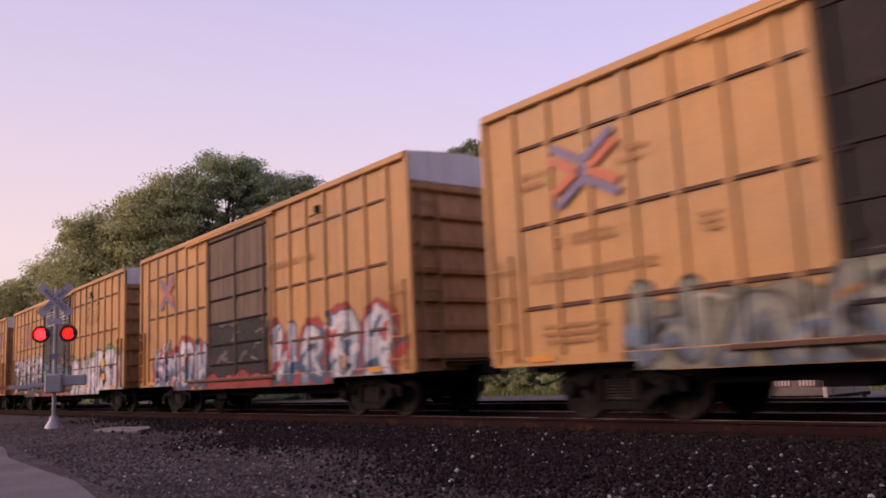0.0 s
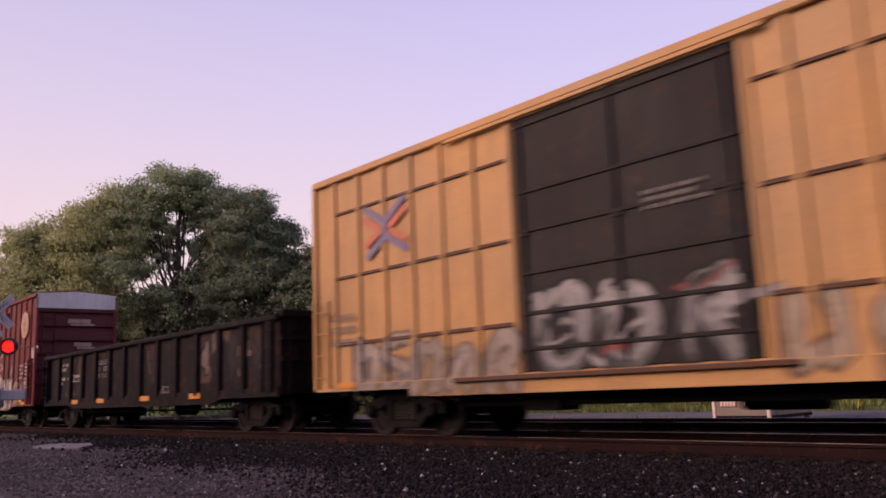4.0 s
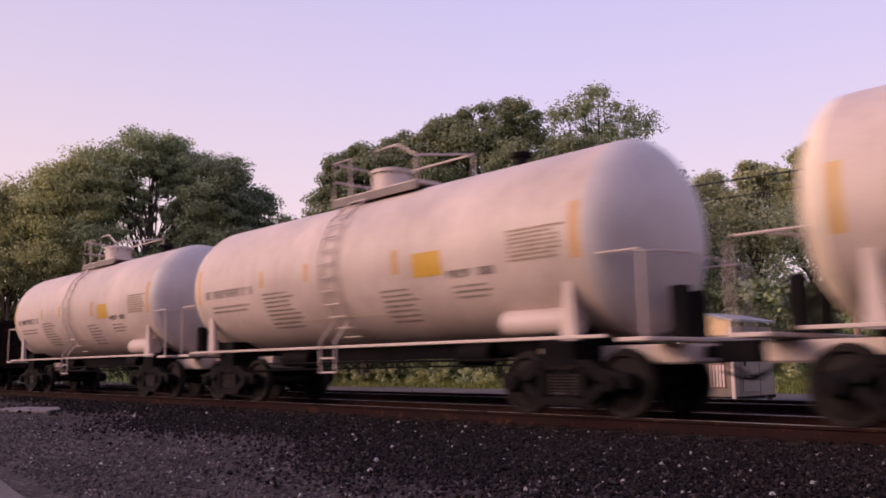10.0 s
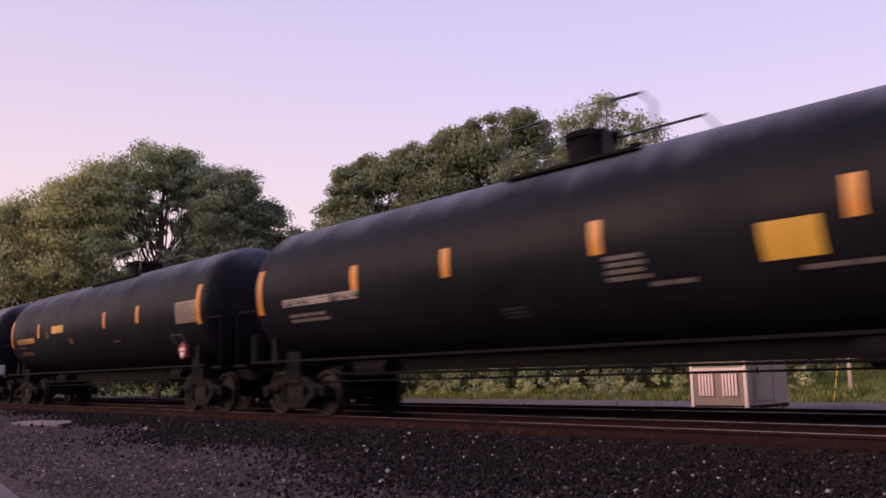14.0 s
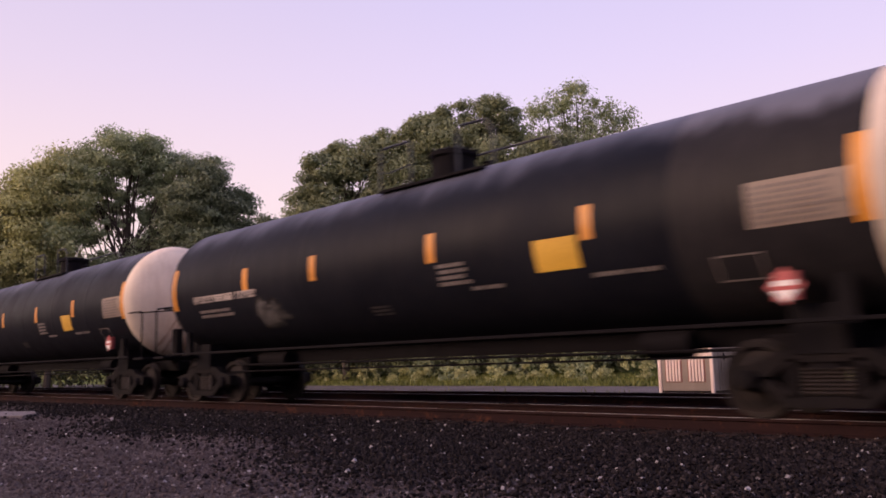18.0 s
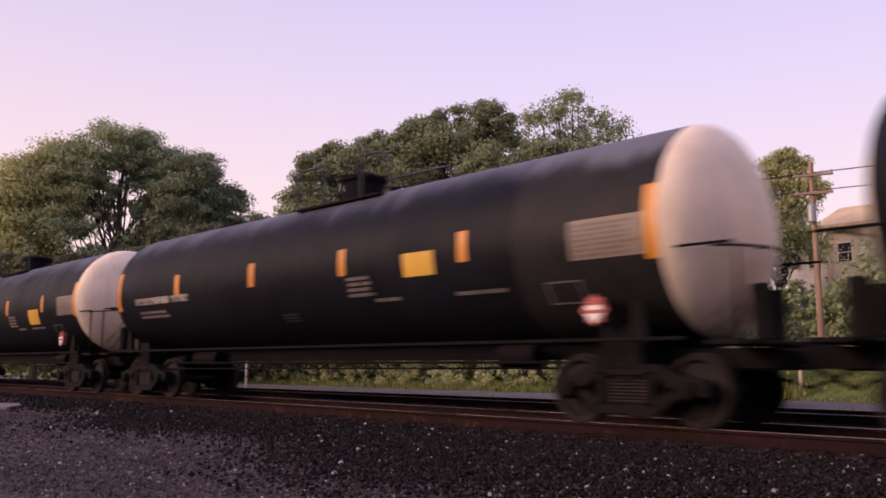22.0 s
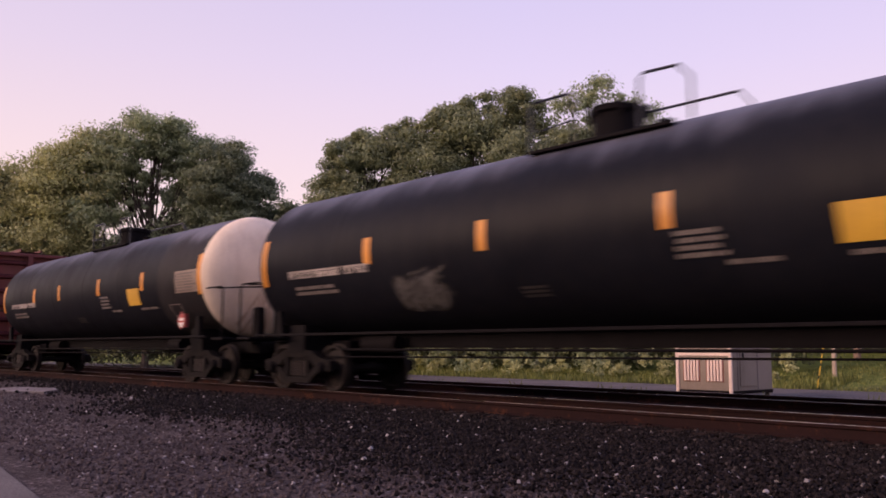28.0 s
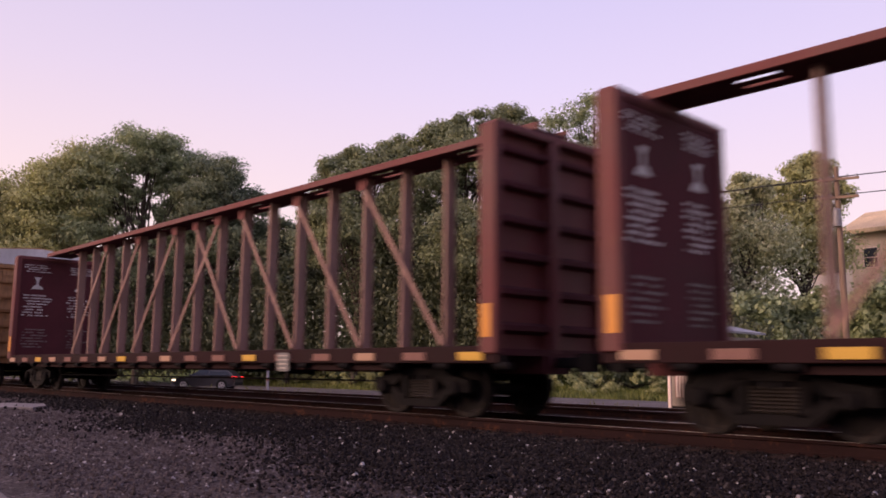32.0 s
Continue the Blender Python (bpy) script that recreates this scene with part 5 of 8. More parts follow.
sd_ = M["stencil_dim"]
gondola(-84.26, -67.75, "black rusty gondola car with faded stencils", (-4.9, -2.5, 1.0, 4.2), [(-6.7, -5.9, 1.95, 2.25, 2, M["stencil_soft"], 31), (-6.6, -5.9, 1.5, 1.78, 2, M["stencil_soft"], 32), (-5.4, -4.6, 1.55, 1.83, 2, M["stencil_soft"], 33), (1.8, 2.6, 0.95, 1.3, 1, sd_, 34), (-3.1, -2.0, 1.6, 2.2, 3, sd_, 35)])
g2 = gondola(-180.1, -164.42, "dark brown gondola car with patched stencils and orange reflectors", (-5.2, -3.4, -0.6, 2.0, 4.4), [(-6.75, -6.05, 1.2, 2.35, 4, M["stencil_soft"], 36), (-5.6, -4.85, 1.3, 2.3, 4, M["stencil_soft"], 37), (3.7, 4.15, 1.88, 2.06, 1, M["stencil_yellow"], 38), (-4.2, -3.5, 1.5, 2.0, 2, sd_, 40), (1.15, 1.75, 1.45, 2.3, 4, sd_, 61)])
part("repair_panel", "g2panel", lambda: MB().bar(4.65, 5.30, -1.412, -1.40, 1.42, 1.80, 0.004), M["plate_grey"], g2, "pale grey repair panel")
part("end_reflector", "g2patch", lambda: MB().box(-0.28, 0.28, -1.412, -1.402, 1.31, 1.56), M["orange"], g2, at=pose(7.15, 0, 0))
part("end_reflector", "g2patch2", lambda: MB().box(-0.2, 0.2, -1.507, -1.502, 1.6, 1.82), M["orange"], g2, at=pose(-7.35, 0, 0))


# ---- tank cars ----
def shell_patch(r, zc, x0, x1, z0, z1, lift=0.005):
    """A thin curved plate on the near flank of a tank."""
    n = max(2, int((z1 - z0) / 0.12) + 1)
    b = MB()
    zs = [z0 + (z1 - z0) * i / n for i in range(n + 1)]
    ys = [-math.sqrt(max(0.0, (r + lift) ** 2 - (z - zc) ** 2)) for z in zs]
    ym = [-math.sqrt(max(0.0, (r - 0.01) ** 2 - (z - zc) ** 2)) for z in zs]
    v = [(x, y, z) for y, z in zip(ys, zs) for x in (x0, x1)] + [(x, y, z) for y, z in zip(ym, zs) for x in (x0, x1)]
    k = 2 * (n + 1)
    f = [(2 * i, 2 * i + 1, 2 * i + 3, 2 * i + 2) for i in range(n)]
    f += [(2 * i, 2 * i + 2, k + 2 * i + 2, k + 2 * i) for i in range(n)] + [(2 * i + 1, k + 2 * i + 1, k + 2 * i + 3, 2 * i + 3) for i in range(n)]
    f += [(0, k, k + 1, 1), (2 * n, 2 * n + 1, k + 2 * n + 1, k + 2 * n)]
    return b.add(v, f, True)


def sum_of(pieces):
    """The vertices and faces of several builders as one."""
    v, f = [], []
    for b in pieces:
        f += [tuple(i + len(v) for i in q) for q in b.f]
        v += b.v
    return v, f


def tank_lettering(car, r, zc, x0, x1, z0, z1, rows, material, seed, name="stencil", fill=0.5, solid=0.0):
    def make():
        rnd = random.Random(seed)
        b = MB()
        step = (z1 - z0) / rows
        for i in range(rows):
            z = z1 - step * (i + 1)
            x, end = x0, x1 - rnd.random() * 0.25 * (x1 - x0)
            while x < end:
                h = step * fill
                w = max(0.03, h * rnd.uniform(0.5, 0.8))
                if rnd.random() < 0.12:
                    x += w
                    continue
                if h > 0.09:
                    q = 0.26 * w
                    bits = [(x, x + q, z, z + h), (x + w - q, x + w, z + rnd.choice((0, 0, 0.5)) * h, z + h), (x + q, x + w - q, z + 0.8 * h, z + h), (x + q, x + w - q, z + rnd.choice((0, 0.4)) * h, z + rnd.choice((0.2, 0.58)) * h)]
                else:
                    bits = [(x, x + w, z, z + h)]
                for u0, u1, v0, v1 in bits:
                    if u1 > u0 and v1 > v0:
                        p = shell_patch(r, zc, u0, u1, v0, v1, 0.006)
                        b.add(p.v, p.f, True)
                x += w + max(0.012, h * 0.2)
        return b
    return tagged(part(name, "tl%.2f%.2f%.2f%.2f%d%d" % (x0, x1, z0, z1, rows, seed), make, material, car), kind="stuff")


def tank(s_rear, s_front, r, zc, label, body, head_f, head_r, sill_mat, band=None, strips=(), panel=None, stencils=(), dome="low", placard=True, rail_mat=None, ends=1.15, stain=None, ladder_on=True, strip_mat=None, man=(0.24, 0.43, 0.50), rails=(-0.82, 0.02, 1.18, 1.79, 1.98)):
    """A tank car; s_rear and s_front are the shell's seams along the train."""
    c, half = 0.5 * (s_rear + s_front), 0.5 * (s_front - s_rear)
    car = thing("tank_car", label, "tank car", "freight train")
    TRAIN.append((car, c))
    key = "tank%.2f%.2f%.2f" % (half, r, zc)
    rail_mat = rail_mat or sill_mat
    spans = [(-half, half, body)]
    if band:
        a, bq, bm = band[0] - c, band[1] - c, band[2]
        spans = [(-half, a, body), (a, bq, bm), (bq, half, body)]
    for i, (a, bq, m) in enumerate(spans):
        def barrel():
            prof = [(a, r)]
            k = max(1, int((bq - a) / 2.4))
            for j in range(1, k):
                x = a + (bq - a) * j / k
                prof += [(x - 0.06, r), (x - 0.03, r), (x - 0.012, r + 0.006), (x + 0.012, r + 0.006), (x + 0.03, r), (x + 0.06, r)]
            prof.append((bq, r))
            return MB().lathe(prof, "x", (0, 0, zc), 56)
        part("shell" if m is body else "shell_band", key + "shell%.2f%.2f" % (a, bq), barrel, m, car, "" if m is body else ("faded dusty shell ring" if m is M["tank_dusty"] else "dark painted band round the tank"))
    for w, m, nm in ((1, head_f, "front_head"), (-1, head_r, "rear_head")):
        dep = r * 0.42
        rim = 38 if w < 0 and body is M["tank_black"] and m is not body else 0
        head = part(nm, key + nm + str(rim), lambda: MB().lathe([(w * (half - 0.0 + dep * math.sin(q)), r * math.cos(q)) for q in [radians(a) for a in (0, 12, 24, 36, 48, 60, 70, 80, 87, 90) if a >= rim - 2]], "x", (0, 0, zc), 56), m, car)
        if rim:
            part("head_rim", key + "rim", lambda: MB().lathe([(w * (half + dep * math.sin(q)), r * math.cos(q)) for q in [radians(a) for a in (0, 12, 24, 36)]], "x", (0, 0, zc), 56), body, head, "black rolled rim of the head")
        if m is M["head_white"] and body is M["tank_black"]:
            for a0, a1, q0 in ((240, 244, 24), (250, 253, 10), (258, 264, 30), (271, 275, 18)):
                part("head_stain", key + nm + "stain%d" % a0, lambda: MB().lathe([(w * (half + (dep + 0.004) * math.sin(q)), (r + 0.004) * math.cos(q)) for q in [radians(q0 + (72 - q0) * i / 6) for i in range(7)]], "x", (0, 0, zc), 5, a0=a0, a1=a1), M["stain"], car, "brown dried stain")
        # end sill, platform, rails
        part("end_platform", key + "plat%d" % w, lambda: MB().bar(min(w * (half - 1.7), w * (half + ends)), max(w * (half - 1.7), w * (half + ends)), -0.45, 0.45, 0.72, 1.0, 0.03).bar(min(w * (half + ends - 0.5), w * (half + ends)), max(w * (half + ends - 0.5), w * (half + ends)), -1.42, 1.42, 1.02, 1.08, 0.012), sill_mat, car)
        part("body_bolster", key + "bolst%d" % w, lambda: MB().box(min(w * (half - 1.1), w * (half - 0.5)), max(w * (half - 1.1), w * (half - 0.5)), -1.1, 1.1, 0.75, zc - r * 0.86), M["under"], car)
        for y in (-1, 1):
            part("saddle_brace", key + "brace%d%d" % (w, y), lambda: MB().prism([(w * (half - 0.58), 1.06), (w * (half - 0.30), 1.06), (w * (half - 0.36), zc - r * (0.45 if body is M["tank_white"] else 0.66)), (w * (half - 0.48), zc - r * (0.45 if body is M["tank_white"] else 0.66))], min(1.2 * y, 1.3 * y), max(1.2 * y, 1.3 * y)), sill_mat, car)
            part("corner_handrail", key + "hand%d%d" % (w, y), lambda: MB().tube([(w * (half + ends - 0.08), 1.4 * y, 1.06), (w * (half + ends - 0.08), 1.4 * y, 2.15), (w * (half + ends - 0.14), 1.4 * y, 2.22), (w * (half + 0.2), 1.4 * y, 2.22)], 0.02), rail_mat, car)
        part("end_handrail", key + "erail%d" % w, lambda: MB().tube([(w * (half + dep + 0.03), -1.36, 2.2), (w * (half + dep + 0.10), -0.7, 2.26), (w * (half + dep + 0.12), 0, 2.3), (w * (half + dep + 0.10), 0.7, 2.26), (w * (half + dep + 0.03), 1.36, 2.2)], 0.02).tube([(w * (half + dep + 0.12), 0, 2.3), (w * (half + dep - 0.02), 0, 2.3)], 0.02), M["under"] if rail_mat is not M["tank_white"] else rail_mat, car)
        part("brake_housing" if w > 0 else "valve_box", key + "bh%d" % w, lambda: MB().bar(min(w * (half + dep + 0.05), w * (half + dep + 0.3)), max(w * (half + dep + 0.05), w * (half + dep + 0.3)), -0.46, -0.26, 1.08, 1.80, 0.03), M["under"], car)
        part("end_stanchion", key + "es%d" % w, lambda: MB().box(min(w * (half + dep + 0.0), w * (half + dep + 0.2)), max(w * (half + dep + 0.0), w * (half + dep + 0.2)), 0.15, 0.3, 1.08, 1.75), M["under"], car)
        truck(car, w * (half - 0.78))
        coupler(car, w * (half + ends), w, 0.24)
    for y in (-1, 1):
        part("side_sill", key + "sill%d" % y, lambda: MB().bar(-half - 0.3, half + 0.3, min(1.40 * y, 1.46 * y), max(1.40 * y, 1.46 * y), 1.08, 1.13, 0.008), rail_mat, car)
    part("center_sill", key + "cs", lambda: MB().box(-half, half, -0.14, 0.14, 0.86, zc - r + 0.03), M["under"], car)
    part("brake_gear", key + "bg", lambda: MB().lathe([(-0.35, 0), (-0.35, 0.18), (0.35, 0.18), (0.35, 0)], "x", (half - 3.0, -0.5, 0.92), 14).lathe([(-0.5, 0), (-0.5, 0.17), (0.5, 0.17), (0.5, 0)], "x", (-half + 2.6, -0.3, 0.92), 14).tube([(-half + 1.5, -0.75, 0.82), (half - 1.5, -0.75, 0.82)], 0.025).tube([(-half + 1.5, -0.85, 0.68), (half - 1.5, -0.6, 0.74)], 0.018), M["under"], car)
    if body is M["tank_white"]:
        part("side_cylinder", key + "cyl", lambda: MB().lathe([(-0.7, 0), (-0.68, 0.2), (0.68, 0.2), (0.7, 0)], "x", (half - 1.1, -1.05, 1.36), 18), body if body is M["tank_white"] else M["under"], car)
    # top fittings
    top = zc + r
    dm = body if dome == "white" else M["under"]
    if dome == "white":
        part("walkway", key + "walk", lambda: MB().bar(-1.2, 1.42, -0.75, 0.75, top - 0.02, top + 0.05, 0.01), dm, car)
        part("manway_housing", key + "man", lambda: MB().lathe([(top, 0.40), (top + 0.52, 0.40), (top + 0.56, 0.36), (top + 0.58, 0.0)], "z", (-0.22, 0, 0), 28), dm, car)
        for nm, pts in (("rear_safety_rail", [(-1.17, -0.75, top + 0.03), (-1.17, -0.75, top + 0.8), (-0.6, -0.75, top + 0.8), (-0.6, -0.75, top + 0.03)]), ("front_safety_rail", [(0.18, -0.75, top + 0.03), (0.18, -0.75, top + 0.8), (0.85, -0.75, top + 0.8), (1.39, -0.75, top + 0.5), (1.39, -0.75, top + 0.03)]),
                        ("far_safety_rail", [(-1.17, 0.75, top + 0.03), (-1.17, 0.75, top + 0.75), (1.39, 0.75, top + 0.75), (1.39, 0.75, top + 0.03)]), ("end_rail", [(-1.17, -0.75, top + 0.8), (-1.17, 0.75, top + 0.75)]), ("mid_rail", [(-1.17, -0.75, top + 0.42), (-1.17, 0.75, top + 0.42)]), ("cross_rail", [(1.39, -0.75, top + 0.5), (1.39, 0.75, top + 0.75)])):
            part(nm, key + nm, lambda: MB().tube(pts, 0.024), dm, car)
        part("platform_skirt", key + "skirt", lambda: MB().bar(-1.21, 1.43, -0.78, -0.75, top - 0.14, top + 0.02, 0.006), M["stencil_dark"], car, "grey worn platform edge")
        part("housing_lid", key + "lid", lambda: MB().lathe([(top + 0.50, 0.44), (top + 0.57, 0.44), (top + 0.60, 0.34), (top + 0.62, 0.0)], "z", (-0.22, 0, 0), 28), dm, car)
        part("relief_valve", key + "rv", lambda: MB().lathe([(top - 0.05, 0.12), (top + 0.16, 0.12), (top + 0.2, 0.2), (top + 0.26, 0.2), (top + 0.28, 0)], "z", (3.3, 0, 0), 14), M["under"], car)
    elif body is M["tank_white"]:
        part("walkway", key + "walk", lambda: MB().bar(-1.6, 1.6, -0.8, -0.35, top - 0.10, top - 0.05, 0.008).bar(-1.6, 1.6, 0.35, 0.8, top - 0.10, top - 0.05, 0.008).box(-1.5, -1.4, -0.75, 0.75, top - 0.2, top - 0.09).box(1.2, 1.3, -0.75, 0.75, top - 0.2, top - 0.09), M["under"], car)
        part("manway_housing", key + "man", lambda: MB().lathe([(top - 0.08, 0.3), (top + 0.2, 0.3), (top + 0.22, 0.36), (top + 0.28, 0.36), (top + 0.3, 0.0)], "z", (0.15, 0, 0), 20), M["under"], car)
        for nm, pts in (("rear_safety_rail", [(-1.5, -0.8, top - 0.08), (-1.5, -0.8, top + 0.5), (-1.4, -0.8, top + 0.56), (-0.5, -0.8, top + 0.56), (-0.4, -0.8, top + 0.5), (-0.4, -0.8, top - 0.08)]), ("front_safety_rail", [(0.5, -0.8, top - 0.08), (0.5, -0.8, top + 0.5), (0.6, -0.8, top + 0.56), (1.4, -0.8, top + 0.56), (1.5, -0.8, top + 0.5), (1.5, -0.8, top - 0.08)]),
                        ("far_safety_rail", [(-1.5, 0.8, top - 0.08), (-1.5, 0.8, top + 0.56), (1.5, 0.8, top + 0.56), (1.5, 0.8, top - 0.08)])):
            part(nm, key + nm, lambda: MB().tube(pts, 0.02), M["under"], car)
        part("relief_valve", key + "rv", lambda: MB().lathe([(top - 0.05, 0.08), (top + 0.14, 0.08), (top + 0.16, 0.12), (top + 0.22, 0.1), (top + 0.23, 0)], "z", (1.0, 0, 0), 12), M["under"], car)
    else:
        mx, mr, mh = man
        ra, rb, fa, fb, fc = rails
        for y in (-1, 1):
            part("walkway", key + "walk%d%.2f" % (y, ra), lambda: MB().bar(ra - 0.06, fc - 0.3, min(0.42 * y, 0.87 * y), max(0.42 * y, 0.87 * y), top - 0.21, top - 0.16, 0.008), M["under"], car)
        part("walkway_bracket", key + "wb%.2f" % ra, lambda: MB().box(ra, ra + 0.1, -0.82, 0.82, top - 0.32, top - 0.2).box(fa, fa + 0.1, -0.82, 0.82, top - 0.32, top - 0.2), M["under"], car)
        part("manway_housing", key + "man%.2f" % mx, lambda: MB().lathe([(top - 0.16, mr * 0.94), (top + mh - 0.16, mr * 0.94), (top + mh - 0.13, mr * 1.06), (top + mh - 0.05, mr * 1.06), (top + mh - 0.01, mr * 0.85), (top + mh, 0.0)], "z", (mx, 0, 0), 28), M["under"], car)
        for q in range(6):
            part("lid_bolt", key + "mb%.2f" % mx, lambda: MB().lathe([(top + mh - 0.2, 0.03), (top + mh - 0.02, 0.03), (top + mh, 0.0)], "z", seg=8), M["under"], car, at=pose(mx + mr * 1.06 * math.cos(q + 0.4), mr * 1.06 * math.sin(q + 0.4), 0))
        part("relief_valve", key + "rv%.2f" % mx, lambda: MB().lathe([(top - 0.1, 0.1), (top + 0.14, 0.1), (top + 0.16, 0.14), (top + 0.2, 0.0)], "z", (mx + 0.75, 0.1, 0), 12), M["under"], car)
        rm = M["tank_band"] if body is M["tank_black"] else M["under"]
        rail = top + 0.60
        part("rear_safety_rail", key + "rr%.2f" % ra, lambda: MB().tube([(ra, -0.85, top - 0.18), (ra, -0.85, rail - 0.06), (ra + 0.07, -0.85, rail), (rb - 0.07, -0.85, rail), (rb, -0.85, rail - 0.06), (rb, -0.85, top - 0.18)], 0.023), rm, car)
        part("front_safety_rail", key + "fr%.2f" % ra, lambda: MB().tube([(fa, -0.85, top - 0.18), (fa, -0.85, rail - 0.06), (fa + 0.07, -0.85, rail), (fb, -0.85, rail - 0.02), (fc, -0.85, rail - 0.22), (fc, -0.85, top - 0.18)], 0.023), rm, car)
        part("far_safety_rail", key + "xr%.2f" % ra, lambda: MB().tube([(ra, 0.85, top - 0.18), (ra, 0.85, rail), (fb, 0.85, rail), (fc, 0.85, rail - 0.22), (fc, 0.85, top - 0.18)], 0.023), rm, car)
        part("rail_chain", key + "rc%.2f" % ra, lambda: MB().tube([(ra, -0.85, top + 0.2), (ra + 0.2, -0.85, top + 0.12), (rb, -0.85, top + 0.18)], 0.012), rm, car)
    if ladder_on:
        def foot():
            b = MB()
            for s in (-0.24, 0.24):
                b.tube([(s, -1.5, 0.62), (s, -1.5, 1.45), (s, -1.2, 1.6)], 0.022)
            for z in (0.64, 0.9, 1.16):
                b.tube([(-0.24, -1.5, z), (0.24, -1.5, z)], 0.018, 5)
            return b

        def lad():
            b = MB()
            for s in (-0.24, 0.24):
                b.tube([(s, -1.5, 0.62), (s, -1.5, 1.2)] + [(s, -(r + 0.1) * math.cos(radians(q)), zc + (r + 0.1) * math.sin(radians(q))) for q in (-40, -15, 10, 35, 60)], 0.018)
            for i in range(13):
                q = radians(-55 + 115 * i / 12)
                b.tube([(-0.24, -(r + 0.1) * math.cos(q), zc + (r + 0.1) * math.sin(q)), (0.24, -(r + 0.1) * math.cos(q), zc + (r + 0.1) * math.sin(q))], 0.016, 5)
            for z in (0.64, 0.9):
                b.tube([(-0.24, -1.5, z), (0.24, -1.5, z)], 0.018, 5)
            return b
        part("ladder", key + ("foot" if band else "ladder"), foot if band else lad, M["under"] if band else rail_mat, car, at=pose(0.15 if band else -0.3, 0, 0))
        if band:
            part("grab_rail", key + "grab", lambda: MB().tube([(-1.1, -r, 1.98), (-1.1, -r - 0.09, 1.98), (1.1, -r - 0.09, 1.98), (1.1, -r, 1.98)], 0.016), M["under"], car)
    for x, z0, z1, w in strips:
        part("reflective_strip", key + "st%.2f%.2f%.2f" % (x, z0, w), lambda: shell_patch(r, zc, x - w / 2, x + w / 2, z0, z1), strip_mat or M["orange"], car)
    if panel:
        part("warning_panel", key + "panel%.2f" % panel[0], lambda: shell_patch(r, zc, *panel), M["gold"], car, "yellow warning panel")
    for i, (x0, x1, z0, z1, rows, m, solid) in enumerate(stencils):
        tank_lettering(car, r, zc, x0, x1, z0, z1, rows, M["stencil_soft"] if solid and rows == 1 and m is M["stencil_faint"] else m, 50 + i, solid=solid, fill=0.62 if solid else 0.45)
    if body is M["tank_black"]:
        part("data_panel", key + "dpan", lambda: shell_patch(r, zc, 6.36, 7.5, 2.17, 2.70, 0.002), M["data_panel"], car, "faded pale data panel")
    if placard:
        pl = part("placard", "placard", lambda: MB().prism([(0, -0.22), (0.2, 0.0), (0, 0.22), (-0.2, 0.0)], -0.015, 0.0).box(-0.12, 0.12, 0.0, 0.1, -0.16, 0.16), M["placard_red"], car, "red and white hazard diamond", at=pose(half - 1.0, -1.40, 1.5))
        part("placard_lower", "placardw", lambda: MB().prism([(0, -0.19), (0.14, -0.05), (-0.14, -0.05)], -0.019, -0.015).box(-0.12, 0.12, -0.019, -0.015, 0.0, 0.06), M["placard_white"], pl)
    if stain:
        x0, x1, z0, z1, tone = stain
        graffiti(car, x0, x1, z0, z1, 5, (tone, tone), tuple(0.75 * q for q in tone), "grey sprayed scribble on the shell", int(100 * z0 + 7 * x1), fat=0.2, cover=0.7, drum=(r, zc), flecks=((tone, 16, 0.03), ((0.012, 0.011, 0.013), 10, 0.02)))
    return car


H, D = M["stencil_faint"], M["stencil_dark"]
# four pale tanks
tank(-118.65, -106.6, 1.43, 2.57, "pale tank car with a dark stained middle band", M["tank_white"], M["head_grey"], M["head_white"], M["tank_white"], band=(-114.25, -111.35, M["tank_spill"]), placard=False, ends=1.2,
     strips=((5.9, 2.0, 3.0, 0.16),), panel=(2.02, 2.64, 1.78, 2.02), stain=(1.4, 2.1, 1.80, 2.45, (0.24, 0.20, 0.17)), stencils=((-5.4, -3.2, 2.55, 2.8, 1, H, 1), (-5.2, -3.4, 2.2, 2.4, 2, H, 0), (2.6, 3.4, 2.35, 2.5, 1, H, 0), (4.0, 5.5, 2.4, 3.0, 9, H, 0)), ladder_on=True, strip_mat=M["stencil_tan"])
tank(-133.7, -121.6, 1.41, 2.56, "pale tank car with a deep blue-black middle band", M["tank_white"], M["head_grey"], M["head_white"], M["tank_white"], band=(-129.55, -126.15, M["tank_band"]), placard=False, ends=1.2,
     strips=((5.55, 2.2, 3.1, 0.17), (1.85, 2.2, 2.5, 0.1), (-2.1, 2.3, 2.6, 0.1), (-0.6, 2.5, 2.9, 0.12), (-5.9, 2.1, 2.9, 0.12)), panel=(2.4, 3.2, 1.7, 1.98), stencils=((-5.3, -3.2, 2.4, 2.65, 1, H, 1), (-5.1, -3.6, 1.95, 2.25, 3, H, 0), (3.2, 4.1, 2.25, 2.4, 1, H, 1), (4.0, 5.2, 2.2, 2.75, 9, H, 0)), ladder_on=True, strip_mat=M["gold"])
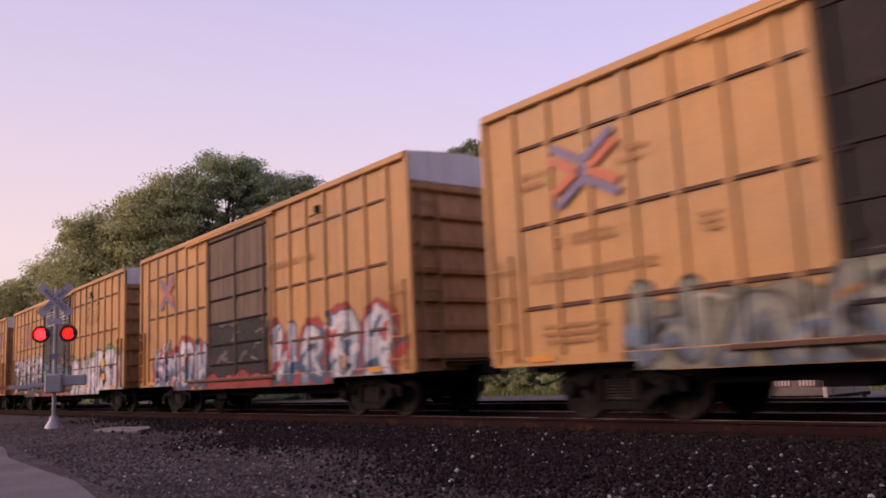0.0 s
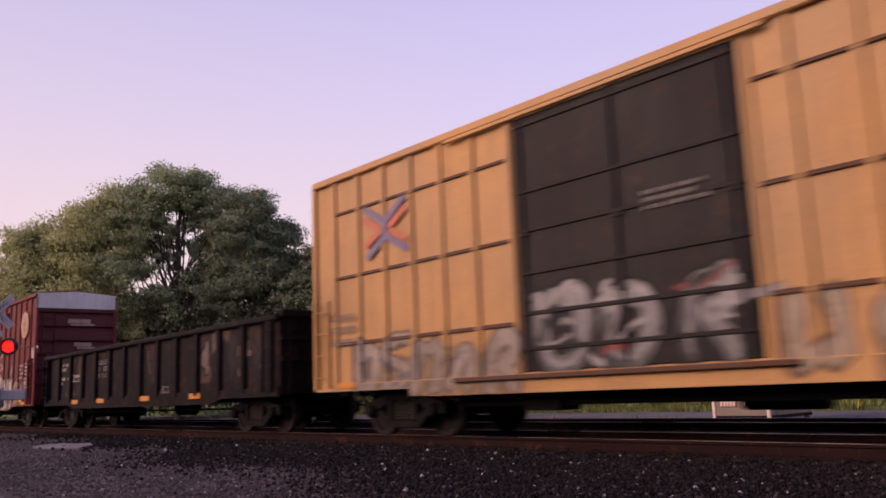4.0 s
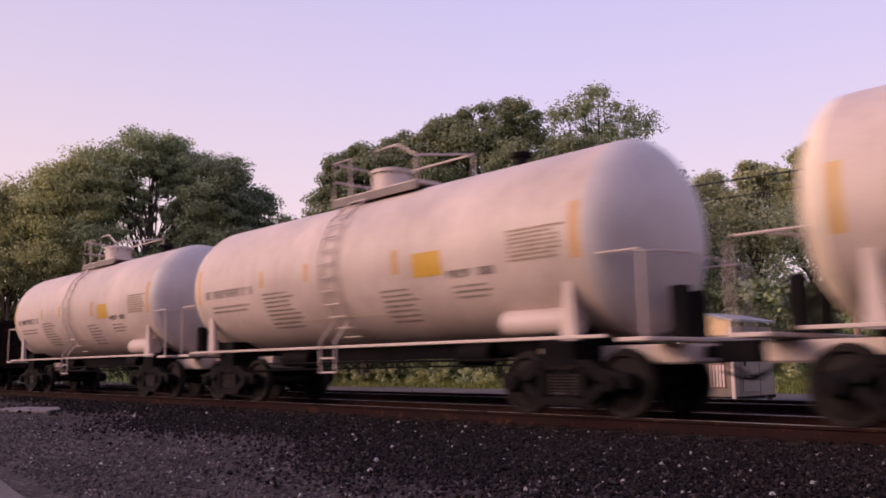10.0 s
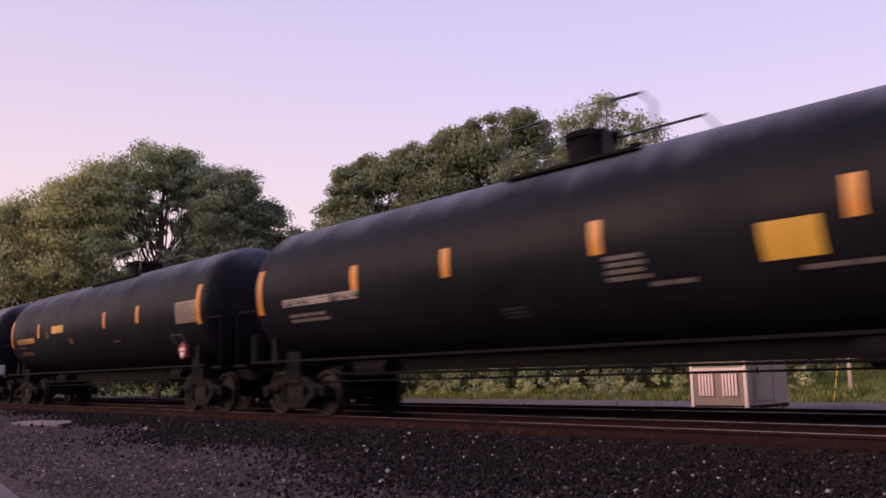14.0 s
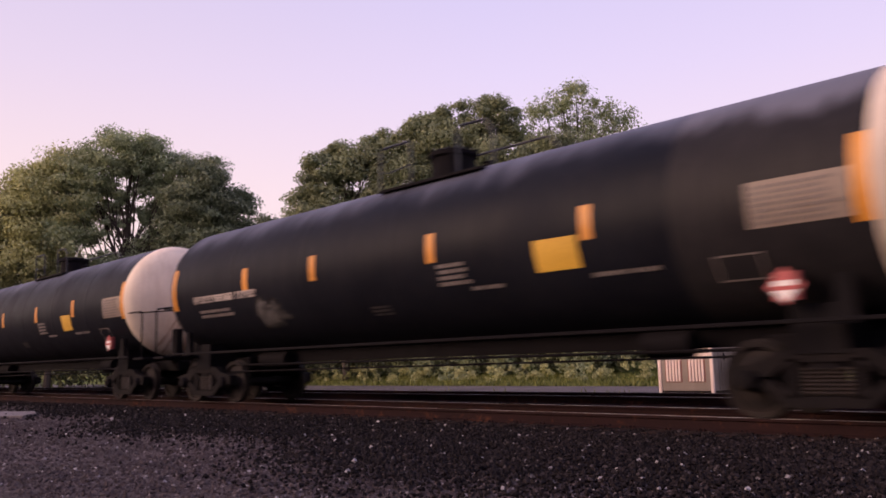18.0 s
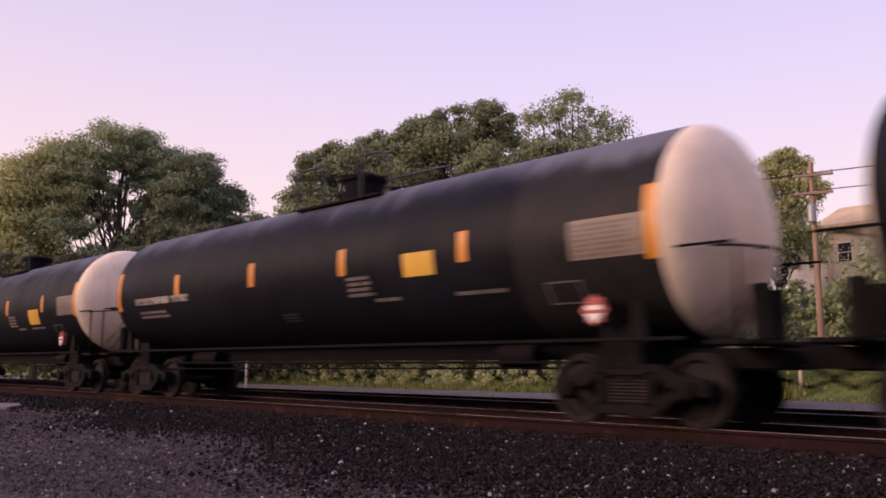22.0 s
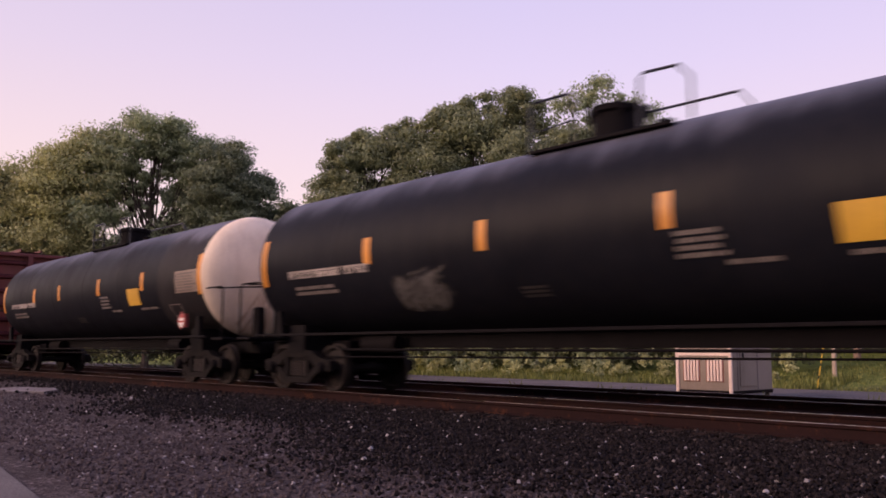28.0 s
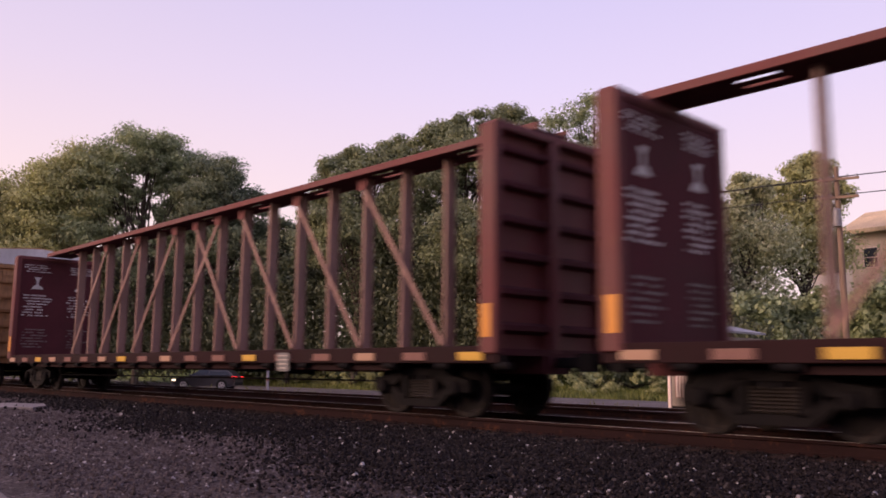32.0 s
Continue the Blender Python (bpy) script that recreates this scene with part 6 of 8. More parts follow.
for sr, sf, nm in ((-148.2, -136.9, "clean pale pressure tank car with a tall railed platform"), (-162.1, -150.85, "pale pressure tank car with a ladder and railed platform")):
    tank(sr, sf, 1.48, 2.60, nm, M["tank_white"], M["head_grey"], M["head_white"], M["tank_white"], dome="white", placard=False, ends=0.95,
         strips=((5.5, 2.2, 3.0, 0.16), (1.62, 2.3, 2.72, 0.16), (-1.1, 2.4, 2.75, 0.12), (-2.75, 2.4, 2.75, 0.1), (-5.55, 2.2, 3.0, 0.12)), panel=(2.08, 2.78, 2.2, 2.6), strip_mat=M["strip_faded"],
         # The last row stands for a pale ledge, drawn as stencil bars.
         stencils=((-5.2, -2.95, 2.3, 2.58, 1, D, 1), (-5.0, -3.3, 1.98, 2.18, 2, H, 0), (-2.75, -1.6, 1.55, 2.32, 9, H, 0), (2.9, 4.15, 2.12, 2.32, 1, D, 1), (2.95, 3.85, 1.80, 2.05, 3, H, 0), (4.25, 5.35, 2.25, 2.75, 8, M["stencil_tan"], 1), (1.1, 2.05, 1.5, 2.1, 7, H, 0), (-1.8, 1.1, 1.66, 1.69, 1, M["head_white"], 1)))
# twelve black tanks: strips, warning panel and stencils differ from car to car
OLD, TALL = (-4.25, -1.85, 1.42, 4.42), (-4.15, -1.30, 1.92, 4.98)
BLACK_TANKS = (
    ((-4.2, -1.70, 1.34, 4.75), (3.66, 4.36, 1.98, 2.42)), ((-4.5, 1.56, 3.99), (-3.1, -1.98, 2.40, 2.64)), ((-4.70, -2.2, 1.17, 3.85), (1.76, 2.60, 2.36, 2.62)), ((-4.5, -2.12, 1.1, 4.12), (3.2, 3.95, 1.98, 2.42)),
    ((-4.42, -1.95, 1.25, 4.25), (3.35, 4.03, 1.97, 2.41)), (OLD, (3.35, 4.12, 1.98, 2.42)), ((-4.60, -1.50, 1.43, 4.37), (3.03, 3.74, 2.19, 2.57)), ((-4.2, -1.16, 2.15, 5.2), (4.05, 4.87, 1.98, 2.42)),
    (TALL, (3.93, 4.65, 1.97, 2.40)), (TALL, (4.0, 4.75, 1.97, 2.40)), (TALL, (4.0, 4.75, 1.97, 2.40)), (OLD, (3.45, 4.20, 1.97, 2.41)))
DUN, SOFT, SEAMS = M["stencil_dim"], M["stencil_soft"], ((7.61, 2.1, 3.05, 0.18), (-7.61, 2.1, 3.05, 0.18))
for k, (marks, panel) in enumerate(BLACK_TANKS):
    front = -182.48 - 18.135 * k
    whitef = k not in (1, 2)
    gold = k == 2
    m3 = marks[-2]
    if k in (1, 2):
        words = ((6.42, 7.45, 2.20, 2.67, 7, M["stencil_dark"], 1), (-7.0, -4.85, 2.18, 2.46, 1, M["stencil_yellow"], 1), (-6.9, -5.8, 2.02, 2.10, 1, M["stencil_ochre"], 1), (-6.8, -5.2, 1.78, 1.92, 2, M["stencil_ochre"], 1), (-3.75, -3.4, 2.28, 2.5, 2, M["stencil_ochre"], 1), (-1.6, -1.2, 2.0, 2.2, 2, M["stencil_ochre"], 1), (2.0, 2.6, 1.9, 1.96, 1, M["stencil_ochre"], 1))
    else:
        words = ((6.42, 7.45, 2.20, 2.67, 7, M["stencil_dark"], 1), (-6.7, -4.0, 2.20, 2.44, 1, SOFT, 1), (-6.55, -4.9, 1.88, 2.08, 2, DUN, 1), (m3 + 0.1, m3 + 0.75, 1.95, 2.32, 4, DUN, 1), (m3 + 0.75, m3 + 1.55, 1.84, 1.93, 1, DUN, 1), (4.1, 5.1, 1.84, 1.93, 1, DUN, 1), (-0.7, -0.1, 1.6, 1.78, 3, M["stencil_ghost"], 1))
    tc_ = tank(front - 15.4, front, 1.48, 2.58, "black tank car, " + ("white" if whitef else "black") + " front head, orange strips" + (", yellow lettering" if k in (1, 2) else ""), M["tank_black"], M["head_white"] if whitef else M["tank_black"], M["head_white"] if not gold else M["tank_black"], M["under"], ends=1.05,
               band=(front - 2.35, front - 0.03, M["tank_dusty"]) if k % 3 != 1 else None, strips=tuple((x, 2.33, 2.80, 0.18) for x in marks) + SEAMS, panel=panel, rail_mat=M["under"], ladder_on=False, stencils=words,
               man=(0.82, 0.5, 0.42) if k in (1, 2) else (0.24, 0.43, 0.50), rails=(-1.3, -0.65, 0.33, 1.9, 2.6) if k in (1, 2) else (-0.82, 0.02, 1.18, 1.79, 1.98),
               stain=((-2.2, -0.05, 1.70, 2.2, (0.13, 0.125, 0.125)) if k == 7 else (-3.45, -2.4, 1.62, 2.05, (0.09, 0.085, 0.085)) if k == 10 else (-4.2, -3.55, 1.68, 2.02, (0.09, 0.085, 0.085)) if k == 3 else None))
    part("data_frame", "tankframe", lambda: MB().add(*sum_of([shell_patch(1.48, 2.58, *q) for q in ((5.84, 6.42, 1.90, 1.92), (5.84, 6.42, 1.62, 1.64), (5.84, 5.86, 1.64, 1.90), (6.40, 6.42, 1.64, 1.90))])), DUN, tc_, "thin pale outlined data box")


# ---- centerbeam flatcars ----
def centerbeam(s_rear, s_front, label, shift=0.0):
    c, half = 0.5 * (s_rear + s_front), 0.5 * (s_front - s_rear)
    car = thing("centerbeam_flatcar", label, "flatcar", "freight train")
    TRAIN.append((car, c))
    part("deck", "cbdeck", lambda: MB().box(-half, half, -1.36, 1.36, 0.98, 1.08), M["beam_dark"], car)
    part("center_sill", "cbcs", lambda: MB().box(-half, half, -0.3, 0.3, 0.70, 0.98), M["beam_dark"], car)
    for y in (-1.25, 1.25):
        part("side_girder", "cbgird", lambda: MB().box(-half + 2.4, half - 2.4, -0.05, 0.05, 0.74, 0.98), M["deck_edge"], car, at=pose(0, y, 0))
    for y in (-1, 1):
        part("side_sill", "cbsill%d" % y, lambda: MB().bar(-half, half, min(1.36 * y, 1.42 * y), max(1.36 * y, 1.42 * y), 0.86, 1.12, 0.01), M["deck_edge"], car)
        n = 18
        for i in range(n):
            x = -half + 0.55 + (2 * half - 1.1) * i / (n - 1)
            mm = M["gold"] if i % 5 == 2 else (M["plate_dull"] if i % 3 else M["cream"])
            part("tie_down_plate", "cbtag%d" % y, lambda: MB().bar(-0.26, 0.26, min(1.42 * y, 1.445 * y), max(1.42 * y, 1.445 * y), 0.90, 1.03, 0.005), mm, car, at=pose(x, 0, 0))
            part("winch", "cbwinch%d" % y, lambda: MB().lathe([(-0.14, 0), (-0.14, 0.06), (0.14, 0.06), (0.14, 0)], "x", (0, 1.36 * y, 0.82), 10).box(-0.02, 0.02, min(1.3 * y, 1.4 * y), max(1.3 * y, 1.4 * y), 0.78, 0.98), M["under"], car, at=pose(x + 0.62, 0, 0))
    def chord():
        b = MB()
        cuts = [x for x in [4.80 + 2.44 * q for q in range(-6, 3)] if abs(x) < half - 1.2]
        edges = [-half + 0.05] + [e_ for x in cuts for e_ in (x - 0.28, x + 0.28)] + [half - 0.05]
        for a, c_ in zip(edges[0::2], edges[1::2]):
            b.box(a, c_, -0.36, 0.36, 4.66, 4.668)
        for x in cuts:
            for y0, y1 in ((-0.36, -0.19), (-0.08, 0.08), (0.19, 0.36)):
                b.box(x - 0.28, x + 0.28, y0, y1, 4.66, 4.668)
        return b
    part("top_chord", "cbtop", chord, M["beam_dark"], car, "slotted maroon top plate")
    for y in (-0.36, 0.36):
        part("chord_lip", "cblip", lambda: MB().bar(-half + 0.05, half - 0.05, -0.02, 0.02, 4.645, 4.775, 0.008), M["beam"], car, at=pose(0, y * 1.06, 0))
    p = 1.205
    n = 16
    xs = [half - 2.05 + shift - p * i for i in range(n)]
    for i, x in enumerate(xs):
        part("post", "cbpost", lambda: MB().bar(-0.042, 0.042, -0.12, -0.095, 1.08, 4.66, 0.006).bar(-0.042, 0.042, 0.095, 0.12, 1.08, 4.66, 0.006).box(-0.015, 0.015, -0.097, 0.097, 1.08, 4.66), M["beam_dusty"], car, at=pose(x, 0, 0))
    def diag(x0, x1):
        L = math.hypot(x1 - x0, 3.25)
        a = math.degrees(math.atan2(3.25, x1 - x0))
        d = part("diagonal", "cbdiag%.2f" % (x1 - x0), lambda: MB().bar(0, L, -0.18, -0.155, -0.055, 0.055, 0.006), M["beam_dusty"], car, at=pose(x0, 0, 1.2) @ pose(0, 0, 0, 0, -a, 0))
        part("gusset", "cbgus", lambda: MB().prism([(-0.18, 0.02), (0.18, 0.02), (0.12, -0.22), (-0.12, -0.22)], -0.195, -0.18), M["beam"], car, at=pose(x1, 0, 4.62))
    for i in range(0, 8, 2):
        diag(xs[i], xs[i + 2])
        diag(xs[n - 1 - i], xs[n - 3 - i])
    for w, nm in ((1, "front_bulkhead"), (-1, "rear_bulkhead")):
        part(nm, "cbbulk%d" % w, lambda: MB().box(min(w * (half - 0.25), w * (half - 0.2)), max(w * (half - 0.25), w * (half - 0.2)), -1.38, 1.38, 1.08, 4.5), M["beam"], car)
        for y in (-1.38, 1.38):
            part("bulkhead_post", "cbbp%d" % w, lambda: MB().bar(min(w * (half - 0.34), w * half), max(w * (half - 0.34), w * half), -0.08, 0.08, 1.0, 4.56, 0.02), M["beam"], car, at=pose(0, y, 0))
        part("bulkhead_cap", "cbcap%d" % w, lambda: MB().bar(min(w * (half - 0.3), w * half), max(w * (half - 0.3), w * half), -1.4, 1.4, 4.46, 4.6, 0.02), M["beam"], car)
        part("bulkhead_stiffener", "cbst%d" % w, lambda: MB().bar(min(w * (half - 0.25), w * half), max(w * (half - 0.25), w * half), -0.1, 0.1, 1.0, 4.5, 0.02), M["beam"], car)
        for i in range(6):
            part("bulkhead_rib", "cbrib%d" % w, lambda: MB().prism([(w * (half - 0.21), -0.1), (w * (half - 0.06), -0.04), (w * (half - 0.06), 0.04), (w * (half - 0.21), 0.1)], -1.3, 1.3), M["beam_dark"], car, at=pose(0, 0, 1.4 + 0.56 * i))
        part("corner_reflector", "cbref%d" % w, lambda: MB().box(min(w * (half - 0.3), w * (half - 0.1)), max(w * (half - 0.3), w * (half - 0.1)), -1.466, -1.461, 1.25, 1.75), M["orange"], car)
        truck(car, w * (half - 2.1))
        coupler(car, w * half, w, 0.5)
    face = -half + 0.26
    def face_text(y0, y1, z0, z1, rows, material, seed):
        def make():
            rnd = random.Random(seed)
            b = MB()
            step = (z1 - z0) / rows
            for r in range(rows):
                z = z1 - step * (r + 1)
                y, end = y0 + rnd.random() * 0.15, y1 - rnd.random() * 0.3
                while y < end:
                    w = step * 0.45 * rnd.uniform(0.5, 1.1)
                    if rnd.random() > 0.15:
                        b.box(face, face + 0.004, y, y + w, z, z + step * 0.45)
                    y += w + step * 0.16
            return b
        tagged(part("stencil", "cbft%.2f%.2f%d" % (y0, z0, seed), make, material, car), kind="stuff")
    part("inner_face", "cbinner", lambda: MB().box(-half + 0.25, -half + 0.26, -1.29, 1.29, 1.1, 4.44), M["beam_dark"], car)
    for y0, y1, sdn in ((-1.2, -0.25, 72), (0.3, 1.2, 75)):
        face_text(y0, y1, 4.05, 4.35, 4, wt, sdn)
        face_text(y0, y1, 2.5, 3.3, 8, wt, sdn + 1)
        face_text(y0, y1, 1.4, 2.1, 7, sd_, sdn + 2)
        part("emblem", "cbemb%.1f" % y0, lambda: MB().prism([(-0.2, 0), (0.2, 0), (0.12, 0.12), (0.04, 0.14), (0.04, 0.3), (0.12, 0.42), (-0.12, 0.42), (-0.04, 0.3), (-0.04, 0.14), (-0.12, 0.12)], face, face + 0.004, "x"), wt, car, "white emblem on the maroon bulkhead", at=pose(0, 0.5 * (y0 + y1), 3.45))
    pf = part("placard_frame", "cbpl", lambda: MB().bar(-0.2, 0.2, -1.47, -1.45, 0.70, 1.06, 0.004), M["plate_grey"], car, "dull grey sheet-metal card holder", at=pose(5.85, 0, 0))
    for z in (0.75, 0.83, 0.91, 0.99):
        part("card_line", "cbplline", lambda: MB().box(-0.17, 0.17, -1.474, -1.47, 0.0, 0.025), M["stencil_soft"], pf, at=pose(0, 0, z))
    part("brake_gear", "cbbg", lambda: MB().lathe([(-0.4, 0), (-0.4, 0.16), (0.4, 0.16), (0.4, 0)], "x", (5.2, -0.6, 0.80), 14).box(3.2, 3.7, -1.0, -0.5, 0.68, 0.9).tube([(-half + 3, -0.8, 0.5), (half - 3, -0.8, 0.55)], 0.02), M["under"], car)
    return car


centerbeam(-422.52, -399.5, "empty red-brown centerbeam lumber flatcar", -0.45)
centerbeam(-447.4, -424.38, "empty rusty centerbeam flatcar with dusty posts", -0.45)


# ---- crossing signal ----
M["post_grey"] = paint("aluminium_post", (0.34, 0.33, 0.35), 0.5, 0.5, streak=0.2)
M["sign_white"] = paint("sign_white", (0.36, 0.34, 0.38), 0.5, streak=0.3)
M["sign_black"] = paint("sign_black", (0.02, 0.02, 0.02), 0.5)
M["lamp_red"] = glow("lit_red_lens", (1.0, 0.012, 0.012), 7.0)
M["lamp_dim"] = glow("dim_red_lens", (1.0, 0.015, 0.01), 1.6)


def text_mesh(word, size):
    cu = bpy.data.curves.new("sign_text", "FONT")
    cu.body, cu.size, cu.extrude, cu.align_x, cu.align_y = word, size, 0.002, "CENTER", "CENTER"
    ob = bpy.data.objects.new("sign_text", cu)
    scene.collection.objects.link(ob)
    bpy.context.view_layer.update()
    me = bpy.data.meshes.new_from_object(ob.evaluated_get(bpy.context.evaluated_depsgraph_get()))
    bpy.data.objects.remove(ob)
    return me


sig = thing("crossing_signal", "grey railway crossing signal with crossbuck and two red lamps", "crossing signal", at=pose(-26.4, 6.0, -0.2, 0, 0, 62))
part("post", "sigpost", lambda: MB().lathe([(0, 0.06), (4.1, 0.055), (4.12, 0.0)], "z", seg=14), M["post_grey"], sig)
part("base", "sigbase", lambda: MB().lathe([(-0.05, 0.24), (0.06, 0.24), (0.22, 0.13), (0.34, 0.11), (0.36, 0.0)], "z", seg=16), M["post_grey"], sig)
for ang, word in ((45, "RAILROAD"), (-45, "CROSSING")):
    bl = part("crossbuck_blade", "blade%d" % ang, lambda: MB().bar(-0.61, 0.61, -0.012, 0.0, -0.115, 0.115, 0.004), M["sign_white"], sig, at=pose(0, -0.07 - (0.014 if ang > 0 else 0), 3.72, 0, ang, 0))
    part("blade_lettering", "word" + word, lambda: text_mesh(word, 0.17), M["sign_black"], bl, at=pose(0, -0.015, 0, 90, 0, 0))
part("lamp_arm", "sigarm", lambda: MB().tube([(-0.38, 0, 2.72), (0.38, 0, 2.72)], 0.03), M["post_grey"], sig)
for x, m in ((-0.38, "lamp_red"), (0.38, "lamp_dim")):
    bk = part("lamp_backboard", "sigback", lambda: MB().lathe([(-0.04, 0.0), (-0.04, 0.25), (-0.02, 0.255), (0.0, 0.25), (0.0, 0.0)], "y", seg=24), M["sign_black"], sig, at=pose(x, -0.06, 2.72))
    part("lens", "lens" + m, lambda: MB().lathe([(-0.05, 0.17), (-0.08, 0.12), (-0.09, 0.0)], "y", seg=20), M[m], bk, "lit red lens" if m == "lamp_red" else "dimmer red lens")
    part("visor", "visor", lambda: MB().lathe([(-0.04, 0.185), (-0.24, 0.185), (-0.24, 0.193), (-0.04, 0.193)], "y", seg=16, a0=-20, a1=200), M["sign_black"], bk)
part("track_sign", "tracksign", lambda: MB().bar(-0.2, 0.2, -0.09, -0.075, 3.0, 3.18, 0.004), M["sign_white"], sig)
part("blue_notice", "bluenotice", lambda: MB().bar(-0.1, 0.1, -0.08, -0.07, 1.98, 2.14, 0.004), M["logo_blue"], sig)
part("gate_mechanism", "gatebox", lambda: MB().bar(-0.22, 0.26, -0.22, 0.2, 1.0, 1.55, 0.04).bar(0.2, 0.9, -0.12, -0.02, 1.2, 1.5, 0.03).bar(-0.75, -0.2, 0.1, 0.16, 1.18, 1.32, 0.02), M["post_grey"], sig)
part("gate_arm", "gatearm", lambda: MB().bar(-7.5, -0.7, 0.1, 0.15, 1.16, 1.28, 0.01), M["sign_white"], sig, "lowered white gate arm")
for i in range(5):
    part("gate_stripe", "gatestripe", lambda: MB().box(-0.22, 0.22, 0.096, 0.154, 1.157, 1.284), M["logo_red"], sig, at=pose(-1.5 - 1.25 * i, 0, 0))

# ---- relay house beyond the tracks ----
M["shed"] = paint("shed_white_steel", (0.27, 0.22, 0.175), 0.5, streak=0.35, dirt=(0.3, 0.25, 0.23))
# Low warm sun on the gable is put into its colour.
M["shed_gable"] = paint("shed_sunlit_gable", (0.72, 0.50, 0.28), 0.5, streak=0.2, dirt=(0.5, 0.34, 0.2))
# The louver white carries a painted sunlit tint too.
M["louver"] = paint("louver_sunlit_white", (0.86, 0.68, 0.58), 0.5, streak=0.1)
M["post_tan"] = paint("weathered_tan_post", (0.42, 0.33, 0.26), 0.7, streak=0.4)
shed = thing("relay_house", "small pale steel relay house on short legs", "signal house", at=pose(-12.6, 22.1, -0.5))
part("body", "shbody", lambda: MB().bar(-0.85, 0.85, 0.0, 2.5, 0.22, 2.25, 0.02), M["shed"], shed)
# Frame coloured black to stand for the shaded gap under the house.
part("base_frame", "shbase", lambda: MB().bar(-0.86, 0.86, -0.02, 2.52, 0.14, 0.24, 0.02), M["gon"], shed, "base frame coloured black like the void beneath")
for x in (-0.84, 0.84):
    part("corner_post", "shpost", lambda: MB().bar(-0.05, 0.05, -0.035, 0.03, -0.06, 2.2, 0.01), M["louver"], shed, at=pose(x, 0, 0))
part("head_trim", "shhead", lambda: MB().bar(-0.8, 0.8, -0.03, 0.0, 1.22, 1.30, 0.008), M["louver"], shed)
part("side_seam", "shseam", lambda: MB().box(0.85, 0.858, 1.55, 1.60, 0.25, 2.2).box(0.85, 0.858, 0.36, 0.40, 0.25, 2.2), M["stencil_dark"], shed)
part("door_handle", "shhandle", lambda: MB().bar(0.88, 0.93, 0.6, 0.64, 1.1, 1.3, 0.008), M["sign_black"], shed)
part("gable", "shgable", lambda: MB().prism([(-0.86, 1.98), (0.86, 1.98), (0.86, 2.38), (0.1, 2.6), (-0.2, 2.6), (-0.86, 2.42)], -0.02, 0.0).box(-0.84, 0.84, -0.032, -0.02, 2.16, 2.2), M["shed_gable"], shed, "gable end with warm sunlight in its colour")
part("roof", "shroof", lambda: MB().prism([(-0.95, 2.36), (-0.95, 2.42), (-0.1, 2.66), (0.95, 2.42), (0.95, 2.36), (-0.1, 2.6)], -0.08, 2.6), M["post_grey"], shed)
for x in (-0.75, 0.75):
    for y in (0.1, 2.4):
        part("leg", "shleg", lambda: MB().bar(-0.07, 0.07, -0.07, 0.07, -0.06, 0.16, 0.01), M["shed"], shed, at=pose(x, y, 0))
for x0 in (-0.62, 0.12):
    v = part("vent", "shvent", lambda: MB().box(-0.03, 0.51, -0.012, 0.0, 0.48, 1.16), M["brown_mark"], shed, at=pose(x0, 0, 0))
    for i in range(5):
        part("louver", "shlouver", lambda: MB().bar(-0.035, 0.035, -0.04, -0.008, 0.5, 1.14, 0.008), M["louver"], v, at=pose(0.04 + 0.1 * i, 0, 0))
part("door", "shdoor", lambda: MB().bar(0.85, 0.88, 0.5, 1.5, 0.35, 2.1, 0.01), M["shed"], shed)
for x0 in (-0.5, -0.22):
    part("junction_box", "shjb", lambda: MB().bar(0, 0.2, -0.1, 0.05, -0.02, 0.15, 0.01), M["louver"], shed, at=pose(x0, 0, 0))
part("label_plate", "shlabel", lambda: MB().box(-0.5, -0.25, -0.008, 0, 1.75, 1.86).box(0.1, 0.4, -0.008, 0, 1.78, 1.86), M["gold"], shed)

# ---- posts, pole and wires ----
M["pole"] = paint("weathered_pole_wood", (0.30, 0.20, 0.14), 0.85, streak=0.4, bump=0.4)
pole = thing("utility_pole", "weathered wooden utility pole with two crossarms", "utility pole", at=pose(-15.5, 41.2, 0.3))
part("shaft", "poleshaft", lambda: MB().tube([(0, 0, -0.8), (0.02, 0, 4), (0.0, 0, 10.4)], [0.17, 0.15, 0.11], 12), M["pole"], pole)
for z, w in ((9.75, 0.9), (8.85, 0.85)):
    arm = part("crossarm", "polearm%.2f" % z, lambda: MB().bar(-w, w, -0.19, -0.08, z - 0.06, z + 0.06, 0.012), M["pole"], pole, at=pose(0.1, 0, 0, 0, 0, 18))
    for x in (-0.9, -0.45, 0.45, 0.9):
        part("insulator", "insul", lambda: MB().lathe([(0, 0.03), (0.04, 0.05), (0.08, 0.03), (0.12, 0.045), (0.15, 0.0)], "z", seg=10), M["post_grey"], arm, at=pose(x * w, -0.13, z + 0.06))
part("transformer", "transf", lambda: MB().lathe([(7.4, 0), (7.4, 0.2), (8.2, 0.2), (8.28, 0.12), (8.28, 0)], "z", (0.05, -0.34, 0), 16), M["post_grey"], pole)
for i, (dx, dz) in enumerate(((-0.8, 10.2), (-0.3, 10.2), (0.5, 10.2), (0.9, 10.2), (-0.7, 9.3), (0.7, 9.3))):
    w = MB()
    for ex, ey, ez in ((40.0, 9.0, 1.5), (-80.0, -2.0, 3.0)):
        w.tube([(-15.5 + dx + ex * q, 41.2 + ey * q + 0.3 * dx, dz + ez * q - 1.6 * q * (1 - q)) for q in [k / 10 for k in range(11)]], 0.012, 4)
    ob = tagged(new("overhead_wire", w.mesh("overhead_wire")), "thin dark overhead wire strung from the pole", "wire", "overhead wires")
    ob.data.materials.append(M["sign_black"])
M["stick"] = paint("yellow_marker", (0.75, 0.50, 0.06), 0.5, streak=0.1)
